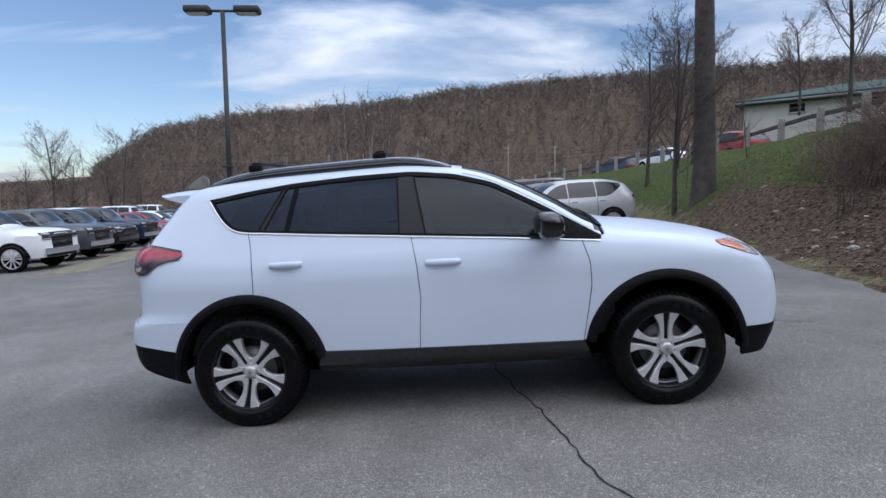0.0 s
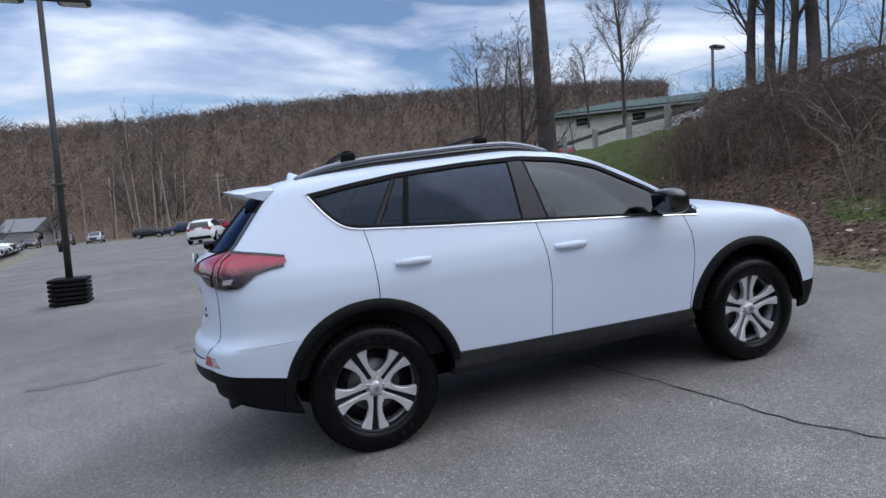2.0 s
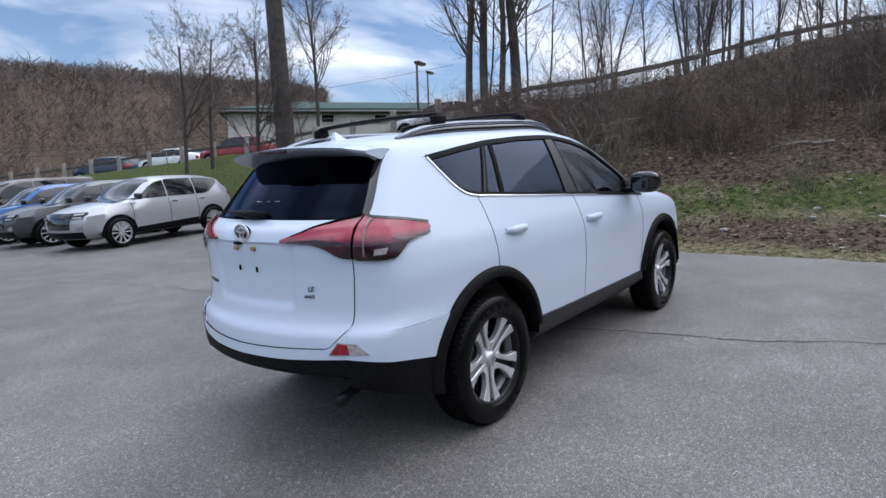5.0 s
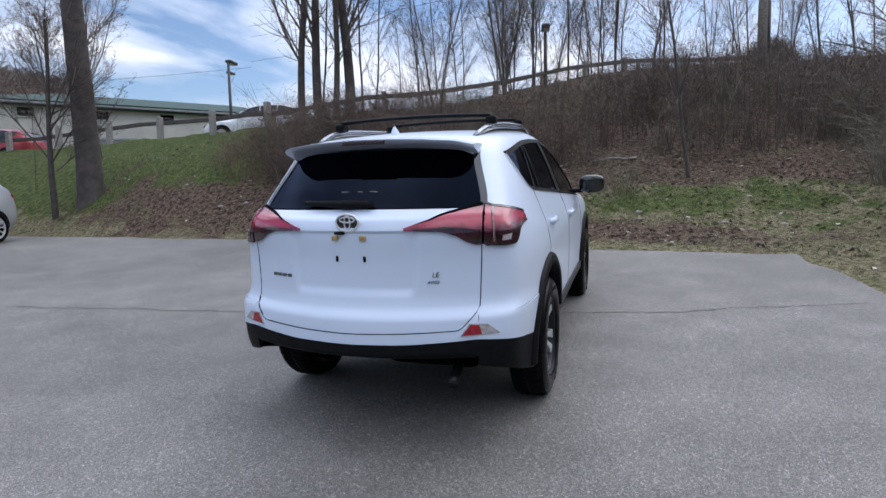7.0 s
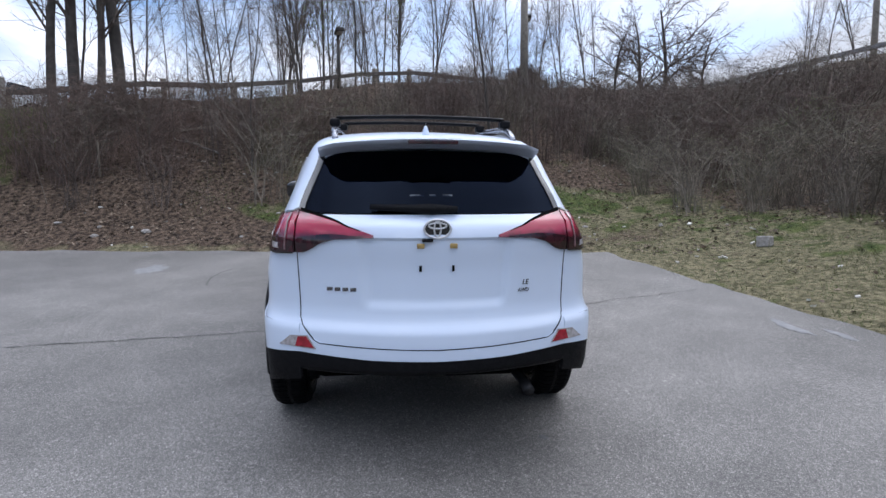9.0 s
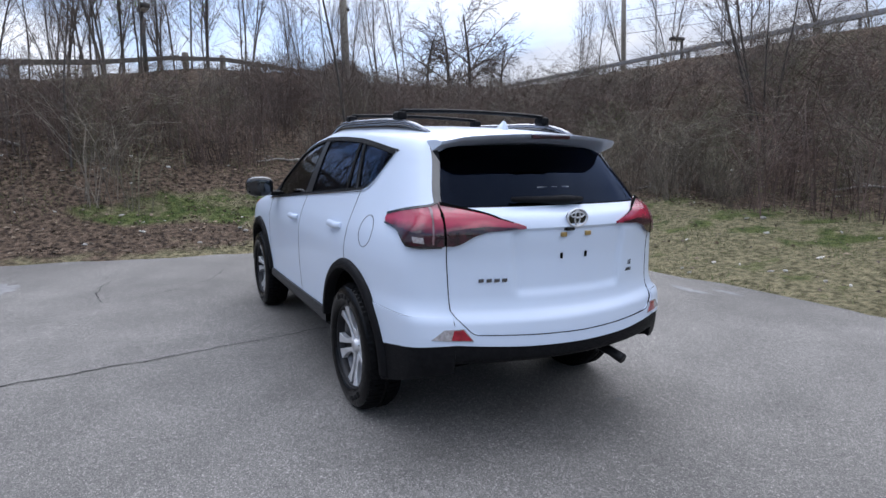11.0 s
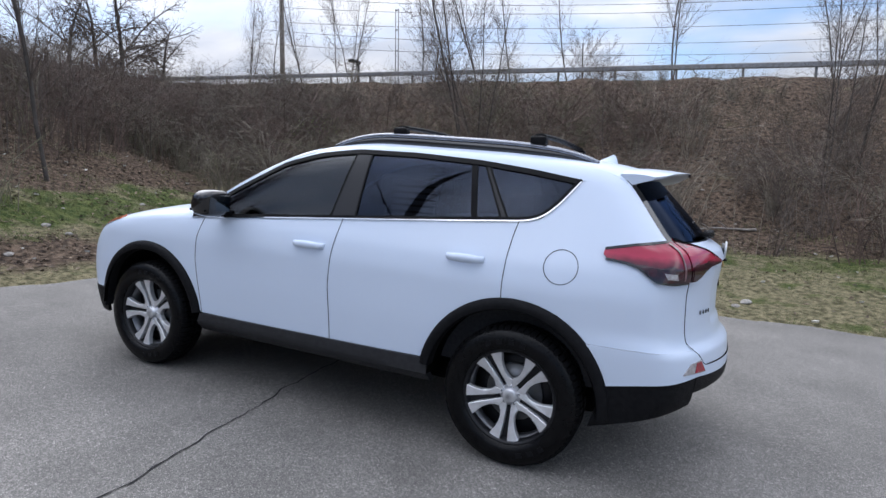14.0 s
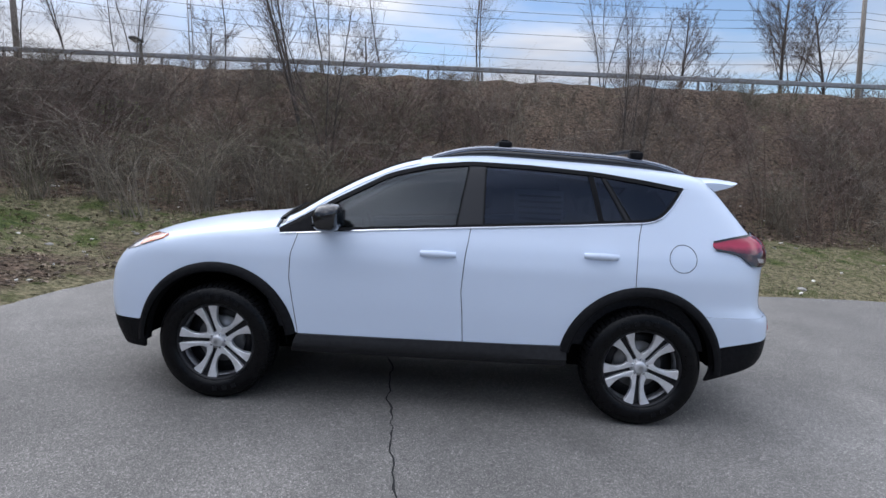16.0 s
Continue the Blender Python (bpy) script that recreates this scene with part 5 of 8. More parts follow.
M_MIRROR = material("mirror_glass", (0.07, 0.08, 0.09), 0.02, 1.0)
M_BRASS = material("brass_clip", (0.55, 0.38, 0.14), 0.4, 0.6, dark=(0.35, 0.24, 0.10), scale=50)
M_PAPER = material("window_paper", (0.75, 0.75, 0.73), 0.8, dark=(0.68, 0.68, 0.67), scale=5)
M_TRIM = material("light_grey_headliner", (0.32, 0.31, 0.29), 0.9)


def build_cabin(car):
    # tub: floor, sides to the belt, firewall and tail, and the headliner
    vs, fs = [], []
    xs = np.linspace(-1.95, 1.05, 26)
    for x in xs:
        y = min(0.70, float(side_y(np.array(x), np.array(1.05))) - 0.08)
        zt = float(belt(x)) - 0.03 if x > -1.3 else 1.20
        for p in ((-y, zt), (-y, 0.45), (y, 0.45), (y, zt)):
            vs.append((x, *p))
    fs = [tuple(reversed(f)) for f in grid_faces(len(xs), 4)] + [(0, 1, 2, 3), tuple(len(vs) - 1 - i for i in range(4))]
    part("cabin_tub", (vs, fs), M_SEAT, car, "dark cabin lining", smooth=False)
    hx = np.linspace(-1.75, 0.05, 20)
    vs = []
    for x in hx:
        y, z = shoulder(np.array(x))
        for k in np.linspace(-1, 1, 9):
            vs.append((x, k * (float(y) - 0.05), float(roof_top(x, k * (float(y) - 0.05))) - 0.05))
    part("headliner", (vs, grid_faces(len(hx), 9)), M_TRIM, car, "grey headliner")
    dash = box(0.80, 0, 1.02, 0.42, 1.30, 0.16, 0.06, 3)
    part("dashboard", dash, M_BLACK, car, "black dashboard")
    st = [(0.46 + 0.03 * math.sin(t), 0.37 + 0.185 * math.cos(t), 1.02 + 0.185 * math.sin(t)) for t in np.linspace(0, 2 * math.pi, 33)]
    part("steering_wheel", joined(tube(st, 0.014, 8, False), tube([(0.46, 0.37, 1.02), (0.66, 0.37, 0.98)], 0.03, 8), tube([(0.46, 0.20, 1.03), (0.46, 0.54, 1.03)], 0.014, 6)), M_BLACK, car, "black steering wheel")
    for x, ys in ((0.02, (0.36, -0.36)), (-0.86, (0.42, 0.0, -0.42))):
        for y in ys:
            w = 0.48 if x > -0.5 else 0.40
            back = box(0, 0, 0.30, 0.13, w, 0.62, 0.05, 3)
            bmesh.ops.rotate(back, verts=back.verts, cent=(0, 0, 0), matrix=Matrix.Rotation(radians(-16), 3, "Y"))
            bmesh.ops.translate(back, verts=back.verts, vec=(x - 0.10, y, 0.66))
            seat = part("car_seat", back, M_SEAT, car, "dark cloth car seat")
            cu = box(x + 0.20, y, 0.66, 0.50, w, 0.14, 0.05, 3)
            part("seat_cushion", cu, M_SEAT, seat)
            if y or x < -0.5:
                hr = box(0, 0, 0, 0.09, 0.25, 0.17, 0.035, 3)
                bmesh.ops.translate(hr, verts=hr.verts, vec=(x - 0.34 + (0.0 if x > -0.5 else 0.02), y, 1.36 if x > -0.5 else 1.30))
                part("headrest", hr, M_SEAT, seat)
    # window paper behind the rear door glass
    uv = coons([(-0.80, 1.225), (-0.49, 1.225)], [(-0.80, 1.425), (-0.49, 1.425)], [(-0.80, 1.225), (-0.80, 1.425)], [(-0.49, 1.225), (-0.49, 1.425)], 5, 5, False)
    paper = part("window_sheet", skin("side", uv, -0.012, 0.001), M_PAPER, car, "white price sheet behind the glass", smooth=False)
    for k in range(5):
        uv = coons([(-0.78, 1.24 + 0.035 * k), (-0.52, 1.24 + 0.035 * k)], [(-0.78, 1.252 + 0.035 * k), (-0.52, 1.252 + 0.035 * k)], [(-0.78, 1.24 + 0.035 * k), (-0.78, 1.252 + 0.035 * k)], [(-0.52, 1.24 + 0.035 * k), (-0.52, 1.252 + 0.035 * k)], 3, 3, False)
        part("print_bar", skin("side", uv, -0.011, 0.0005), M_BLACK, paper, smooth=False)
    for y, w in ((0.04, 0.11), (0.115, 0.05), (0.185, 0.08)):
        p = solve("rear", np.array(-y + 0.12), np.array(1.29))
        part("sticker_bar", box(p[0] + 0.012, -y + 0.12, 1.29, 0.002, w * 0.6, 0.014), M_PAPER, car, "small pale window sticker", smooth=False)


build_suv()


# ---------------------------------------------------------------- rails, posts, poles
M_HILLWOOD = material("far_bare_woods", (0.172, 0.130, 0.108), 0.95, dark=(0.102, 0.077, 0.066), scale=0.35, big=(0.135, 0.115, 0.095), big_scale=0.03, island=0.22)
M_BRUSH = material("tangled_brush_stems", (0.165, 0.132, 0.110), 0.95, dark=(0.078, 0.060, 0.050), scale=0.9, big=(0.150, 0.155, 0.080), big_scale=0.22, island=0.4)
M_REDBRUSH = material("reddish_brush_stems", (0.155, 0.108, 0.088), 0.95, dark=(0.070, 0.048, 0.040), scale=1.1, island=0.4)
M_SCRUB = material("fine_reddish_scrub", (0.20, 0.135, 0.105), 0.95, dark=(0.11, 0.075, 0.06), scale=1.5, island=0.4)
M_STRAW = material("dry_pale_stems", (0.245, 0.210, 0.165), 0.95, dark=(0.14, 0.118, 0.092), scale=3, island=0.35)
M_LEAF = material("dead_leaves", (0.235, 0.180, 0.130), 0.9, dark=(0.085, 0.062, 0.046), scale=9, island=0.65)
M_FLAKE = material("pale_debris", (0.62, 0.60, 0.55), 0.8, dark=(0.42, 0.39, 0.34), scale=20, island=0.25)
M_GREENBUD = material("young_green_leaves", (0.20, 0.25, 0.055), 0.7, dark=(0.10, 0.15, 0.03), scale=9, island=0.4)
M_BLADE = material("grass_blades", (0.098, 0.126, 0.040), 0.8, dark=(0.215, 0.195, 0.100), scale=1.6, island=0.5)
M_BUD = material("spring_buds", (0.16, 0.075, 0.050), 0.9, island=0.4)
M_STONE = material("pale_stone", (0.36, 0.34, 0.31), 0.9, dark=(0.22, 0.20, 0.18), scale=25, bump=0.4, bump_scale=60)
M_WALL = material("pale_building_wall", (0.60, 0.57, 0.52), 0.85, dark=(0.50, 0.475, 0.43), scale=0.8)
M_SIDING = material("grey_siding", (0.30, 0.29, 0.28), 0.85, dark=(0.24, 0.235, 0.23), scale=2)
M_ROOF = material("green_metal_roof", (0.016, 0.050, 0.038), 0.75, 0.0, dark=(0.012, 0.040, 0.030), scale=2)
M_WIRE = material("black_wire", (0.02, 0.02, 0.02), 0.7)
M_PALEBARK = material("pale_bark", (0.34, 0.31, 0.28), 0.9, dark=(0.16, 0.14, 0.12), scale=7)
M_LENS = material("lamp_lens", (0.55, 0.55, 0.52), 0.3)


def fast_mesh(name, vs, quads, mat, smooth=False):
    """A mesh of quads from arrays."""
    me = bpy.data.meshes.new(name)
    n, m = len(vs), len(quads)
    me.vertices.add(n)
    me.vertices.foreach_set("co", np.asarray(vs, np.float32).reshape(-1))
    me.loops.add(m * 4)
    me.loops.foreach_set("vertex_index", np.asarray(quads, np.int32).reshape(-1))
    me.polygons.add(m)
    me.polygons.foreach_set("loop_start", np.arange(0, m * 4, 4, dtype=np.int32))
    me.polygons.foreach_set("use_smooth", np.full(m, smooth))
    me.update(calc_edges=True)
    me.materials.append(mat)
    return me


def twigs(p0, p1, r0, r1, sides=3):
    """Tapered prisms from p0 to p1: vertices and quads."""
    p0, p1 = np.asarray(p0, float), np.asarray(p1, float)
    r0, r1 = np.asarray(r0, float), np.asarray(r1, float)
    d = p1 - p0
    d /= np.linalg.norm(d, axis=1, keepdims=True) + 1e-9
    ref = np.where(np.abs(d[:, 2:3]) > 0.9, np.array([[1.0, 0, 0]]), np.array([[0, 0, 1.0]]))
    a = np.cross(d, ref)
    a /= np.linalg.norm(a, axis=1, keepdims=True) + 1e-9
    b = np.cross(d, a)
    rings = []
    for k in range(sides):
        t = 2 * math.pi * k / sides
        rings.append(a * math.cos(t) + b * math.sin(t))
    o = np.stack(rings, 1)
    vs = np.concatenate([p0[:, None] + o * r0[:, None, None], p1[:, None] + o * r1[:, None, None]], 1)
    base = np.arange(len(p0))[:, None] * 2 * sides
    q = np.array([(k, (k + 1) % sides, sides + (k + 1) % sides, sides + k) for k in range(sides)])
    quads = (base[:, :, None] + q[None]).reshape(-1, 4)
    return vs.reshape(-1, 3), quads


def strips(p0, p1, r0, r1, face):
    """Thin far-off twigs, each one blade, turned broadside to a direction."""
    d = p1 - p0
    w = np.cross(d, face)
    w /= np.linalg.norm(w, axis=1, keepdims=True) + 1e-9
    v = np.stack([p0 - w * r0[:, None], p0 + w * r0[:, None], p1 + w * r1[:, None], p1 - w * r1[:, None]], 1).reshape(-1, 3)
    return v, np.arange(len(v)).reshape(-1, 4)


class Segments:
    def __init__(self):
        self.a, self.b, self.r, self.s = [], [], [], []

    def add(self, a, b, r, s):
        self.a.append(tuple(a)); self.b.append(tuple(b)); self.r.append(r); self.s.append(s)


def grow(rng, seg, p, d, length, r, level, spec):
    """One limb and the limbs that leave it."""
    n = spec["steps"][level]
    step = length / n
    tip = r * 0.35
    for i in range(n):
        w = spec["wobble"][level]
        d = (d + Vector((rng.uniform(-w, w), rng.uniform(-w, w), rng.uniform(-w, w) + spec["rise"][level]))).normalized()
        q = p + d * step
        ra, rb = r + (tip - r) * i / n, r + (tip - r) * (i + 1) / n
        seg.add(p, q, ra, rb)
        if level + 1 < len(spec["steps"]) and (i + 1) / n > spec["bare"][level]:
            for _ in range(spec["kids"][level] if rng.random() < 0.85 else max(0, spec["kids"][level] - 1)):
                side = d.orthogonal().normalized()
                side.rotate(Matrix.Rotation(rng.uniform(0, 6.283), 3, d))
                a = radians(rng.uniform(*spec["angle"][level]))
                nd = d * math.cos(a) + side * math.sin(a)
                f = 1.0 - 0.55 * (i + 1) / n
                grow(rng, seg, p + (q - p) * rng.random(), nd, length * spec["ratio"][level] * f * rng.uniform(0.75, 1.2), max(rb * spec["thin"][level], 0.0034), level + 1, spec)
        p = q


def tree_model(name, label, seed, height, radius, spec, stems=1, spread=0.0, bark=None, buds=0, wide=1.0, solid=0.0075, bud_mat=None, bud_size=1.0):
    """A bare tree: trunk and crown, rooted at the origin."""
    rng = random.Random(seed)
    root = thing(name, label, "tree")
    trunk, crown = Segments(), Segments()
    for k in range(stems):
        a = rng.uniform(0, 6.283)
        lean = Vector((math.cos(a) * spread, math.sin(a) * spread, 1)).normalized()
        p = Vector((math.cos(a), math.sin(a), 0)) * spread * 0.35 * (stems > 1) - Vector((0, 0, 0.25))
        s = Segments()
        grow(rng, s, p, lean, height * rng.uniform(0.8, 1.0 if stems > 1 else 0.801), radius * rng.uniform(0.7, 1.0 if stems > 1 else 0.71) / 0.7, 0, spec)
        n0 = spec["steps"][0]
        count = 0
        for i in range(len(s.a)):
            main = count < n0 and (count == 0 or s.a[i] == last)
            if main:
                trunk.add(s.a[i], s.b[i], s.r[i], s.s[i]); last = s.b[i]; count += 1
            else:
                crown.add(s.a[i], s.b[i], s.r[i], s.s[i])
    if radius > 0.3:
        # root flare
        a, b = Vector(trunk.a[0]), Vector(trunk.b[0])
        cuts = [a + (b - a) * f for f in (0, 0.14, 0.28, 0.5, 1)]
        rr = [radius * f for f in (1.95, 1.45, 1.2, 1.06, 0.99)]
        trunk.a[0:1], trunk.b[0:1], trunk.r[0:1], trunk.s[0:1] = [tuple(c) for c in cuts[:-1]], [tuple(c) for c in cuts[1:]], rr[:-1], rr[1:]
    v, q = twigs(trunk.a, trunk.b, trunk.r, trunk.s, 14 if radius > 0.3 else 8)
    part("trunk", fast_mesh("trunk", v, q, bark or M_BARK, True), None, root)
    ca, cb, cr, cs = (np.array(k, float) for k in (crown.a, crown.b, crown.r, crown.s))
    thick = cr > solid
    v, q = twigs(ca[thick], cb[thick], cr[thick] * wide, cs[thick] * wide, 3)
    turn = np.random.RandomState(seed).normal(0, 1, (int((~thick).sum()), 3)) * np.array([[1, 1, 0.2]])
    v2, q2 = strips(ca[~thick], cb[~thick], cr[~thick] * 1.1 * wide, cs[~thick] * 1.1 * wide, turn)
    c = part("crown", fast_mesh("crown", np.concatenate([v, v2]), np.concatenate([q, q2 + len(v)]), M_TWIG, False), None, root)
    c["kind"] = "stuff"
    if buds:
        tips = [crown.b[i] for i in range(len(crown.b)) if crown.s[i] < 0.006]
        rng.shuffle(tips)
        t = np.array(tips[:buds])
        o = np.array([[0, 0, 0.03]]) + np.random.RandomState(seed).uniform(-0.02, 0.02, (len(t), 3))
        v, q = twigs(t, t + o * bud_size, np.full(len(t), 0.013) * bud_size, np.full(len(t), 0.004), 3)
        part("bud_cover", fast_mesh("bud_cover", v, q, bud_mat or M_BUD), None, root, "small spring buds")["kind"] = "stuff"
    return root


SLENDER = dict(steps=[11, 5, 4, 2], wobble=[0.06, 0.12, 0.16, 0.2], rise=[0.03, 0.07, 0.05, 0.03], bare=[0.25, 0.15, 0.1, 1], kids=[3, 2, 1, 0], angle=[(22, 45), (22, 48), (25, 55), (0, 1)], ratio=[0.40, 0.5, 0.5, 0], thin=[0.34, 0.5, 0.5, 0])
MAPLE = dict(steps=[8, 6, 5, 3, 1], wobble=[0.05, 0.10, 0.14, 0.2, 0.2], rise=[0.02, 0.07, 0.06, 0.03, 0.02], bare=[0.28, 0.2, 0.15, 0.1, 1], kids=[4, 2, 2, 2, 0], angle=[(32, 60), (25, 52), (25, 50), (25, 55), (0, 1)], ratio=[0.66, 0.5, 0.5, 0.5, 0], thin=[0.42, 0.5, 0.5, 0.5, 0])
FAR = dict(steps=[8, 6, 4, 2], wobble=[0.05, 0.10, 0.14, 0.2], rise=[0.02, 0.07, 0.06, 0.03], bare=[0.22, 0.15, 0.1, 1], kids=[4, 2, 1, 0], angle=[(32, 58), (25, 50), (25, 50), (0, 1)], ratio=[0.62, 0.5, 0.5, 0], thin=[0.42, 0.5, 0.5, 0])
GIANT = dict(steps=[12, 8, 6, 4], wobble=[0.015, 0.10, 0.16, 0.2], rise=[0.02, 0.05, 0.04, 0.02], bare=[0.52, 0.2, 0.2, 1], kids=[2, 2, 1, 0], angle=[(40, 70), (25, 55), (25, 55), (0, 1)], ratio=[0.42, 0.45, 0.5, 0], thin=[0.28, 0.5, 0.55, 0])
ARCHED = dict(steps=[6, 8, 6, 4], wobble=[0.14, 0.12, 0.16, 0.2], rise=[0.0, -0.05, -0.03, 0.0], bare=[0.1, 0.1, 0.1, 1], kids=[2, 2, 2, 0], angle=[(35, 75), (30, 65), (30, 60), (0, 1)], ratio=[0.9, 0.5, 0.5, 0], thin=[0.6, 0.6, 0.6, 0])

BIRCH = dict(FAR, bare=[0.50, 0.15, 0.1, 1], angle=[(20, 42), (22, 45), (25, 50), (0, 1)], ratio=[0.42, 0.5, 0.5, 0], kids=[3, 2, 1, 0])

GIANT_LABEL = "tall tree with a thick grey-brown trunk on the lawn"
MODELS = {
    "giant": tree_model("tree", GIANT_LABEL, 3, 22, 0.325, GIANT),
    "maple": tree_model("tree", "bare spreading tree with fine budding twigs", 11, 8.2, 0.105, MAPLE, buds=260),
    "maple_b": tree_model("tree", "bare spreading tree with fine budding twigs", 12, 8.6, 0.110, MAPLE, buds=220),
    "slender": tree_model("tree", "slender bare young tree on the embankment", 21, 8.6, 0.038, SLENDER),
    "slender_b": tree_model("tree", "slender bare young tree on the embankment", 22, 9.5, 0.044, SLENDER, spread=0.06),
    "stout": tree_model("tree", "bare tree with a straight dark trunk beside the guard rail", 23, 13, 0.14, SLENDER),
    "clump": tree_model("tree", "clump of thin bare stems on the embankment", 31, 8.0, 0.030, SLENDER, stems=2, spread=0.12),
    "clump_b": tree_model("tree", "clump of thin bare stems on the embankment", 32, 7.0, 0.026, SLENDER, stems=3, spread=0.17),
    "arched": tree_model("tree", "low bare tree with arching tangled branches", 41, 2.6, 0.055, ARCHED),
    "budding": tree_model("tree", "young tree with pale yellow-green spring buds", 34, 8.0, 0.036, SLENDER, stems=2, spread=0.10, buds=900, bud_mat=M_GREENBUD, bud_size=2.2),
    "far": tree_model("tree", "tall bare tree beyond the parking lot", 61, 9.0, 0.13, FAR, wide=1.35, solid=0.05),
    "birch": tree_model("tree", "tall pale-trunked tree below the wooded hill", 57, 14, 0.085, BIRCH, bark=M_PALEBARK, wide=2.2, solid=0.05),
    "pale": tree_model("tree", "bare pale-barked tree below the wooded hill", 51, 14, 0.20, FAR, bark=M_PALEBARK, wide=1.5, solid=0.05),
}
FIRST = {k: True for k in MODELS}


def plant(kind, x, y, scale=1.0, turn=0.0, sink=0.0, lean=(0, 0), group="bare trees", z=None):
    m = pose(x, y, (height(x, y) if z is None else z) - sink, lean[0], lean[1], turn) @ Matrix.Diagonal((scale, scale, scale, 1))
    if FIRST[kind]:
        FIRST[kind] = False
        MODELS[kind].matrix_world = m
        ob = MODELS[kind]
    else:
        ob = copy_thing(MODELS[kind], Matrix())
        ob.matrix_basis = m
    ob["group"] = group
    return ob


def build_trees():
    rng = random.Random(77)
    plant("giant", 7.1, 12.5, 1.0, 40, sink=0.45)
    plant("maple", 6.5, 13.1, 0.80, 10)
    plant("maple_b", 8.2, 21.0, 0.85, 80)
    plant("slender_b", 9.25, 14.4, 0.42, 200)
    plant("maple", 9.7, 21.5, 0.90, 130)
    plant("slender", 7.7, 15.3, 0.36, 15)
    plant("maple_b", 22.5, 29.8, 1.30, 20, z=6.3)
    plant("maple", 19.5, 29.5, 0.75, 250, z=6.0)
    # straight trunks beside the rail
    for x, y, s, t in ((10.9, 8.2, 0.85, 0), (11.0, 7.7, 1.0, 70), (10.95, 7.1, 0.75, 140), (11.3, 6.75, 1.15, 220)):
        plant("stout", x, y, s, t, lean=(rng.uniform(-4, 4), rng.uniform(-4, 4)))
    # saplings low on the slope
    plant("slender_b", 8.0, 2.85, 0.55, 30)
    plant("slender_b", 7.9, -2.5, 0.85, 120)
    plant("clump", 3.5, -10.2, 0.95, 10)
    plant("clump_b", 2.9, -9.6, 0.7, 75)
    plant("slender", 0.1, -10.5, 0.36, 75)
    plant("clump_b", -4.3, -10.2, 0.62, 140)
    plant("clump", -4.9, -10.6, 0.5, 200)
    # young trees along and beyond the eastern crest
    line = [(10.9, 7.4), (11.9, 4.5), (13.5, 2.5), (15.3, 0.6), (17.2, -1.3), (19.2, -4), (20.4, -8), (20.6, -12)]
    for k in range(46):
        i = min(int(k * 7 / 46), 6)
        f = k * 7 / 46 - i
        back = rng.choice([-0.8, 0.3, 1.5, 3.0, 5.0, 7.0])
        x = line[i][0] + (line[i + 1][0] - line[i][0]) * f + back * 0.8 + rng.uniform(-0.4, 0.4)
        y = line[i][1] + (line[i + 1][1] - line[i][1]) * f + back * 0.5 + rng.uniform(-0.4, 0.4)
        if i == 0 and k % 2:
            continue
        plant(rng.choice(["slender", "slender_b", "clump", "clump_b", "slender", "clump"]), x, y, rng.uniform(0.6, 1.0), rng.uniform(0, 360), lean=(rng.uniform(-3, 3), rng.uniform(-3, 3)))
    plant("budding", 18.2, -0.8, 0.95, 40)
    plant("budding", 15.6, 1.9, 0.8, 170)
    plant("arched", 19.0, -11.2, 1.6, 30)
    plant("arched", 19.6, -12.6, 1.8, 160)
    plant("arched", 18.6, -9.8, 1.3, 250)
    plant("arched", 18.4, -13.6, 1.2, 310)
    # along and beyond the southern crest
    for kind, x, y, s in (("clump", 13.4, -16.3, 0.62), ("slender", 11.9, -16.6, 0.6), ("clump_b", 11.0, -16.2, 0.7), ("slender_b", 7.9, -16.4, 0.6), ("clump", 5.5, -16.1, 0.72),
                          ("slender", 4.4, -16.4, 0.7), ("slender_b", 2.3, -16.1, 0.55), ("clump", -1.0, -16.0, 0.70), ("clump_b", -5.3, -16.2, 0.62), ("slender", -6.4, -16.9, 0.5),
                          ("maple", -10.4, -22.5, 0.66), ("maple_b", -13.6, -20.2, 0.72), ("clump_b", -12.0, -16.6, 0.7), ("maple", -17.5, -23.5, 0.8), ("clump", -20.5, -18.0, 0.75),
                          ("slender_b", 15.6, -16.9, 0.62), ("clump_b", 17.6, -17.6, 0.7), ("maple", 15.5, -33.0, 0.9), ("maple_b", 6.0, -36.0, 0.9), ("clump", -26.0, -20.0, 0.8)):
        plant(kind, x, y, s, rng.uniform(0, 360), lean=(rng.uniform(-4, 4), rng.uniform(-4, 4)))
    for k in range(9):
        plant("far", -17 - 3.4 * k + rng.uniform(-1, 1), -58 + rng.uniform(-5, 5), rng.uniform(1.0, 1.25), rng.uniform(0, 360), z=3.5)
    # tall trees beyond the western rows and at the foot of the hill
    for k in range(15):
        az = radians(-62 + 2.9 * k + rng.uniform(-0.8, 0.8))
        r = rng.uniform(72, 96)
        plant(rng.choice(["far", "far", "pale"]), r * math.sin(az), r * math.cos(az), rng.uniform(0.80, 1.1), rng.uniform(0, 360), group="tall trees beyond the lot")
    for kind, az, r, s in (("maple", -32.2, 75, 1.50), ("maple_b", -37.5, 74, 1.40), ("slender", -34.9, 78, 1.3)):
        plant(kind, r * math.sin(radians(az)), r * math.cos(radians(az)), s, 50 * r, group="tall trees beyond the lot")
    for az, r, s in ((-17.5, 118, 1.1), (-11.5, 112, 1.25), (-9.2, 116, 1.4), (-8.0, 118, 1.25), (-3, 120, 1.0), (-22.5, 105, 1.0), (4, 122, 0.9)):
        plant("pale", r * math.sin(radians(az)), r * math.cos(radians(az)), s, 40 * r, group="tall trees beyond the lot")
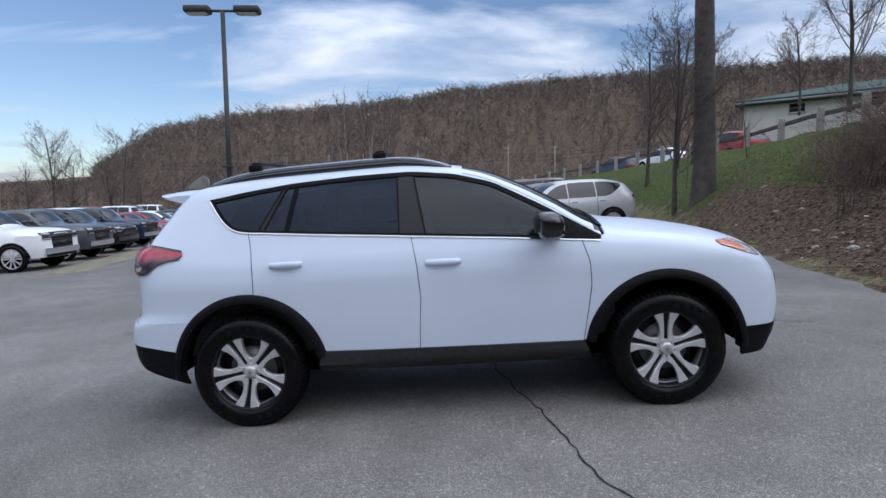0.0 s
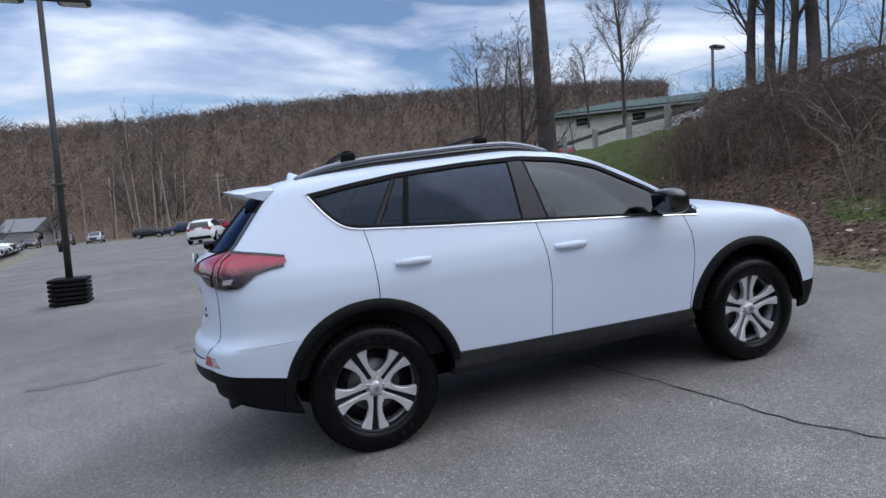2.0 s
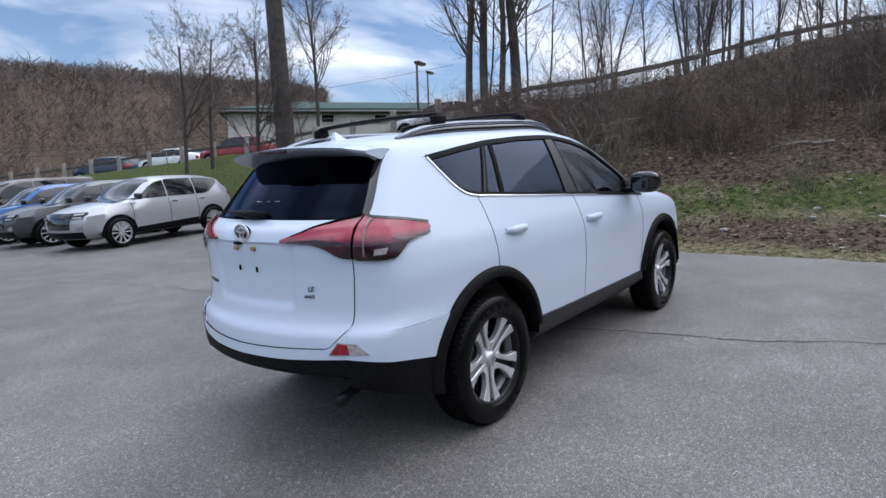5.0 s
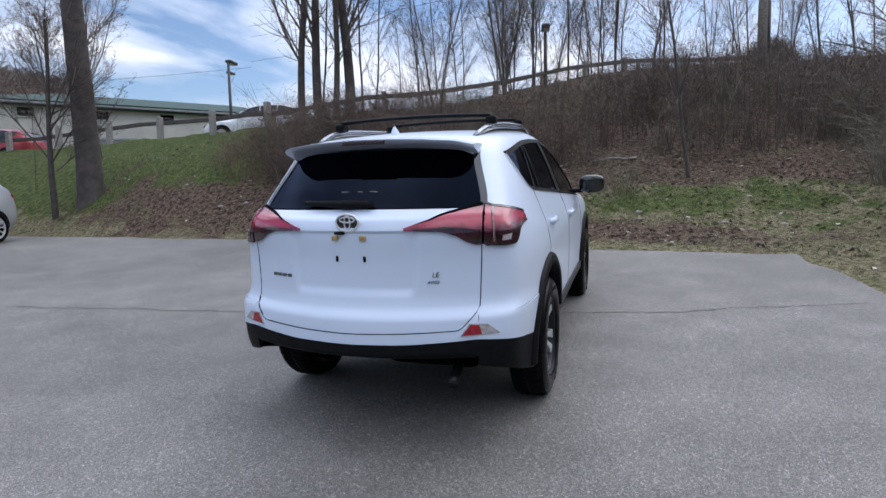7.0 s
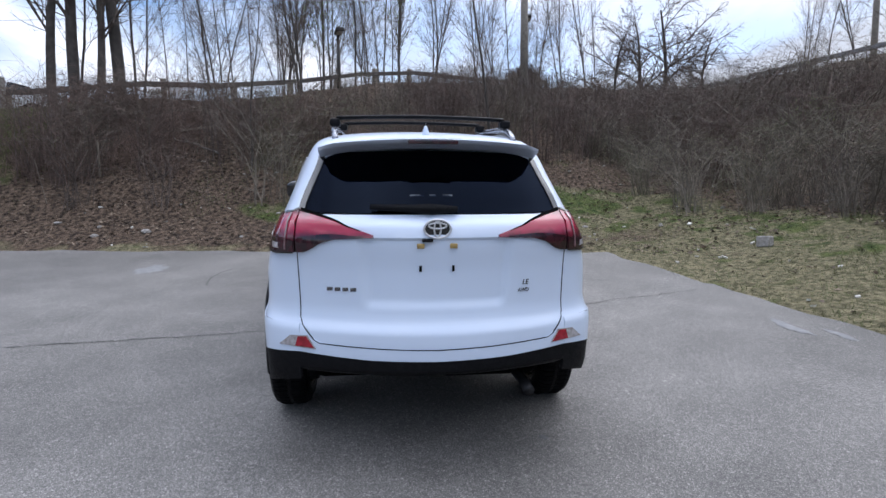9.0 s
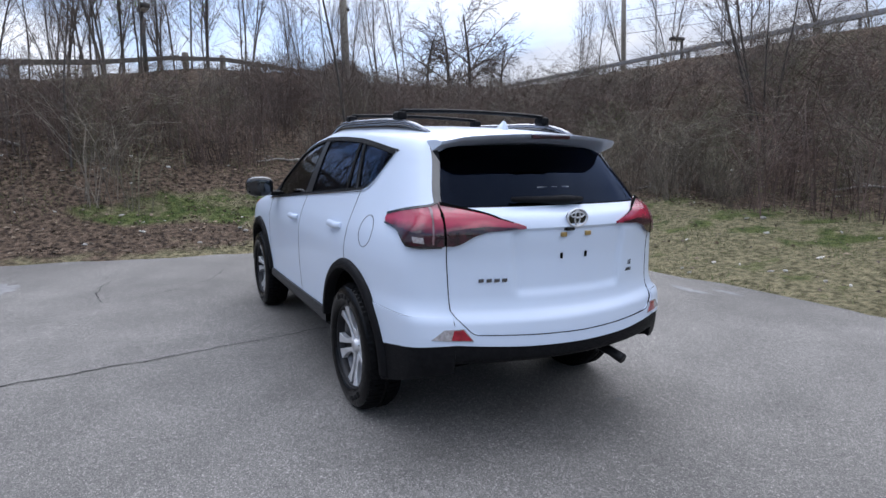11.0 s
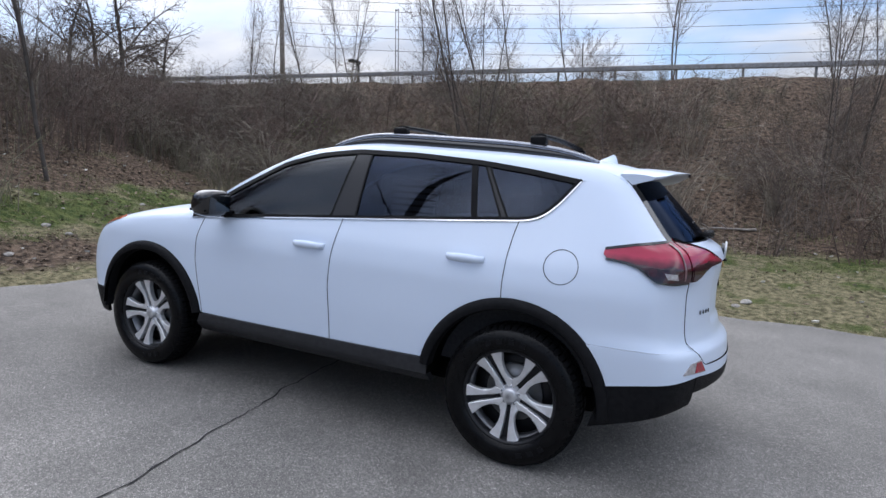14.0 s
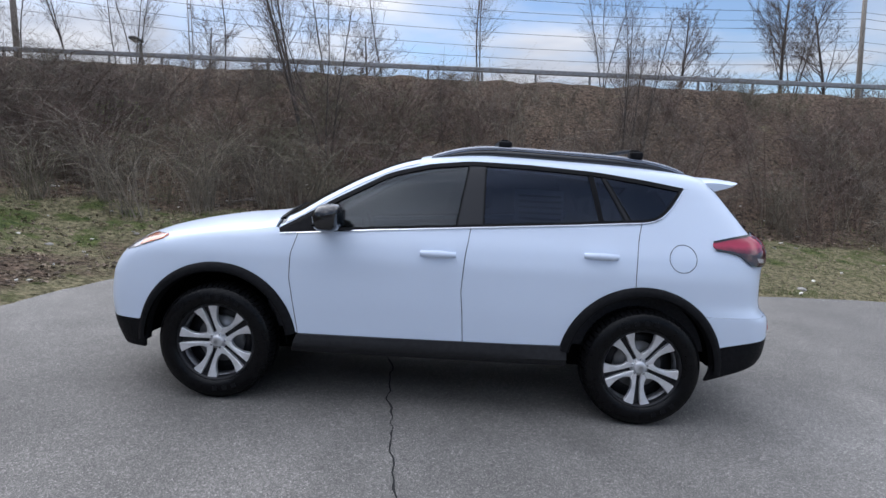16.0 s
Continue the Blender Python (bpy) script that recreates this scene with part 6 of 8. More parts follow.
    for x, y, k, lean in ((-16.0, 106, 1.85, 3), (-18.4, 107, 1.75, -4), (-13.6, 108, 1.6, 5), (-20.6, 106, 1.8, 2), (-28.5, 104, 1.15, 4), (-24.2, 105, 1.3, -3)):
        plant("birch", x, y, k, 61 * x, lean=(0, lean), group="tall trees beyond the lot")
    # unseen trees added west of the lot, to darken what mirrors and glass reflect
    for k in range(8):
        plant("far", -52 - rng.uniform(0, 14), -14 + 9 * k + rng.uniform(-3, 3), rng.uniform(1.2, 1.6), rng.uniform(0, 360), group="tall trees beyond the lot")


def build_forest():
    """The leafless woods of the hill, one sheet of stems, plus an unseen western arc for dark reflections."""
    rs = np.random.RandomState(5)
    # west: stems never in view, added only to be reflected
    n, west = 9500, 1300
    az = np.radians(np.concatenate([rs.uniform(-72, 40, n - west), rs.uniform(-155, -72, west)]))
    u = rs.uniform(0, 1, n)
    r = np.where(np.arange(n) < n - west, np.where(u < 0.20, rs.uniform(280, 322, n), 126 + 200 * rs.uniform(0, 1, n) ** 0.75), rs.uniform(75, 140, n))
    x, y = r * np.sin(az), r * np.cos(az)
    z = land(x, y)
    h = rs.uniform(5, 8.5, n) * np.where(rs.uniform(0, 1, n) < 0.06, 1.35, 1.0)
    base = np.stack([x, y, z - 0.5], -1)
    lean = rs.normal(0, 0.07, (n, 2))
    h = h * np.where(np.degrees(az) < -33, 0.6, 1.0)
    top = base + np.stack([lean[:, 0] * h, lean[:, 1] * h, h], -1)
    face = np.stack([np.sin(az), np.cos(az), 0 * az], -1) + rs.normal(0, 0.25, (n, 3))
    p0, p1, r0, r1, fc = [base], [top], [rs.uniform(0.03, 0.09, n)], [np.full(n, 0.015)], [face]
    far = np.clip(r / 150, 1, 2.2)
    for k in range(20):
        f = rs.uniform(0.05, 0.98, n)[:, None] ** (0.8 if k > 5 else 1.6)
        a = base + (top - base) * f
        t = rs.uniform(0, 6.283, n)
        out = rs.uniform(0.12, 0.46, n) * h * (0.45 + 0.9 * np.sin(math.pi * np.clip(f[:, 0], 0, 0.97))) * 0.75
        b = a + np.stack([np.cos(t) * out, np.sin(t) * out, rs.uniform(0.1, 0.95, n) * out], -1)
        p0.append(a); p1.append(b); r0.append(0.050 * far); r1.append(0.022 * far); fc.append(face)
        if k % 3 == 0:
            t2 = t + rs.uniform(-0.9, 0.9, n)
            c = b + np.stack([np.cos(t2) * out * 0.6, np.sin(t2) * out * 0.6, out * rs.uniform(0.2, 0.9, n)], -1)
            p0.append(a + (b - a) * 0.6); p1.append(c); r0.append(0.040 * far); r1.append(0.018 * far); fc.append(face)
    v, q = strips(np.concatenate(p0), np.concatenate(p1), np.concatenate(r0), np.concatenate(r1), np.concatenate(fc))
    ob = new("woods", fast_mesh("woods", v, q, M_HILLWOOD))
    k = rs.choice(n, 650, replace=False)
    pale = twigs(base[k], base[k] + (top - base)[k] * 1.05, np.full(650, 0.11), np.full(650, 0.03), 3)
    tagged(new("pale_trunks", fast_mesh("pale_trunks", *pale, M_PALEBARK)), "scattered pale trunks among the hillside woods", "woods", kind="stuff")
    tagged(ob, "leafless brown woods covering the hillside, with unseen stems added in the west", "woods", kind="stuff")


def scatter(rs, n, x0, x1, y0, y1, keep):
    x, y = rs.uniform(x0, x1, n * 3), rs.uniform(y0, y1, n * 3)
    s = edge_distance(x, y)
    dc, zc, beyond = crest_at(x, y)
    t = np.clip(s, 0, None) / (np.clip(s, 0, None) + dc + 1e-6)
    k = keep(x, y, s, t, dc, beyond, rs.uniform(0, 1, len(x)))
    x, y, t = x[k][:n], y[k][:n], t[k][:n]
    return x, y, land(x, y) + rough(x, y), t


def brush(name, label, rs, x, y, z, tall, lean, r, mat, kids=3, fan=0.5):
    """Arching stems with side twigs."""
    n = len(x)
    a = np.stack([x, y, z - 0.05], -1)
    t = rs.uniform(0, 6.283, n)
    l = lean * rs.uniform(0.2, 1.0, n) * tall
    m = a + np.stack([np.cos(t) * l * 0.3, np.sin(t) * l * 0.3, tall * 0.55], -1)
    b = m + np.stack([np.cos(t) * l * 0.8, np.sin(t) * l * 0.8, tall * 0.40], -1)
    p0, p1, r0, r1 = [a, m], [m, b], [r, r * 0.7], [r * 0.7, r * 0.3]
    for k in range(kids):
        f = rs.uniform(0.15, 0.95, n)[:, None]
        up = rs.uniform(0, 1, n)[:, None] < 0.5
        s = np.where(up, m + (b - m) * f, a + (m - a) * (0.3 + 0.7 * f))
        t2 = rs.uniform(0, 6.283, n)
        ll = tall * rs.uniform(0.15, fan, n)
        e = s + np.stack([np.cos(t2) * ll, np.sin(t2) * ll, ll * rs.uniform(-0.35, 0.9, n)], -1)
        p0.append(s); p1.append(e); r0.append(r * 0.5); r1.append(r * 0.22)
    v, q = twigs(np.concatenate(p0), np.concatenate(p1), np.concatenate(r0), np.concatenate(r1), 3)
    return tagged(new(name, fast_mesh(name, v, q, mat)), label, name.replace("_", " "), kind="stuff")


def shrubs(name, label, rs, x, y, z, size, mat, stems=17, twig=9):
    """Many-stemmed shrubs: stems rise from one root, arch over and carry fine twigs."""
    n = len(x)
    k = np.repeat(np.arange(n), stems)
    m = len(k)
    h = size[k] * rs.uniform(0.55, 1.25, m)
    th = rs.uniform(0, 6.283, m)
    out = rs.uniform(0.1, 1.0, m) ** 0.7
    drift = rs.normal(0, 0.22, n)[k] * h
    root = np.stack([x[k] + rs.normal(0, 0.10, m) * size[k], y[k] + rs.normal(0, 0.10, m) * size[k], z[k] - 0.06], -1)
    c, sn = np.cos(th) * out * h, np.sin(th) * out * h
    p = [root]
    for f, up, bend in ((0.22, 0.60, 0.05), (0.62, 0.98, 0.10), (1.15, rs.uniform(0.75, 1.2, m), 0.16)):
        p.append(root + np.stack([c * f + drift * f + rs.normal(0, bend, m) * h, sn * f + rs.normal(0, bend, m) * h, h * up], -1))
    r = rs.uniform(0.0035, 0.0085, m) * np.sqrt(size[k])
    v, q = twigs(np.concatenate(p[:3]), np.concatenate(p[1:]), np.concatenate([r, r * 0.75, r * 0.5]), np.concatenate([r * 0.75, r * 0.5, r * 0.2]), 3)
    a0, a1, ar = [], [], []
    for _ in range(twig):
        seg = rs.randint(0, 3, m)
        f = rs.uniform(0.2, 1, m)[:, None]
        pa = np.choose(seg[:, None], [p[0], p[1], p[2]])
        pb = np.choose(seg[:, None], [p[1], p[2], p[3]])
        s0 = pa + (pb - pa) * f
        t2 = th + rs.normal(0, 1.3, m)
        ll = h * rs.uniform(0.12, 0.5, m)
        e = s0 + np.stack([np.cos(t2) * ll, np.sin(t2) * ll, ll * rs.uniform(-0.3, 1.1, m)], -1)
        a0.append(s0); a1.append(e); ar.append(r * 0.42)
    a0, a1, ar = np.concatenate(a0), np.concatenate(a1), np.concatenate(ar)
    v2, q2 = strips(a0, a1, ar, ar * 0.4, rs.normal(0, 1, (len(a0), 3)) * np.array([[1, 1, 0.3]]))
    ob = new(name, fast_mesh(name, np.concatenate([v, v2]), np.concatenate([q, q2 + len(v)]), mat))
    return tagged(ob, label, name.replace("_", " "), kind="stuff")


def build_brush():
    rs = np.random.RandomState(9)
    patch = lambda x, y: 0.5 + 0.5 * np.sin(0.9 * x + 1.3 * np.sin(0.7 * y)) * np.sin(1.1 * y + 0.8 * np.sin(0.6 * x))
    # shrubs on the slopes, each a fan of arching stems
    def dense(x, y, s, t, dc, beyond, u):
        south = (x < 7) | (y < -5)
        lo = np.where(south, 0.245, 0.40)
        ok = (t > lo) & (t < np.where(south, 0.95, 0.97)) & ~beyond & (y < 8.2) & (s > 1)
        return ok & (u < np.where(south, 0.35 + 0.6 * patch(x, y), 0.2 + 0.55 * patch(x, y) + 0.3 * (t > 0.55) - 0.5 * (t > 0.88)))
    x, y, z, t = scatter(rs, 760, -30, 20.5, -15.6, 8.2, dense)
    size = rs.uniform(0.55, 1.25, len(x)) * np.clip((1 - t) * 3.0, 0.35, 1) * (0.65 + 0.7 * patch(x, y))
    shrubs("brush", "dense tangled brown brush on the embankment", rs, x, y, z, size, M_BRUSH)
    x, y, z, t = scatter(rs, 150, -28, 19, -15, 7, dense)
    shrubs("pale_brush", "pale straw-coloured arching shrubs on the embankment", rs, x, y, z, rs.uniform(0.9, 1.7, len(x)) * np.where(t > 0.7, 0.55, 1.0), M_STRAW)
    # low undergrowth and thin upright shoots
    x, y, z, t = scatter(rs, 3000, -26, 20, -15, 8.2, dense)
    brush("undergrowth", "low tangled undergrowth on the embankment", rs, x, y, z, rs.uniform(0.25, 0.7, len(x)), 1.9, rs.uniform(0.002, 0.005, len(x)), M_BRUSH, 4, 0.9)
    x, y, z, t = scatter(rs, 520, -26, 19, -15, 7, dense)
    brush("dry_stems", "pale dry stems among the brush", rs, x, y, z, rs.uniform(0.9, 2.2, len(x)) * np.where(t > 0.7, 0.6, 1.0), 0.45, rs.uniform(0.003, 0.007, len(x)), M_STRAW, 3, 0.35)
    def thicket(x, y, s, t, dc, beyond, u):
        return (x > 7.4) & (t > 0.40) & (t < 0.84) & ~beyond & (y < 7.5) & (y > -13) & (u < 0.25 + 0.75 * patch(x * 0.9 + 2, y * 0.9))
    x, y, z, t = scatter(rs, 260, 7, 19, -13, 7.5, thicket)
    shrubs("thicket", "dark reddish-brown thicket of thin stems on the bank", rs, x, y, z, rs.uniform(0.8, 1.6, len(x)) * np.clip((1 - t) * 2.2, 0.25, 1), M_REDBRUSH)
    x, y, z, t = scatter(rs, 1500, 7, 19, -13, 7.5, thicket)
    brush("sapling_growth", "thin upright shoots among the thicket", rs, x, y, z, rs.uniform(1.0, 2.8, len(x)) * np.clip((1 - t) * 2.0, 0.2, 1), 0.22, rs.uniform(0.004, 0.011, len(x)), M_TWIG, 4, 0.28)
    def foot(x, y, s, t, dc, beyond, u):
        return (x < 9) & (t > 0.25) & (t < 0.75) & ~beyond & (y < -6) & (u < patch(x * 0.55 + 1, y * 0.4) ** 1.5)
    x, y, z, t = scatter(rs, 190, -26, 9, -15, -6, foot)
    shrubs("thicket", "dark reddish-brown thicket of thin stems on the bank", rs, x, y, z, rs.uniform(0.9, 2.0, len(x)) * np.where(t > 0.6, 0.6, 1.0), M_REDBRUSH)
    # fine reddish brush by the lawn's edge
    def red(x, y, s, t, dc, beyond, u):
        return (t > 0.4) & (t < 0.97) & ~beyond & (y > 4.0) & (y < 9.2) & (u < 0.9 - 0.15 * np.abs(y - 6.4))
    x, y, z, t = scatter(rs, 2000, 7, 13, 4, 9.2, red)
    brush("scrub", "fine reddish-brown scrub beside the lawn", rs, x, y, z, rs.uniform(0.35, 0.9, len(x)), 0.5, rs.uniform(0.003, 0.006, len(x)), M_SCRUB, 4, 0.6)
    # leaf litter and stones on the bank
    def litter(x, y, s, t, dc, beyond, u):
        return (s > 0.25) & (t < np.where((y < -5) & (x < 7), 0.36, 0.75)) & ~beyond & (u < np.where(y > 8, 0.10, np.where((x > 3) | (s > 3), 0.25 + 0.7 * patch(x * 1.3, y * 1.3 + 2), 0.07)))
    x, y, z, t = scatter(rs, 30000, -14, 13, -13, 14, litter)
    n = len(x)
    c = np.stack([x, y, z + 0.015 + rs.uniform(0.004, 0.02, n)], -1)
    u = rs.normal(0, 1, (n, 3)); u[:, 2] *= 0.2
    u /= np.linalg.norm(u, axis=1, keepdims=True)
    w = np.cross(u, rs.normal(0, 0.4, (n, 3)) + np.array([[0, 0, 1.0]]))
    w /= np.linalg.norm(w, axis=1, keepdims=True)
    s1, s2 = rs.uniform(0.016, 0.050, n)[:, None], rs.uniform(0.012, 0.032, n)[:, None]
    fold = np.array([[0, 0, 0.012]])
    v = np.stack([c - u * s1, c - w * s2 + fold, c + u * s1, c + w * s2 + fold], 1).reshape(-1, 3)
    q = np.arange(4 * n).reshape(-1, 4)
    tagged(new("leaf_litter", fast_mesh("leaf_litter", v, q, M_LEAF)), "scattered dead brown leaves on the bank", "leaf litter", kind="stuff")
    # pale scraps and chips lying on the bank and the verge
    def scraps(x, y, s, t, dc, beyond, u):
        return (s > 0.1) & (t < 0.5) & ~beyond & (u < np.where(y < -3.5, 0.35 + 0.5 * np.exp(-s), 0.8 * patch(x * 1.1, y)))
    x, y, z, t = scatter(rs, 420, -9, 9.5, -10, 12, scraps)
    n = len(x)
    c = np.stack([x, y, z + 0.035], -1)
    th, s1 = rs.uniform(0, 6.283, n), rs.uniform(0.012, 0.045, n)
    u = np.stack([np.cos(th), np.sin(th), rs.uniform(-0.3, 0.3, n)], -1) * s1[:, None]
    w = np.stack([-np.sin(th), np.cos(th), rs.uniform(-0.3, 0.3, n)], -1) * (s1 * rs.uniform(0.4, 0.8, n))[:, None]
    up = np.array([[0, 0, 0.02]])
    v = np.stack([c - u - w, c + u - w, c + u + w, c - u + w, c - u * 0.8 - w * 0.8 - up, c + u * 0.8 - w * 0.8 - up, c + u * 0.8 + w * 0.8 - up, c - u * 0.8 + w * 0.8 - up], 1).reshape(-1, 3)
    q = (np.arange(n)[:, None, None] * 8 + np.array([[0, 1, 2, 3], [0, 4, 5, 1], [1, 5, 6, 2], [2, 6, 7, 3], [3, 7, 4, 0]])[None]).reshape(-1, 4)
    tagged(new("pale_scraps", fast_mesh("pale_scraps", v, q, M_FLAKE)), "small pale chips and scraps lying on the bank", "debris", kind="stuff")
    # pale arching shrubs at the foot of the corner bank
    px = np.array([5.5, 4.7, 6.3, 3.6, 7.1, 2.4, 0.6, -1.6, -3.4, 5.0])
    py = np.array([-5.7, -6.5, -6.1, -7.3, -5.6, -8.0, -8.6, -8.9, -9.3, -7.4])
    shrubs("pale_brush", "pale straw-coloured arching shrubs on the embankment", rs, px, py, land(px, py), np.array([1.35, 1.2, 1.3, 1.2, 1.1, 1.0, 1.2, 1.0, 1.1, 1.4]), M_STRAW, 34, 10)
    # grass along the edges
    def turf(x, y, s, t, dc, beyond, u):
        near = np.where(y < -3.5, (s < 5.5), (s < 4.5) & (s > 1.4) & (y < 4) | (y > 7) & (t < 0.8))
        strip = (x > 6.1) & (x < 7.6) & (y < 3.4) & (y > -5)
        return (s > 0.03) & (near | strip) & ~beyond & (u < np.where(strip, 0.25 + 0.6 * patch(x * 1.9, y * 1.6), 0.2 + 0.6 * patch(x * 0.8 + 1, y * 0.8)))
    x, y, z, t = scatter(rs, 95000, -12, 10, -9, 15, turf)
    n = len(x)
    a = np.stack([x, y, z - 0.01], -1)
    hh = rs.uniform(0.025, 0.075, n) * (0.6 + 0.9 * patch(x * 2.3, y * 2.1))
    th = rs.uniform(0, 6.283, n)
    b = a + np.stack([np.cos(th) * hh * 0.5, np.sin(th) * hh * 0.5, hh], -1)
    v, q = strips(a, b, np.full(n, 0.005), np.full(n, 0.0008), rs.normal(0, 1, (n, 3)))
    tagged(new("grass", fast_mesh("grass", v, q, M_BLADE)), "short patchy spring grass along the asphalt", "grass", kind="stuff")


def build_bushes():
    """A dark rounded bush on the crest and a shrub in young leaf on the corner bank."""
    rs = np.random.RandomState(31)
    for name, label, x, y, r, h, n, mat in (("rounded_bush", "dark dense rounded bush on the crest of the bank", 19.0, -6.1, 0.95, 0.95, 2600, M_REDBRUSH),
                                            ("leafing_shrub", "low shrub in bright young green leaf on the bank", 8.4, -10.6, 0.75, 0.65, 1100, M_GREENBUD)):
        z = height(x, y)
        a, e = rs.uniform(0, 6.283, n), np.arcsin(rs.uniform(0.02, 1, n))
        k = rs.uniform(0.55, 1.08, n)
        d = np.stack([np.cos(a) * np.cos(e) * r, np.sin(a) * np.cos(e) * r, np.sin(e) * h], -1)
        c = np.array([[x, y, z - 0.05]])
        p1 = c + d * k[:, None]
        p0 = c + d * (k - rs.uniform(0.15, 0.5, n))[:, None] + rs.normal(0, 0.07, (n, 3))
        v, q = twigs(p0, p1, np.full(n, 0.008), np.full(n, 0.004), 3)
        bush = thing(name, label, "bush")
        part("crown", fast_mesh("crown", v, q, M_REDBRUSH if mat is M_REDBRUSH else M_BRUSH), None, bush)["kind"] = "stuff"
        if mat is M_GREENBUD:
            w = rs.normal(0, 1, (n, 3)); w /= np.linalg.norm(w, axis=1, keepdims=True)
            u = np.cross(w, rs.normal(0, 1, (n, 3))); u /= np.linalg.norm(u, axis=1, keepdims=True)
            v = np.stack([p1 - w * 0.03, p1 - u * 0.016, p1 + w * 0.03, p1 + u * 0.016], 1).reshape(-1, 3)
            part("leaves", fast_mesh("leaves", v, np.arange(4 * n).reshape(-1, 4), mat), None, bush, "bright young green leaves")["kind"] = "stuff"


def stone(name, x, y, size, label, seed):
    rng = random.Random(seed)
    bm = bmesh.new()
    bmesh.ops.create_icosphere(bm, subdivisions=2, radius=1.0)
    for v in bm.verts:
        v.co = Vector((v.co.x * size[0], v.co.y * size[1], v.co.z * size[2])) * rng.uniform(0.82, 1.12)
    me = bpy.data.meshes.new(name)
    bm.to_mesh(me); bm.free()
    me.materials.append(M_STONE)
    ob = new(name, me)
    ob.location = (x, y, height(x, y) + size[2] * 0.55)
    ob.rotation_euler = (0, 0, rng.uniform(0, 6))
    return tagged(ob, label, "stone", "stones on the bank")


def build_stones():
    b = new("concrete_block", bpy.data.meshes.new("concrete_block"))
    bm = box(0, 0, 0.08, 0.19, 0.15, 0.16, 0.02)
    bm.to_mesh(b.data); bm.free()
    b.data.materials.append(M_STONE)
    b.location, b.rotation_euler = (2.7, -5.27, height(2.7, -5.27) - 0.01), (0.05, 0.08, 0.5)
    tagged(b, "small pale concrete block lying in the grass", "block")
    rng = random.Random(4)
    for x, y, s in ((5.9, 4.3, 0.16), (7.0, 7.5, 0.12), (5.7, -2.85, 0.11), (6.35, -1.5, 0.12), (5.85, -1.5, 0.10), (5.35, -0.45, 0.11), (-2.73, -4.77, 0.13), (-2.6, -4.55, 0.10), (-5.6, -4.63, 0.11),
                    (-1.4, -5.15, 0.08), (5.6, -3.7, 0.10), (5.87, 5.15, 0.13), (6.8, 8.1, 0.12), (5.5, 0.3, 0.09), (5.2, 1.05, 0.08), (6.6, 2.1, 0.09), (6.4, 6.0, 0.10), (5.0, -4.9, 0.09), (1.0, -6.6, 0.10),
                    (-4.0, -6.4, 0.08), (6.8, -3.4, 0.09), (6.2, 5.2, 0.09), (5.6, 2.6, 0.08), (7.3, 9.5, 0.10), (-0.4, -4.6, 0.06)):
        s *= 0.5
        stone("stone", x, y, (s * rng.uniform(1, 1.6), s, s * 0.6), "pale stone lying on the bank", int(100 * (x + y)))


def build_branches():
    """Pale dead limbs lying at the foot of the slope."""
    rng = random.Random(12)
    for x, y, length, turn in ((0.2, -8.6, 1.7, 8), (4.2, -7.6, 1.2, 150), (-2.4, -8.4, 1.4, 20), (8.6, -1.0, 1.0, 100), (8.8, 4.2, 1.1, 75), (-6.0, -8.2, 1.1, 165)):
        limb = thing("fallen_branch", "pale dead branch lying on the leaf litter", "branch", group="fallen branches")
        a = radians(turn)
        pts = []
        for k in range(9):
            u = k / 8 - 0.5
            px, py = x + u * length * math.cos(a) + rng.uniform(-0.03, 0.03), y + u * length * math.sin(a) + rng.uniform(-0.03, 0.03)
            pts.append((px, py, height(px, py) + 0.04 + 0.05 * k / 8))
        part("stem", tube(pts, [0.028 - 0.002 * k for k in range(9)], 7), M_PALEBARK, limb)
        for k in (3, 5, 6):
            p = Vector(pts[k])
            b = a + rng.choice((-1, 1)) * rng.uniform(0.5, 0.9)
            e = p + Vector((math.cos(b), math.sin(b), rng.uniform(0.1, 0.5))) * length * rng.uniform(0.15, 0.28)
            part("twig", tube([p, (p + e) / 2 + Vector((0, 0, 0.02)), e], [0.013, 0.009, 0.004], 5), M_PALEBARK, limb)


def build_stakes():
    for x, y, h, lean in ((7.83, 5.85, 0.75, (4, -12)), (9.6, 6.6, 0.5, (3, 5)), (9.3, 20.6, 1.3, (0, 2)), (8.4, 23.0, 1.4, (1, 0))):
        ob = new("wooden_stake", mesh("wooden_stake", *tube([(0, 0, -0.1), (0, 0, h)], [0.022, 0.018], 6), M_STRAW, False))
        ob.matrix_world = pose(x, y, height(x, y), lean[0], lean[1], 0)
        tagged(ob, "pale wooden stake standing in the bank", "stake", "wooden stakes")


# ---------------------------------------------------------------- guard rails
def beam(points, w, h):
    """A box beam through points with a slightly rounded section."""
    sec = [(-w, -h * 0.8), (-w * 0.8, -h), (w * 0.8, -h), (w, -h * 0.8), (w, h * 0.8), (w * 0.8, h), (-w * 0.8, h), (-w, h * 0.8)]
    vs, m = [], len(sec)
    for i, p in enumerate(points):
        a, b = Vector(points[max(i - 1, 0)]), Vector(points[min(i + 1, len(points) - 1)])
        d = (b - a).normalized()
        n = Vector((-d.y, d.x, 0)).normalized()
        for s, t in sec:
            vs.append(Vector(p) + n * s + Vector((0, 0, t)))
    fs = [(i * m + k, i * m + (k + 1) % m, (i + 1) * m + (k + 1) % m, (i + 1) * m + k) for i in range(len(points) - 1) for k in range(m)]
    fs += [tuple(range(m - 1, -1, -1)), tuple(range(len(vs) - m, len(vs)))]
    return vs, fs


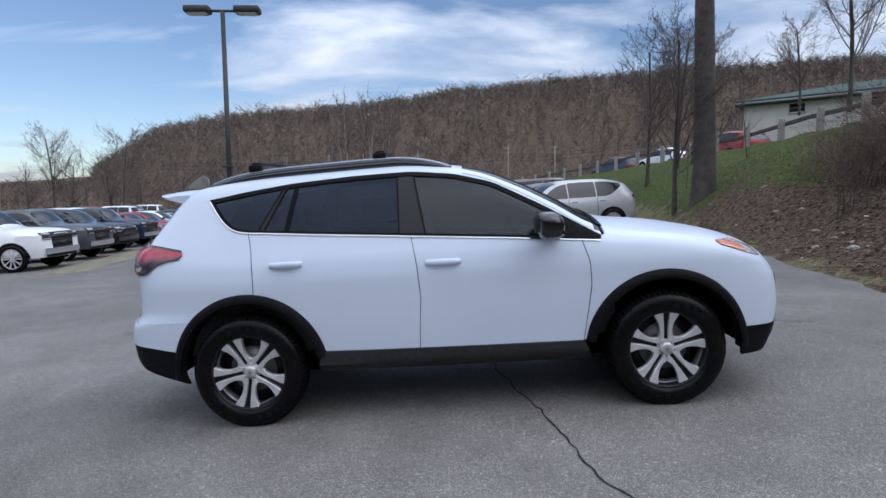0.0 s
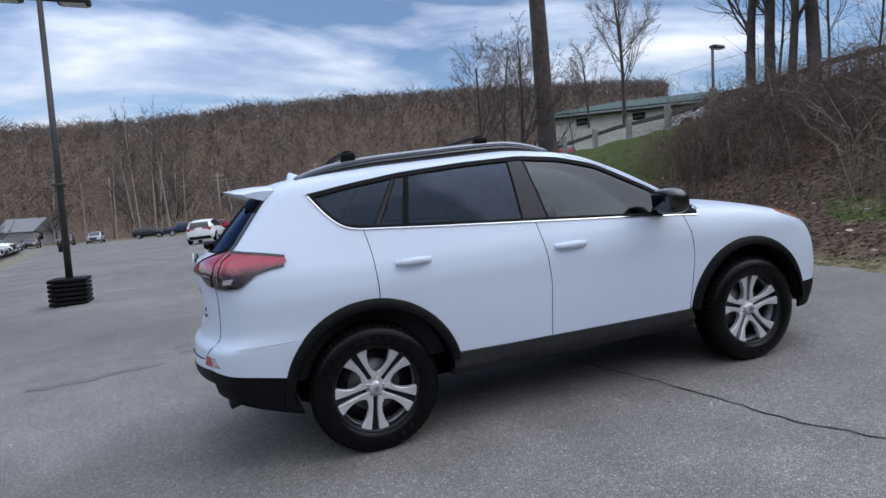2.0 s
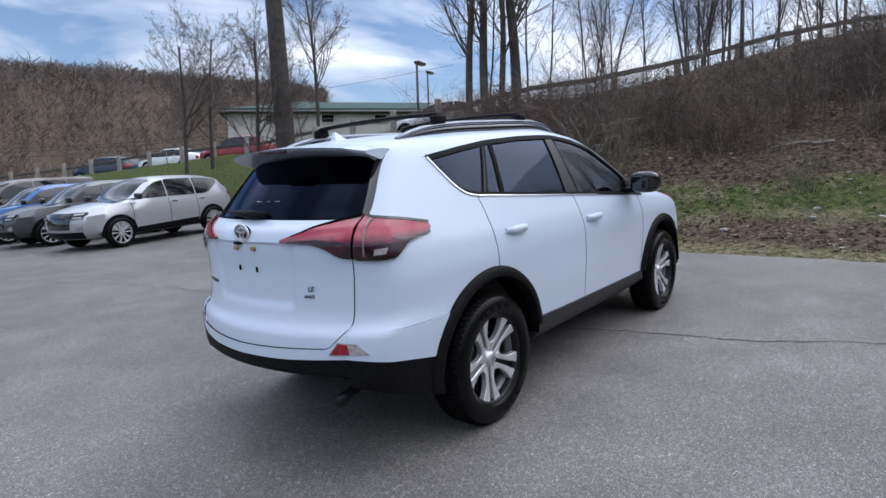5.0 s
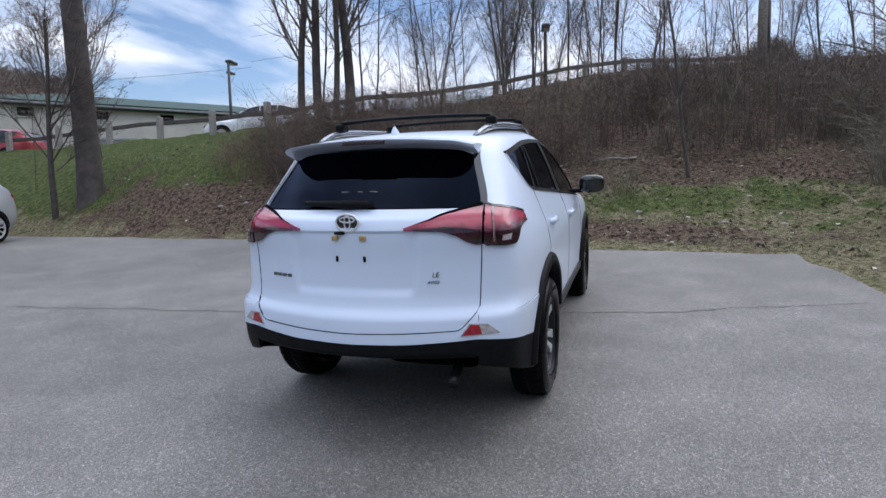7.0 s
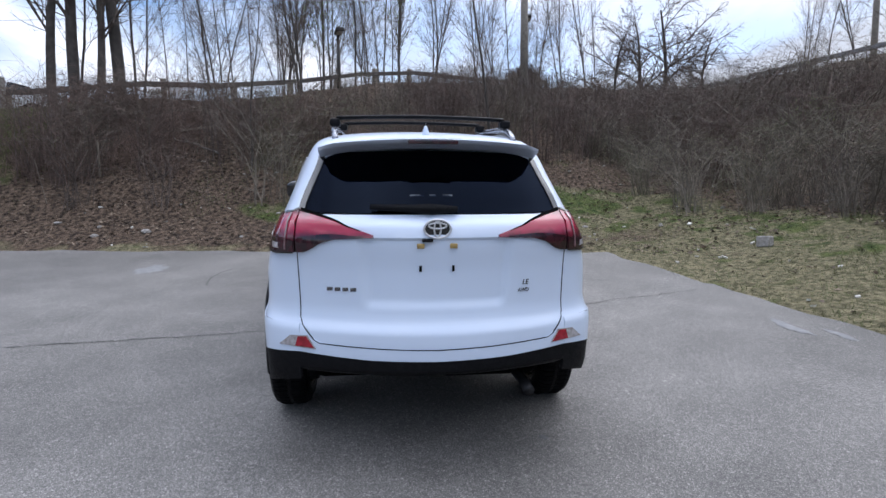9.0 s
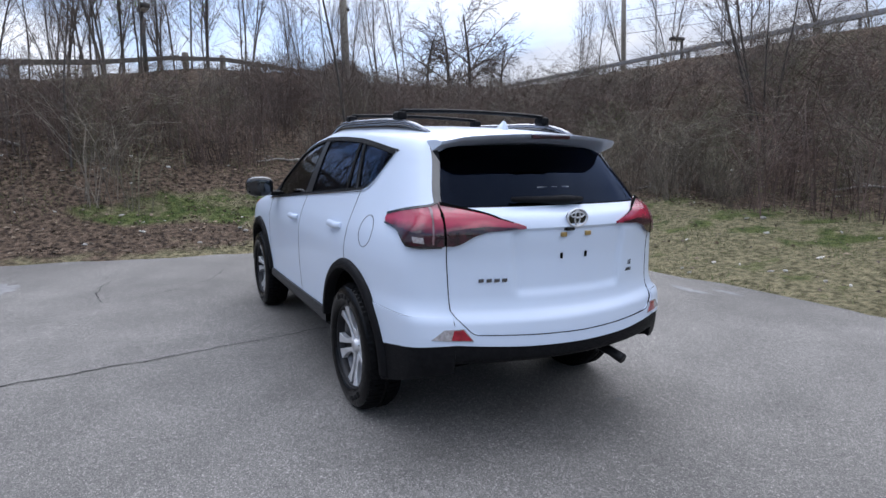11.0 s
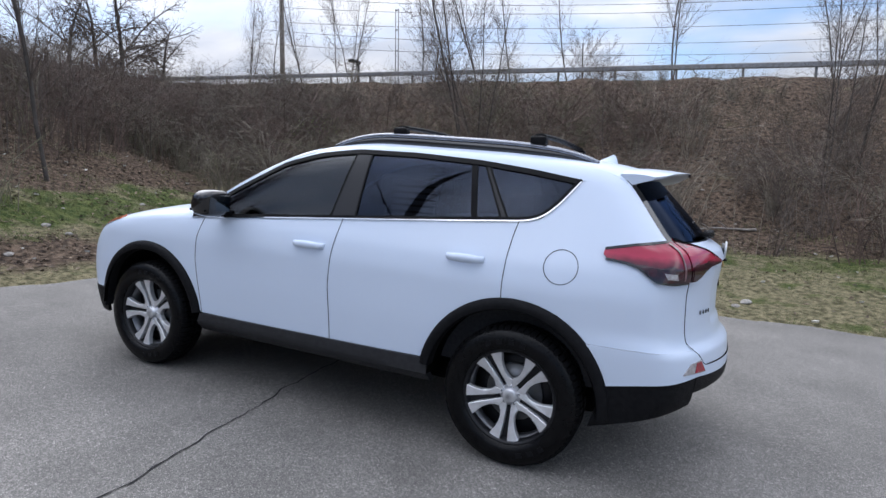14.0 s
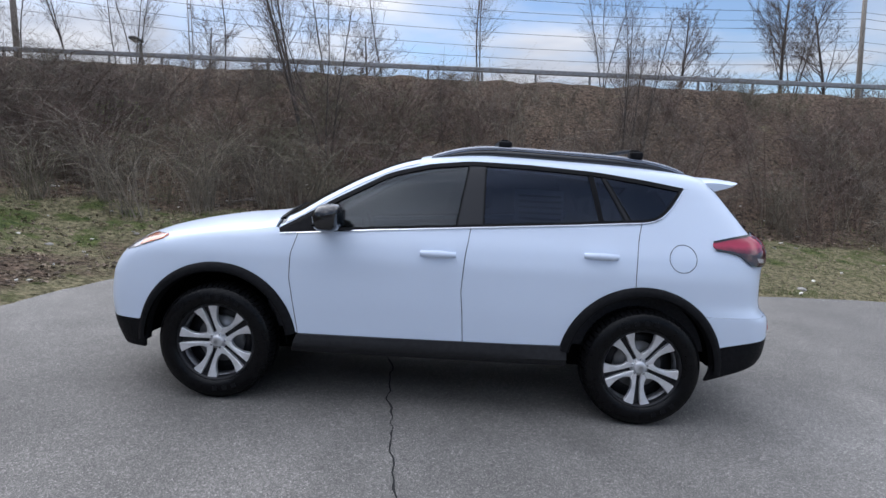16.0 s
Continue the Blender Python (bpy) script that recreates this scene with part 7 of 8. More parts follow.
def along(points, step):
    pts = [Vector(p) for p in points]
    out, rest = [], 0.0
    for a, b in zip(pts, pts[1:]):
        l = (b - a).length
        t = rest
        while t < l:
            out.append((a + (b - a) * t / l, (b - a).normalized()))
            t += step
        rest = t - l
    return out


def build_rails():
    south = [(x, -15.75, 0) for x in np.arange(30, -62, -3.0)]
    ground_z = lambda x: 4.80 + 0.050 * x
    rail = thing("guard_rail", "weathered steel box-beam guard rail along the road above", "guard rail", kind="structure")
    part("beam", beam([(x, y, ground_z(x) + 0.41) for x, y, _ in south], 0.06, 0.075), M_GALV, rail, smooth=False)
    post = mesh("post", *beam_post(0.035, 0.045, 0.84), M_GALV, False)
    for p, d in along(south, 1.83):
        o = part("post", post, None, rail)
        o.location = (p.x, p.y - 0.09, ground_z(p.x) - 0.42)
    ne = [(10.7, 9.2), (10.5, 8.4), (11.3, 6.2), (11.9, 4.5), (13.5, 2.5), (15.3, 0.6), (17.2, -1.3), (19.2, -4), (20.4, -7)]
    ne3 = [(x, y, height(x, y)) for x, y in ne]
    r2 = thing("guard_rail", "weathered wooden-post guard rail at the top of the bank", "guard rail", kind="structure")
    part("beam", beam([(x, y, z + 0.38) for x, y, z in ne3], 0.05, 0.065), M_RAIL, r2, smooth=False)
    wood = mesh("post", *beam_post(0.075, 0.075, 0.92), M_POST, False)
    for p, d in along(ne3, 1.83):
        o = part("post", wood, None, r2)
        o.matrix_world = pose(p.x + 0.12, p.y, height(p.x, p.y) - 0.40, random.Random(int(p.y * 100)).uniform(-2, 2), 0, math.degrees(math.atan2(d.y, d.x)))
    nw = [(10.7, 9.2), (11.1, 11.5), (11.5, 15.1), (11.5, 19.9), (11.0, 24.7), (9.9, 29.3), (8.8, 34.0), (7.5, 38.6), (5.5, 44.5), (3.2, 51.0)]
    nw3 = [(x, y, height(x, y)) for x, y in nw]
    r3 = thing("post_fence", "fence of pale wooden posts with a dark rail along the lawn", "fence", kind="structure")
    part("rail", beam([(x, y, z + 0.46) for x, y, z in nw3], 0.045, 0.065), M_RAIL, r3, smooth=False)
    pale = mesh("post", *beam_post(0.085, 0.085, 1.10), M_STONE, False)
    for p, d in along(nw3, 2.4):
        o = part("post", pale, None, r3)
        o.matrix_world = pose(p.x - 0.16, p.y, height(p.x, p.y) - 0.38, 0, 0, math.degrees(math.atan2(d.y, d.x)))


def beam_post(w, d, h):
    bm = box(0, 0, h / 2, 2 * w, 2 * d, h, 0.012, 1)
    vs = [v.co.copy() for v in bm.verts]
    bm.verts.index_update()
    fs = [tuple(v.index for v in f.verts) for f in bm.faces]
    bm.free()
    return vs, fs


# ---------------------------------------------------------------- lamps, poles, wires
def build_lot_lamp(x, y, h, turn, scale=1.0):
    z = float(lot_plane(x, y))
    lamp = thing("lot_lamp", "dark twin-head parking lot lamp on a black stacked base", "street lamp", pose(x, y, z, 0, 0, turn), "parking lot lamps")
    part("pole", tube([(0, 0, 0), (0, 0, h)], [0.085 * scale, 0.062 * scale], 12), M_POLE, lamp)
    for k in range(6):
        part("base_ring", box(0, 0, 0.05 + 0.095 * k, 0.82 * scale, 0.82 * scale, 0.075, 0.02), M_BLACK, lamp, "black plastic base ring")
    part("collar", box(0, 0, h * 0.40, 0.24, 0.24, 0.06, 0.01), M_POLE, lamp)
    part("arm", tube([(-0.55, 0, h), (0.55, 0, h)], 0.035, 8), M_POLE, lamp)
    for s in (-1, 1):
        hd = part("lamp_head", box(s * 0.60, 0, h + 0.02, 0.62, 0.36, 0.17, 0.05, 2), M_POLE, lamp, "dark shoebox lamp head")
        part("lens", box(s * 0.60, 0, h - 0.072, 0.46, 0.26, 0.02), M_LENS, hd)
    return lamp


def build_road_lamp(x, y, top, turn):
    z = height(x, y)
    lamp = thing("street_lamp", "dark single-head street lamp beside the road", "street lamp", pose(x, y, z, 0, 0, turn), "street lamps by the road")
    part("pole", tube([(0, 0, -0.3), (0, 0, top - z)], [0.07, 0.05], 10), M_POLE, lamp)
    hd = part("lamp_head", box(0.28, 0, top - z + 0.03, 0.62, 0.26, 0.13, 0.04), M_POLE, lamp)
    part("lens", box(0.32, 0, top - z - 0.04, 0.40, 0.18, 0.02), M_LENS, hd)


def build_pole(x, y, h, turn, arms=True, can=False):
    z = height(x, y)
    p = thing("utility_pole", "weathered wooden utility pole carrying wires", "utility pole", pose(x, y, z, 0, 0, turn), "utility poles")
    part("mast", tube([(0, 0, -0.4), (0, 0, h)], [0.16, 0.11], 10), M_POST, p)
    if arms:
        for dz in (0.5, 1.4):
            a = part("crossarm", box(0, 0, h - dz, 2.2, 0.10, 0.12, 0.01), M_POST, p)
            for k in (-0.95, -0.45, 0.45, 0.95):
                part("insulator", tube([(k, 0, h - dz + 0.05), (k, 0, h - dz + 0.22)], [0.04, 0.03], 8), M_STONE, a)
    if can:
        for s in (-1, 1):
            part("transformer", tube([(s * 0.35, 0, h - 2.7), (s * 0.35, 0, h - 1.95)], [0.20, 0.20], 14), M_GALV, p, "grey transformer can")


def wire(a, b, sag, r=0.011):
    a, b = Vector(a), Vector(b)
    pts = [a + (b - a) * t - Vector((0, 0, sag * 4 * t * (1 - t))) for t in np.linspace(0, 1, 22)]
    ob = new("overhead_wire", mesh("overhead_wire", *tube(pts, r, 5), M_WIRE))
    tagged(ob, "thin black overhead wire", "wire", "overhead wires", "structure")


def build_utilities():
    build_lot_lamp(-5.75, 10.0, 6.3, 4, 0.85)
    build_lot_lamp(-20.1, 61.5, 7.2, 20)
    build_lot_lamp(-46, 78, 8.0, 60)
    build_road_lamp(15.2, 14.1, 6.7, 10)
    build_road_lamp(23.5, 20.5, 8.4, 10)
    build_road_lamp(14.6, 1.3, 6.4, 190)
    build_road_lamp(17.6, -5.8, 7.9, 170)
    build_road_lamp(11.3, -17.2, 6.5, 90)
    build_pole(21.0, -24.0, 9.5, 78, True, True)
    build_pole(16.5, -5.4, 6.0, 20, False)
    build_pole(-24.0, -31.0, 11.0, 84)
    build_pole(9.7, 108, 11, 10)
    build_pole(18.5, 107, 11, 14)
    build_pole(-26, 112, 11, 0)
    build_pole(-8, 112, 10, 0)
    m = thing("twin_mast", "pair of thin steel masts beside the road", "mast", pose(9.3, -16.9, height(9.3, -16.9)))
    for s in (-0.09, 0.09):
        part("mast", tube([(s * 0.7, 0, -0.3), (s * 0.7, 0, 3.1)], 0.020, 8), M_GALV, m)
    for z in (0.7, 1.5, 2.3, 3.05):
        part("bracket", box(0, 0, z, 0.17, 0.04, 0.04), M_GALV, m)
    for k, (dz, sag) in enumerate(((6.75, 0.8), (6.4, 1.1), (5.9, 1.0), (5.1, 0.9), (4.65, 1.2), (3.9, 1.0))):
        wire((21.0 + 0.3 * k, -24.0, 6.0 + dz), (-24.0, -31.0, 4.3 + dz), sag)
        wire((-24.0, -31.0, 4.3 + dz), (-90.0, -40.0, 2.0 + dz), sag)
    for z0, z1 in ((15.4, 13.7), (14.9, 12.95), (14.2, 11.2)):
        wire((21.0, -24.0, z0), (32, 25, z1), 1.2)
    wire((32, 25, 10.8), (20, 75, 11.0), 0.8)
    for z in (9.5, 9.0, 8.2):
        wire((-60, 110, z - 1), (9.7, 108, z), 0.8, 0.03)
        wire((9.7, 108, z), (18.5, 107, z), 0.3, 0.03)
        wire((18.5, 107, z), (60, 80, z + 4), 0.8, 0.03)


# ---------------------------------------------------------------- buildings
def build_hall():
    hall = thing("hall", "long pale building with a green metal roof beyond the fence", "building", pose(20.6, 38.0, 0, 0, 0, -37.8))
    x0, x1, y0, y1, z0, z1, z2 = 0.0, 23.0, 0.0, 14.0, 3.0, 7.9, 9.3
    c = ((x0, y0), (x1, y0), (x1, y1), (x0, y1))
    for (ax, ay), (bx, by) in zip(c, c[1:] + c[:1]):
        vs = []
        d = Vector((bx - ax, by - ay, 0)).normalized()
        n = Vector((d.y, -d.x, 0)) * 0.12
        for s in (-1, 1):
            for px, py, pz in ((ax, ay, z0), (bx, by, z0), (bx, by, z1), (ax, ay, z1)):
                vs.append(Vector((px, py, pz)) + n * s)
        part("wall", (vs, [(0, 1, 2, 3), (7, 6, 5, 4), (0, 4, 5, 1), (1, 5, 6, 2), (2, 6, 7, 3), (3, 7, 4, 0)]), M_WALL, hall, smooth=False)
    o, i = 0.6, 5.5
    vs = [(x0 - o, y0 - o, z1), (x1 + o, y0 - o, z1), (x1 + o, y1 + o, z1), (x0 - o, y1 + o, z1), (x0 + i, y0 + i, z2), (x1 - i, y0 + i, z2), (x1 - i, y1 - i, z2), (x0 + i, y1 - i, z2)]
    vs += [(x, y, z - 0.35) for x, y, z in vs[:4]]
    part("roof", (vs, [(0, 1, 5, 4), (1, 2, 6, 5), (2, 3, 7, 6), (3, 0, 4, 7), (4, 5, 6, 7), (8, 9, 1, 0), (9, 10, 2, 1), (10, 11, 3, 2), (11, 8, 0, 3), (11, 10, 9, 8)]), M_ROOF, hall, smooth=False)
    for k in range(5):
        w = part("window", box(x0 + 3.2 + 4.2 * k, y0 - 0.14, 7.15, 0.9, 0.06, 0.55), M_GLOSSBLACK, hall)
        part("frame", box(x0 + 3.2 + 4.2 * k, y0 - 0.16, 6.83, 1.1, 0.10, 0.09), M_WALL, w)
    for k in range(3):
        w = part("window", box(x0 - 0.14, y0 + 2.5 + 4.4 * k, 7.0, 0.06, 1.3, 0.8), M_GLOSSBLACK, hall)
        part("frame", box(x0 - 0.16, y0 + 2.5 + 4.4 * k, 6.55, 0.10, 1.5, 0.10), M_WALL, w)
    part("gutter", box((x0 + x1) / 2, y0 - o - 0.05, z1 - 0.2, x1 - x0 + 1.2, 0.12, 0.14, 0.02), M_GALV, hall, "grey eaves gutter")


def build_house(x, y, w, d, h, turn, label):
    z = height(x, y)
    ho = thing("house", label, "house", pose(x, y, z, 0, 0, turn), "far houses")
    part("wall", box(0, 0, h / 2 - 0.2, w, d, h + 0.4), M_SIDING, ho, smooth=False)
    r = h + w * 0.42
    vs = [(-w / 2 - 0.3, -d / 2 - 0.3, h), (w / 2 + 0.3, -d / 2 - 0.3, h), (0, -d / 2 - 0.3, r), (-w / 2 - 0.3, d / 2 + 0.3, h), (w / 2 + 0.3, d / 2 + 0.3, h), (0, d / 2 + 0.3, r)]
    part("roof", (vs, [(0, 1, 2), (5, 4, 3), (0, 2, 5, 3), (1, 4, 5, 2), (0, 3, 4, 1)]), M_GALV, ho, smooth=False)
    for s in (-0.25, 0.25):
        part("window", box(s * w, -d / 2 - 0.03, h * 0.6, 0.9, 0.06, 1.1), M_GLOSSBLACK, ho)


# ---------------------------------------------------------------- lot surface: cracks and patches
def crack(points, w, seed, label):
    rng = random.Random(seed)
    pts = []
    for (ax, ay), (bx, by) in zip(points, points[1:]):
        n = max(2, int(math.hypot(bx - ax, by - ay) / 0.07))
        for i in range(n):
            pts.append((ax + (bx - ax) * i / n, ay + (by - ay) * i / n))
    vs, drift = [], 0.0
    for i, (x, y) in enumerate(pts):
        a, b = pts[max(i - 1, 0)], pts[min(i + 1, len(pts) - 1)]
        dx, dy = b[0] - a[0], b[1] - a[1]
        l = math.hypot(dx, dy) + 1e-9
        drift = 0.86 * drift + rng.uniform(-0.022, 0.022)
        ww = w * rng.uniform(0.35, 1.2)
        for s in (-1, 1):
            px, py = x - dy / l * (drift + s * ww), y + dx / l * (drift + s * ww)
            vs.append((px, py, float(lot_plane(px, py)) + 0.0045))
    ob = new("crack", mesh("crack", vs, [(2 * i, 2 * i + 1, 2 * i + 3, 2 * i + 2) for i in range(len(pts) - 1)], M_CRACK, False))
    tagged(ob, label, "crack", "cracks in the asphalt", "structure")


def blot(x, y, rx, ry, mat, seed, label):
    rng = random.Random(seed)
    n = 26
    vs = [(x, y, float(lot_plane(x, y)) + 0.004)]
    for k in range(n):
        a = 2 * math.pi * k / n
        f = rng.uniform(0.6, 1.1)
        px, py = x + rx * f * math.cos(a), y + ry * f * math.sin(a)
        vs.append((px, py, float(lot_plane(px, py)) + 0.004))
    ob = new("stain", mesh("stain", vs, [(0, 1 + k, 1 + (k + 1) % n) for k in range(n)], mat, False))
    tagged(ob, label, "stain", "stains on the asphalt", "structure")


M_STAIN = material("oil_stain", (0.15, 0.148, 0.147), 0.85, dark=(0.095, 0.094, 0.094), scale=40)
M_PALE = material("pale_scuff", (0.235, 0.233, 0.23), 0.9, dark=(0.19, 0.19, 0.19), scale=14, lo=0.45, hi=0.6)


def build_surface():
    crack([(1.25, -3.4), (0.82, -2.09), (0.71, -1.8), (0.60, -1.27), (0.52, -0.92), (0.42, -0.45), (0.32, 0.19), (0.22, 0.83), (0.13, 1.33), (0.03, 1.84), (-0.02, 2.5), (-0.05, 3.7), (-0.2, 5.5), (-1.2, 9.6), (-2.4, 17), (-3.7, 26)], 0.0068, 1, "long dark crack running across the asphalt")
    crack([(-6.5, 5.2), (-5.2, 5.5), (-4.0, 5.4)], 0.007, 2, "short dark crack in the asphalt")
    crack([(3.2, 2.2), (2.6, 2.35), (2.1, 2.3)], 0.006, 3, "short dark crack in the asphalt")
    crack([(2.2, 1.9), (2.7, 1.2), (3.4, 0.9)], 0.005, 6, "short dark crack in the asphalt")
    blot(-3.75, 2.36, 0.45, 0.10, M_STAIN, 1, "dark damp streak on the asphalt")
    blot(-3.25, 2.45, 0.30, 0.07, M_STAIN, 2, "dark damp streak on the asphalt")
    blot(-2.83, 3.25, 0.12, 0.16, M_STAIN, 3, "dark damp streak on the asphalt")
    blot(-2.76, 2.9, 0.10, 0.08, M_STAIN, 9, "dark damp streak on the asphalt")
    blot(-0.25, -3.36, 0.32, 0.07, M_PALE, 4, "pale scuffed patch on the asphalt")
    blot(-0.55, -3.62, 0.20, 0.05, M_PALE, 5, "pale scuffed patch on the asphalt")
    blot(3.3, 3.3, 0.35, 0.22, M_PALE, 6, "pale scuffed patch on the asphalt")
    blot(-2.0, -0.58, 0.035, 0.03, M_STAIN, 7, "small dark spot on the asphalt")


build_rails()
build_trees()
build_forest()
build_brush()
build_bushes()
build_stones()
build_branches()
build_stakes()
build_utilities()
build_hall()
build_house(-57, 124, 7, 9, 4.5, 20, "small pale house at the foot of the hill")
def build_verge():
    """The sandy strip in front of the western row."""
    vs = []
    for k in range(60):
        y = 11 + k * 1.1
        xf = -11.6 - 0.24 * (y - 13.1)
        for d in (-0.75 + 0.15 * math.sin(k * 1.7), 0.75 + 0.2 * math.sin(k * 2.3)):
            vs.append((xf + d, y, float(lot_plane(xf + d, y)) + 0.006))
    ob = new("verge", mesh("verge", vs, [(2 * k, 2 * k + 1, 2 * k + 3, 2 * k + 2) for k in range(59)], M_SAND))
    tagged(ob, "worn sandy strip in front of the parked row", "ground", kind="structure")


M_SAND = material("sandy_dirt", (0.23, 0.205, 0.15), 0.95, dark=(0.13, 0.12, 0.075), scale=3)
build_verge()
build_house(-40, 115, 5.5, 8, 2.3, 60, "low pale house at the foot of the hill")
build_surface()


# ---------------------------------------------------------------- parked vehicles
def paint(name, c, metal=0.0):
    return material(name, c, 0.28, metal, coat=0.45, spec=0.3, big=tuple(v * 0.93 for v in c), big_scale=1.0)


PAINTS = {"white": paint("white_paint", (0.78, 0.79, 0.80)), "silver": paint("silver_paint", (0.46, 0.47, 0.49), 0.35), "grey": paint("grey_paint", (0.070, 0.073, 0.080), 0.2),
          "black": paint("black_paint", (0.012, 0.012, 0.014)), "blue": paint("blue_paint", (0.025, 0.10, 0.30), 0.2), "navy": paint("navy_paint", (0.012, 0.02, 0.045), 0.2),
          "red": paint("red_paint", (0.28, 0.015, 0.022), 0.1), "green": paint("dark_green_paint", (0.018, 0.06, 0.045), 0.1), "bronze": paint("bronze_paint", (0.13, 0.11, 0.095), 0.3)}

SHAPES = {
    # length ends, half width, wheel radius, axles, then curves: top (x, z), rear (z, x), front (z, x), belt height, glass ends
    "suv": dict(w=0.92, r=0.36, ax=(-1.36, 1.36), top=([-2.4, -2.1, -1.6, -1.0, -0.2, 0.35, 1.05, 1.6, 2.1, 2.4], [1.22, 1.42, 1.565, 1.635, 1.645, 1.555, 1.13, 1.06, 0.93, 0.78]),
                rear=([0.2, 0.6, 0.95, 1.1, 1.3, 1.5, 1.7], [-2.15, -2.28, -2.28, -2.25, -2.10, -1.88, -1.5]), front=([0.2, 0.6, 0.8, 0.95, 1.1], [2.15, 2.30, 2.27, 2.10, 1.7]), belt=1.07, glass=(-1.72, 0.98)),
    "big_suv": dict(w=1.02, r=0.41, ax=(-1.52, 1.66), top=([-2.7, -2.4, -1.2, 0.0, 0.5, 1.15, 1.8, 2.4, 2.7], [1.84, 1.89, 1.93, 1.91, 1.80, 1.32, 1.26, 1.18, 1.0]),
                    rear=([0.2, 0.6, 1.0, 1.3, 1.9], [-2.5, -2.62, -2.6, -2.55, -2.3]), front=([0.2, 0.5, 1.0, 1.15, 1.3], [2.45, 2.60, 2.58, 2.48, 2.0]), belt=1.25, glass=(-2.3, 0.9)),
    "pickup": dict(w=1.02, r=0.42, ax=(-1.75, 1.98), top=([-3.1, -1.15, -0.95, -0.85, 0.5, 0.85, 1.45, 2.2, 2.7, 3.1], [1.34, 1.35, 1.6, 1.90, 1.93, 1.86, 1.38, 1.32, 1.27, 1.1]),
                   rear=([0.2, 0.6, 1.0, 1.5], [-2.85, -2.98, -2.98, -2.95]), front=([0.2, 0.5, 1.1, 1.22, 1.4], [2.72, 2.92, 2.90, 2.80, 2.3]), belt=1.36, glass=(-0.78, 1.2)),
    "sedan": dict(w=0.92, r=0.34, ax=(-1.42, 1.42), top=([-2.5, -1.9, -1.3, -0.6, 0.1, 0.6, 1.2, 1.8, 2.3, 2.5], [1.0, 1.10, 1.30, 1.45, 1.45, 1.33, 1.0, 0.93, 0.82, 0.7]),
                  rear=([0.2, 0.6, 0.9, 1.05, 1.3], [-2.3, -2.42, -2.40, -2.3, -1.4]), front=([0.2, 0.5, 0.7, 0.85, 1.0], [2.3, 2.42, 2.38, 2.2, 1.7]), belt=0.93, glass=(-1.35, 0.75)),
}


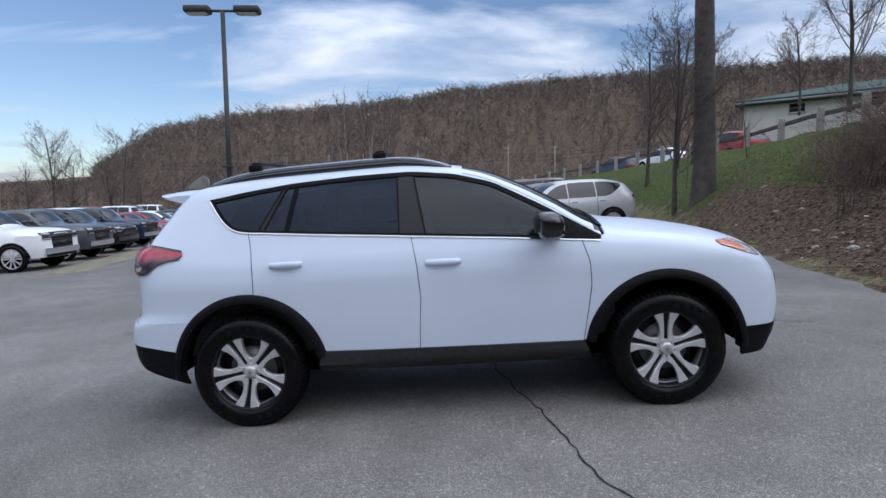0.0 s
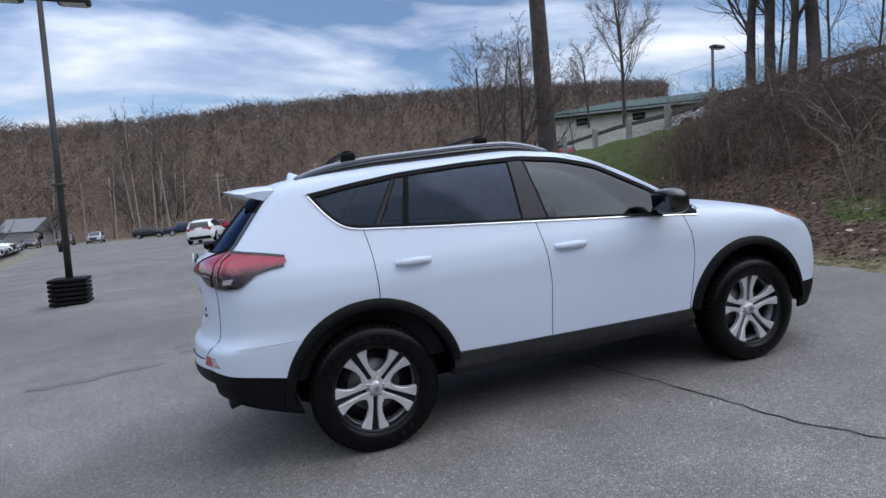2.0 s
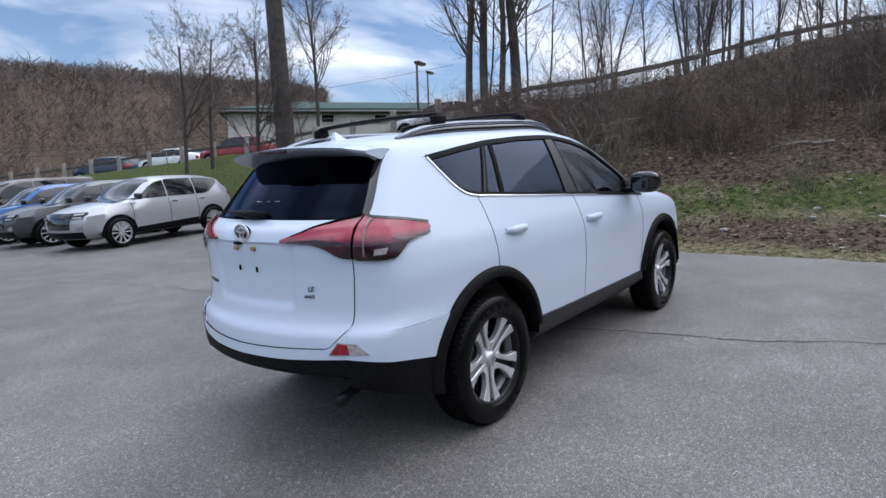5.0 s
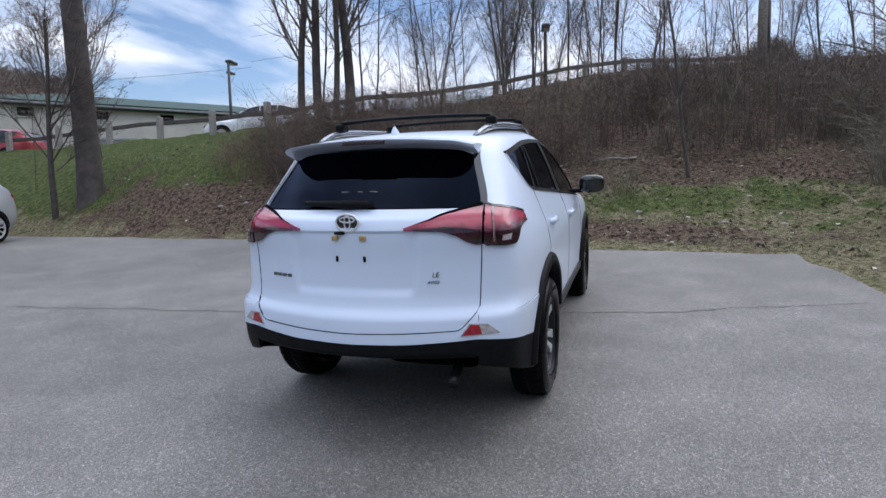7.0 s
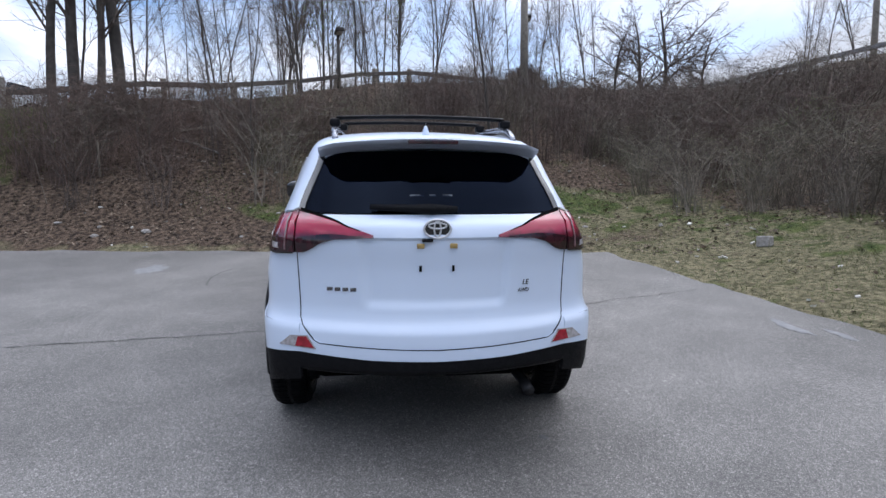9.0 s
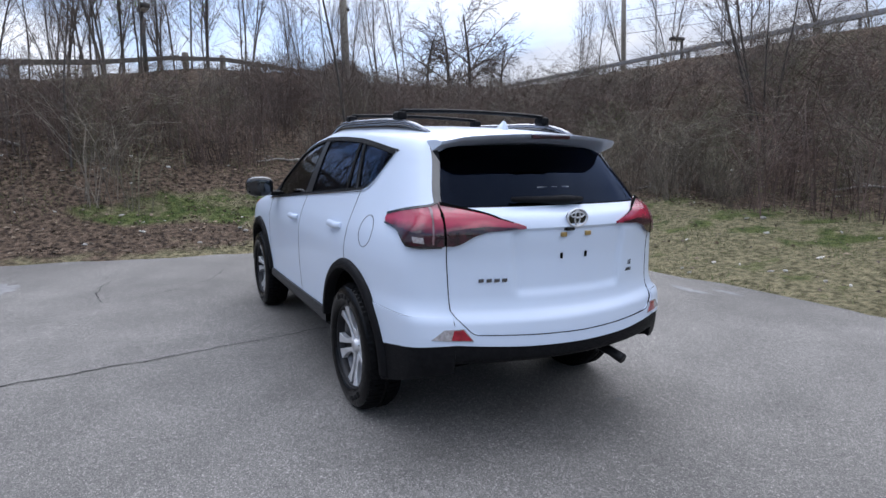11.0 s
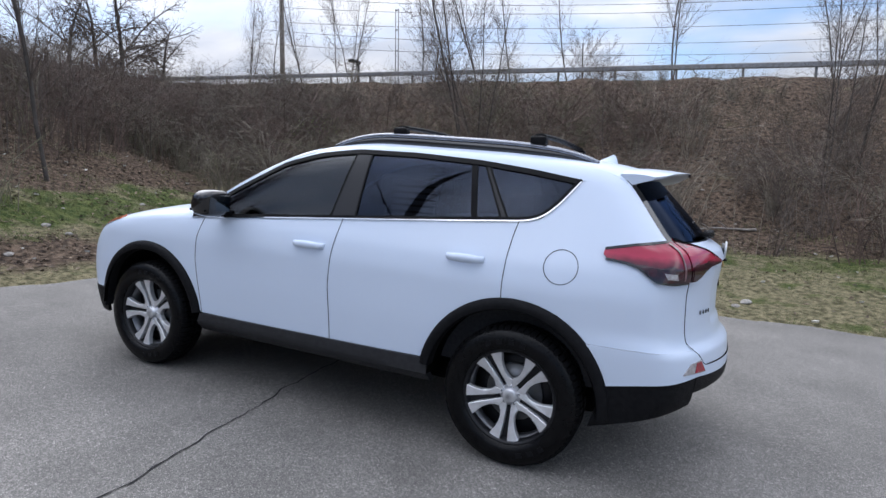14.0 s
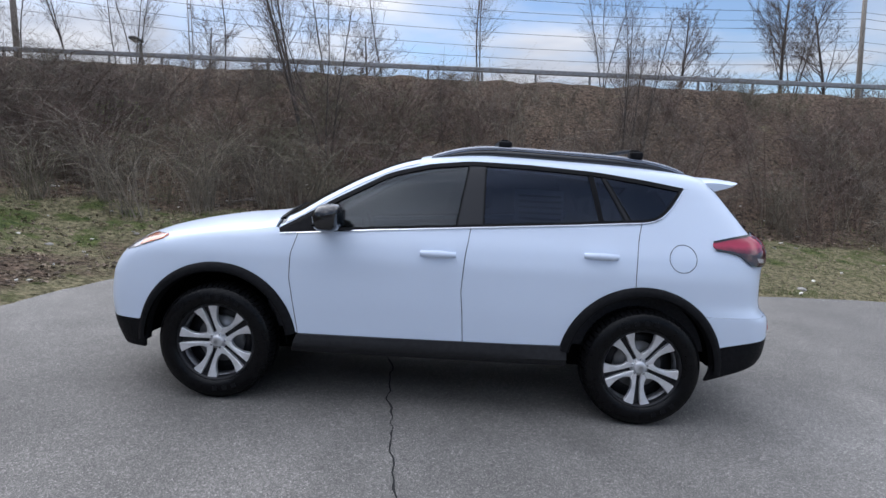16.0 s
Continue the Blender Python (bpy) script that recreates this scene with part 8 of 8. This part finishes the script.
def vehicle_model(kind):
    """A parked vehicle at the origin, nose towards +x."""
    global body_f
    sh = SHAPES[kind]
    top, rear, front = smooth_curve(*sh["top"]), smooth_curve(*sh["rear"]), smooth_curve(*sh["front"])
    w, belt_z, (g0, g1) = sh["w"], sh["belt"], sh["glass"]
    zt = max(sh["top"][1])
    width = smooth_curve([0.15, 0.4, 0.75, belt_z, zt, zt + 0.15], [w - 0.08, w - 0.03, w, w - 0.06, w - 0.27, w - 0.4])
    xl = 0.5 * (max(sh["front"][1]) - min(sh["rear"][1]))

    def f(x, y, z):
        y = np.abs(y)
        s = width(z) - blunt * np.clip((np.abs(x) - xl * 0.62) / (xl * 0.38), 0, 2) ** 2
        v = smax(y - s, z - top(x + 0.12 * y * y) + 0.07 * y * y, 0.06)
        return smax(smax(v, clear - z, 0.05), np.maximum(rear(z) + nose * 0.8 * y * y - x, x - front(z) + nose * y * y), 0.05)
    clear = {"pickup": 0.38, "big_suv": 0.34}.get(kind, 0.27)
    nose, blunt = (0.05, 0.035) if kind in ("pickup", "big_suv") else (0.26, 0.10)
    kept, body_f = body_f, f
    car = thing("car", "", "car")
    n, m = 42, 28
    u = np.linspace(-1, 1, n)
    xs = np.sign(u) * (1 - (1 - np.abs(u)) ** 1.5) * (xl * 0.999) + 0.5 * (max(sh["front"][1]) + min(sh["rear"][1]))
    a = np.linspace(0, 2 * math.pi, m, endpoint=False)
    X, A = np.meshgrid(xs, a, indexing="ij")
    zc = 0.62
    R = bisect(lambda t: f(X, t * np.sin(A), zc + t * np.cos(A)), 0 * X, 0 * X + 2.2, 30)
    vs = np.stack([X, R * np.sin(A), zc + R * np.cos(A)], -1).reshape(-1, 3)
    fs = [(i * m + k, (i + 1) * m + k, (i + 1) * m + (k + 1) % m, i * m + (k + 1) % m) for i in range(n - 1) for k in range(m)]
    fs += [tuple(range(m)), tuple((n - 1) * m + k for k in range(m - 1, -1, -1))]
    body = shaded(part("body", (vs, fs), None, car))
    body.data.materials.append(PAINTS["white"])
    body.material_slots[0].link = "OBJECT"
    # windows: tall panes between belt and roof
    gt = lambda x: float(shoulder_of(top, width, x)[1]) - 0.045
    cuts = [g0, g0 + 0.30 * (g1 - g0), g0 + 0.62 * (g1 - g0), g1]
    if kind == "pickup":
        cuts = [g0, g0 + 0.48 * (g1 - g0), g1]
    for i, (x0, x1) in enumerate(zip(cuts, cuts[1:])):
        x0, x1 = x0 + 0.018, x1 - 0.018
        pts = np.linspace(x0, x1, 7)
        lo = [(x, belt_z + 0.03 + (0.26 * max(0, (-1.25 - x) / 0.45) ** 1.3 if kind == "suv" else 0)) for x in pts]
        hi = [(x, max(min(gt(x), zt - 0.10), l[1] + 0.03)) for x, l in zip(pts, lo)]
        vf = skin("side", coons(lo, hi, [lo[0], hi[0]], [lo[-1], hi[-1]], 8, 4, False), 0.006, 0.004)
        both("side_window", vf, M_CARGLASS, car)
    gx = [x for x in np.linspace(sh["top"][0][2], 2.0, 60) if belt_z + 0.02 < top(x) < zt - 0.06 and x > 0]
    if gx:
        x0, x1, yw = gx[0], gx[-1], w - 0.30
        shaded(part("windshield", skin("top", coons([(x0, -yw + 0.04), (x1, -yw - 0.04)], [(x0, yw - 0.04), (x1, yw + 0.04)], [(x0, -yw + 0.04), (x0, yw - 0.04)], [(x1, -yw - 0.04), (x1, yw + 0.04)], 8, 10, False), 0.006, 0.004), M_CARGLASS, car))
    if kind in ("suv", "big_suv"):
        z1 = zt - 0.17
        shaded(part("rear_window", skin("rear", coons([(-w + 0.27, belt_z + 0.04), (w - 0.27, belt_z + 0.04)], [(-w + 0.36, z1), (w - 0.36, z1)], [(-w + 0.27, belt_z + 0.04), (-w + 0.36, z1)], [(w - 0.27, belt_z + 0.04), (w - 0.36, z1)], 10, 6, False), 0.006, 0.004), M_CARGLASS, car))
    elif kind == "sedan":
        shaded(part("rear_window", skin("top", coons([(-1.80, -0.55), (-1.0, -0.52)], [(-1.80, 0.55), (-1.0, 0.52)], [(-1.80, -0.55), (-1.80, 0.55)], [(-1.0, -0.52), (-1.0, 0.52)], 6, 8, False), 0.006, 0.004), M_CARGLASS, car))
    # nose and tail
    nz = float(top(sh["ax"][1] + 0.55)) - 0.06
    tall = kind in ("pickup", "big_suv")
    gd, gu = (0.40, 0.13) if tall else (0.24, 0.12)
    gw, gh = (0.57, nz - 0.20) if kind in ("pickup", "big_suv") else (0.46, nz - 0.16)
    shaded(part("grille", skin("front", coons([(-gw + 0.06, gh - gd), (gw - 0.06, gh - gd)], [(-gw, gh + gu), (gw, gh + gu)], [(-gw + 0.06, gh - gd), (-gw, gh + gu)], [(gw - 0.06, gh - gd), (gw, gh + gu)], 10, 6, False), 0.012, 0.02), M_GLOSSBLACK, car, "dark front grille"))
    shaded(part("grille_bar", skin("front", coons([(-gw, gh + 0.02), (gw, gh + 0.02)], [(-gw, gh + 0.065), (gw, gh + 0.065)], [(-gw, gh + 0.02), (-gw, gh + 0.065)], [(gw, gh + 0.02), (gw, gh + 0.065)], 10, 3, False), 0.022, 0.02), M_CHROME if tall else M_GLOSSBLACK, car, "grille bar"))
    for s in (1, -1):
        fl = (lambda v: v) if s > 0 else mirrored
        y0, y1, z0, z1 = (gw + 0.02, w - 0.11, gh - 0.10, gh + 0.12) if tall else (gw + 0.02, w - 0.17, gh - 0.03, gh + 0.12)
        hl = skin("front", coons([(y0, z0), (y1, z0 + 0.03)], [(y0, z1), (y1, z1)], [(y0, z0), (y0, z1)], [(y1, z0 + 0.03), (y1, z1)], 6, 4, False), 0.014, 0.03)
        h = shaded(part("headlight", fl(hl), M_GLOSSBLACK, car, "dark headlight housing"))
        for za, zb in ((z0 + 0.02, z0 + 0.06), (z1 - 0.06, z1 - 0.02)):
            bar = skin("front", coons([(y0 + 0.02, za), (y1 - 0.02, za + 0.01)], [(y0 + 0.02, zb), (y1 - 0.02, zb)], [(y0 + 0.02, za), (y0 + 0.02, zb)], [(y1 - 0.02, za + 0.01), (y1 - 0.02, zb)], 5, 3, False), 0.020, 0.02)
            shaded(part("lamp_strip", fl(bar), M_CLEAR, h, "clear lamp strip"))
        fg = skin("front", coons([(w - 0.36, 0.48), (w - 0.20, 0.50)], [(w - 0.36, 0.56), (w - 0.20, 0.60)], [(w - 0.36, 0.48), (w - 0.36, 0.56)], [(w - 0.20, 0.50), (w - 0.20, 0.60)], 4, 4, False), 0.008, 0.02)
        shaded(part("fog_lamp", fl(fg), M_CLEAR, car))
        tz = min(belt_z, 1.1)
        tl = skin("rear", coons([(w - 0.34, tz - 0.16), (w - 0.16, tz - 0.20)], [(w - 0.34, tz - 0.04), (w - 0.17, tz)], [(w - 0.34, tz - 0.16), (w - 0.34, tz - 0.04)], [(w - 0.16, tz - 0.20), (w - 0.17, tz)], 5, 5, False), 0.010, 0.02)
        shaded(part("tail_light", fl(tl), M_REFLECTOR, car, "red tail light"))
        if kind == "suv":
            tw = skin("side", coons([(-2.26, 0.98), (-2.05, 1.02)], [(-2.24, 1.10), (-2.03, 1.09)], [(-2.26, 0.98), (-2.24, 1.10)], [(-2.05, 1.02), (-2.03, 1.09)], 6, 4, False), 0.012, 0.02)
            shaded(part("tail_light", fl(tw), M_REFLECTOR, car, "red wrap-round tail light"))
        x_m = g1 - 0.10
        part("door_mirror", box(x_m, s * (w + 0.08), belt_z + 0.10, 0.12, 0.20, 0.15, 0.04, 2), M_GLOSSBLACK, car)
    low = skin("front", coons([(-w + 0.25, clear + 0.04), (w - 0.25, clear + 0.04)], [(-w + 0.22, clear + 0.19), (w - 0.22, clear + 0.19)], [(-w + 0.25, clear + 0.04), (-w + 0.22, clear + 0.19)], [(w - 0.25, clear + 0.04), (w - 0.22, clear + 0.19)], 12, 4, False), 0.010, 0.03)
    shaded(part("front_bumper", low, M_BLACK, car, "black lower front bumper"))
    low = skin("rear", coons([(-w + 0.25, clear + 0.06), (w - 0.25, clear + 0.06)], [(-w + 0.22, clear + 0.25), (w - 0.22, clear + 0.25)], [(-w + 0.25, clear + 0.06), (-w + 0.22, clear + 0.25)], [(w - 0.25, clear + 0.06), (w - 0.22, clear + 0.25)], 12, 4, False), 0.010, 0.03)
    shaded(part("rear_bumper", low, M_CHROME if kind == "pickup" else M_BLACK, car, "lower rear bumper"))
    if tall:
        for k in range(4):
            zb = gh - gd + 0.07 + 0.10 * k
            shaded(part("grille_bar", skin("front", coons([(-gw + 0.08, zb), (gw - 0.08, zb)], [(-gw + 0.08, zb + 0.022), (gw - 0.08, zb + 0.022)], [(-gw + 0.08, zb), (-gw + 0.08, zb + 0.022)], [(gw - 0.08, zb), (gw - 0.08, zb + 0.022)], 8, 2, False), 0.018, 0.02), M_RIMDARK, car, "dark grille bar"))
        shaded(part("bumper_bar", skin("front", coons([(-w + 0.14, 0.50), (w - 0.14, 0.50)], [(-w + 0.13, 0.68), (w - 0.13, 0.68)], [(-w + 0.14, 0.50), (-w + 0.13, 0.68)], [(w - 0.14, 0.50), (w - 0.13, 0.68)], 14, 4, False), 0.03, 0.04), M_CHROME if kind == "pickup" else M_GLOSSBLACK, car, "broad front bumper bar"))
    x0, x1 = sh["ax"][0] + 0.5, sh["ax"][1] - 0.5
    both("side_sill", skin("side", coons([(x0 - 0.06, clear + 0.03), (x1 + 0.06, clear + 0.03)], [(x0 - 0.02, clear + 0.22), (x1 + 0.02, clear + 0.16)], [(x0 - 0.06, clear + 0.03), (x0 - 0.02, clear + 0.22)], [(x1 + 0.06, clear + 0.03), (x1 + 0.02, clear + 0.16)], 10, 4, False), 0.010, 0.02), M_BLACK, car)
    for i in range(len(cuts)):
        xg = cuts[i]
        if 0 < i < len(cuts) - 1 or i == len(cuts) - 1:
            both("panel_gap", ribbon("side", [(xg, 0.44), (xg, belt_z)], 0.010, 0.002, 0.004, 8, False), M_DARK, car)
    for hx in cuts[1:-1]:
        xh = hx - 0.16 if kind != "pickup" else hx - 0.18
        p = solve("side", np.array(xh), np.array(belt_z - 0.10))
        for s in (1, -1):
            part("door_handle", box(xh, s * (p[1] + 0.01), belt_z - 0.10, 0.18, 0.03, 0.03, 0.01), M_SILVER, car)
    r = sh["r"]
    for ax in sh["ax"]:
        ang = np.radians(np.linspace(-12, 192, 20))
        rr = np.array([r - 0.02, r + 0.06, r + 0.085])
        Aa, Rr = np.meshgrid(ang, rr, indexing="ij")
        uv = np.stack([ax + Rr * np.cos(Aa), np.maximum(r - 0.02 + Rr * np.sin(Aa), clear + 0.03)], -1)
        both("wheel_arch", skin("side", uv, 0.008, 0.05), M_BLACK if kind != "sedan" else M_DARK, car)
        for s in (1, -1):
            wh = part("wheel", VW["hub"], None, car)
            part("tyre", VW["tyre"], None, wh)
            part("rim", VW["rim"], None, wh)
            wh.matrix_basis = pose(ax, s * (w - 0.080), r, 0, 0, 0 if s > 0 else 180) @ Matrix.Diagonal((r / 0.36, 1, r / 0.36, 1))
    body_f = kept
    return car


def shoulder_of(top, width, x):
    y, z = 0.6, 1.4
    for _ in range(50):
        y = 0.5 * y + 0.5 * (float(width(z)) - 0.03)
        z = 0.5 * z + 0.5 * (float(top(x + 0.12 * y * y)) - 0.07 * y * y - 0.03)
    return y, z


def spoke_star():
    vs, fs = [], []
    for k in range(10):
        a = 2 * math.pi * k / 10
        c, s = math.cos(a), math.sin(a)
        o = len(vs)
        for r, h in ((0.03, 0.011), (0.248, 0.019)):
            for t in (-h, h):
                for y in (0.085, 0.05):
                    vs.append((r * c - t * s, y, r * s + t * c))
        fs += [tuple(o + i for i in f) for f in ((0, 4, 6, 2), (0, 1, 5, 4), (2, 6, 7, 3), (4, 5, 7, 6))]
    return joined((vs, fs), revolve([(0.0, 0.09), (0.05, 0.085), (0.055, 0.05), (0.0, 0.05)], 10), revolve([(0.235, 0.06), (0.248, 0.092), (0.260, 0.092), (0.263, 0.06)], 24))


M_CARGLASS = material("dark_car_glass", (0.010, 0.012, 0.015), 0.04, spec=0.6)
VW = {"hub": mesh("wheel", *revolve([(0.0, 0.03), (0.25, 0.03), (0.25, -0.06), (0.0, -0.06)], 24), M_DARK),
      "tyre": mesh("tyre", *revolve([(0.255, 0.08), (0.265, 0.105), (0.31, 0.112), (0.345, 0.09), (0.36, 0.05), (0.36, -0.06), (0.34, -0.10), (0.255, -0.10)], 20), M_TYRE),
      "rim": mesh("rim", *spoke_star(), M_ALLOY, False)}
FLEET = {k: vehicle_model(k) for k in SHAPES}
USED = set()


def park(kind, colour, x, y, heading, label, group, z=None):
    """Stands a vehicle on the slope at x, y, its nose at heading degrees from +x."""
    if z is None:
        g = lambda a, b: float(lot_plane(a, b))
        up = Vector((-(g(x + 1, y) - g(x - 1, y)) / 2, 0, 1)).normalized()
        z = g(x, y)
    else:
        up = Vector((0, 0, 1))
    d = Vector((math.cos(radians(heading)), math.sin(radians(heading)), 0))
    left = up.cross(d).normalized()
    fwd = left.cross(up)
    m = Matrix((fwd, left, up)).transposed().to_4x4()
    m.translation = (x, y, z)
    if kind in USED:
        ob = copy_thing(FLEET[kind], m)
    else:
        USED.add(kind)
        ob = FLEET[kind]
        ob.matrix_world = m
    tagged(ob, label, "pickup truck" if kind == "pickup" else "car", group)
    for c in ob.children:
        if c.name.startswith("body"):
            c.material_slots[0].link = "OBJECT"
            c.material_slots[0].material = PAINTS[colour]
    return ob


NAMES = {"suv": "crossover SUV", "big_suv": "large SUV", "pickup": "crew-cab pickup truck", "sedan": "sedan"}


def build_rows():
    rng = random.Random(8)
    west = [("pickup", "white"), ("pickup", "grey"), ("big_suv", "black"), ("pickup", "navy"), ("suv", "red"), ("suv", "red"), ("suv", "white"), ("sedan", "silver"), ("suv", "navy"), ("sedan", "white"),
            ("suv", "blue"), ("sedan", "silver"), ("suv", "red"), ("suv", "white"), ("sedan", "navy"), ("suv", "silver"), ("pickup", "white"), ("suv", "black"), ("sedan", "white"), ("suv", "grey")]
    y = 13.1
    for kind, c in west:
        ax = SHAPES[kind]["ax"][1]
        x = -13.38 - 0.24 * (y - 13.1)
        park(kind, c, x - ax, y, 6 + rng.uniform(-1.5, 1.5), f"{c} {NAMES[kind]} parked nose-out in the western row", "western row of vehicles")
        y += 3.15 if kind in ("pickup", "big_suv") else 2.85
    back = ["white", "grey", "white", "black", "silver", "white", "navy", "white", "grey", "red", "white", "silver", "black", "white"]
    for i, c in enumerate(back):
        kind = ("pickup", "big_suv", "suv")[i % 3 if i % 4 else 0]
        yy = 14.6 + 3.3 * i
        park(kind, c, -24.0 - 0.24 * (yy - 13.1) + rng.uniform(-0.4, 0.4), yy, 186 + rng.uniform(-2, 2), f"{c} {NAMES[kind]} parked behind the western row", "second row of vehicles")
    east = [("suv", "silver"), ("suv", "grey"), ("suv", "blue"), ("big_suv", "bronze"), ("suv", "silver"), ("suv", "white"), ("sedan", "navy"), ("suv", "silver"), ("sedan", "blue"), ("suv", "white"),
            ("suv", "black"), ("sedan", "silver"), ("suv", "grey"), ("suv", "white"), ("sedan", "navy"), ("suv", "silver"), ("suv", "black"), ("sedan", "white")]
    for i, (kind, c) in enumerate(east):
        yy = 13.05 + 2.8 * i
        ax = SHAPES[kind]["ax"][1]
        x = 1.65 - 0.11 * (yy - 13.05)
        park(kind, c, x + ax, yy, (182 + rng.uniform(-1.5, 1.5)) if i else 192, f"{c} {NAMES[kind]} parked in the row beside the lawn", "eastern row of vehicles")
    park("suv", "white", -5.2, 40.0, 82, "white crossover SUV standing in the lane between the rows", "vehicles in the lot")
    for x, yy, kind, c, h in ((-27, 88, "suv", "grey", -80), (-23.5, 88.5, "suv", "silver", -85), (-31, 87.5, "sedan", "bronze", -80), (-12, 90, "pickup", "navy", 10), (-6.5, 91, "suv", "red", 5), (-17, 91, "suv", "black", 0)):
        park(kind, c, x, yy, h, f"{c} {NAMES[kind]} parked at the far end of the lot", "vehicles in the lot")
    for x, yy, kind, c, h in ((19.6, 25.6, "big_suv", "green", 128), (13.6, 25.5, "suv", "red", 105), (12.6, 30.5, "sedan", "white", 105), (13.6, 11.2, "sedan", "white", 95), (11.2, 36.5, "suv", "navy", 110)):
        park(kind, c, x, yy, h, f"{c} {NAMES[kind]} standing on the road above the lawn", "vehicles on the road above", height(x, yy))


build_rows()
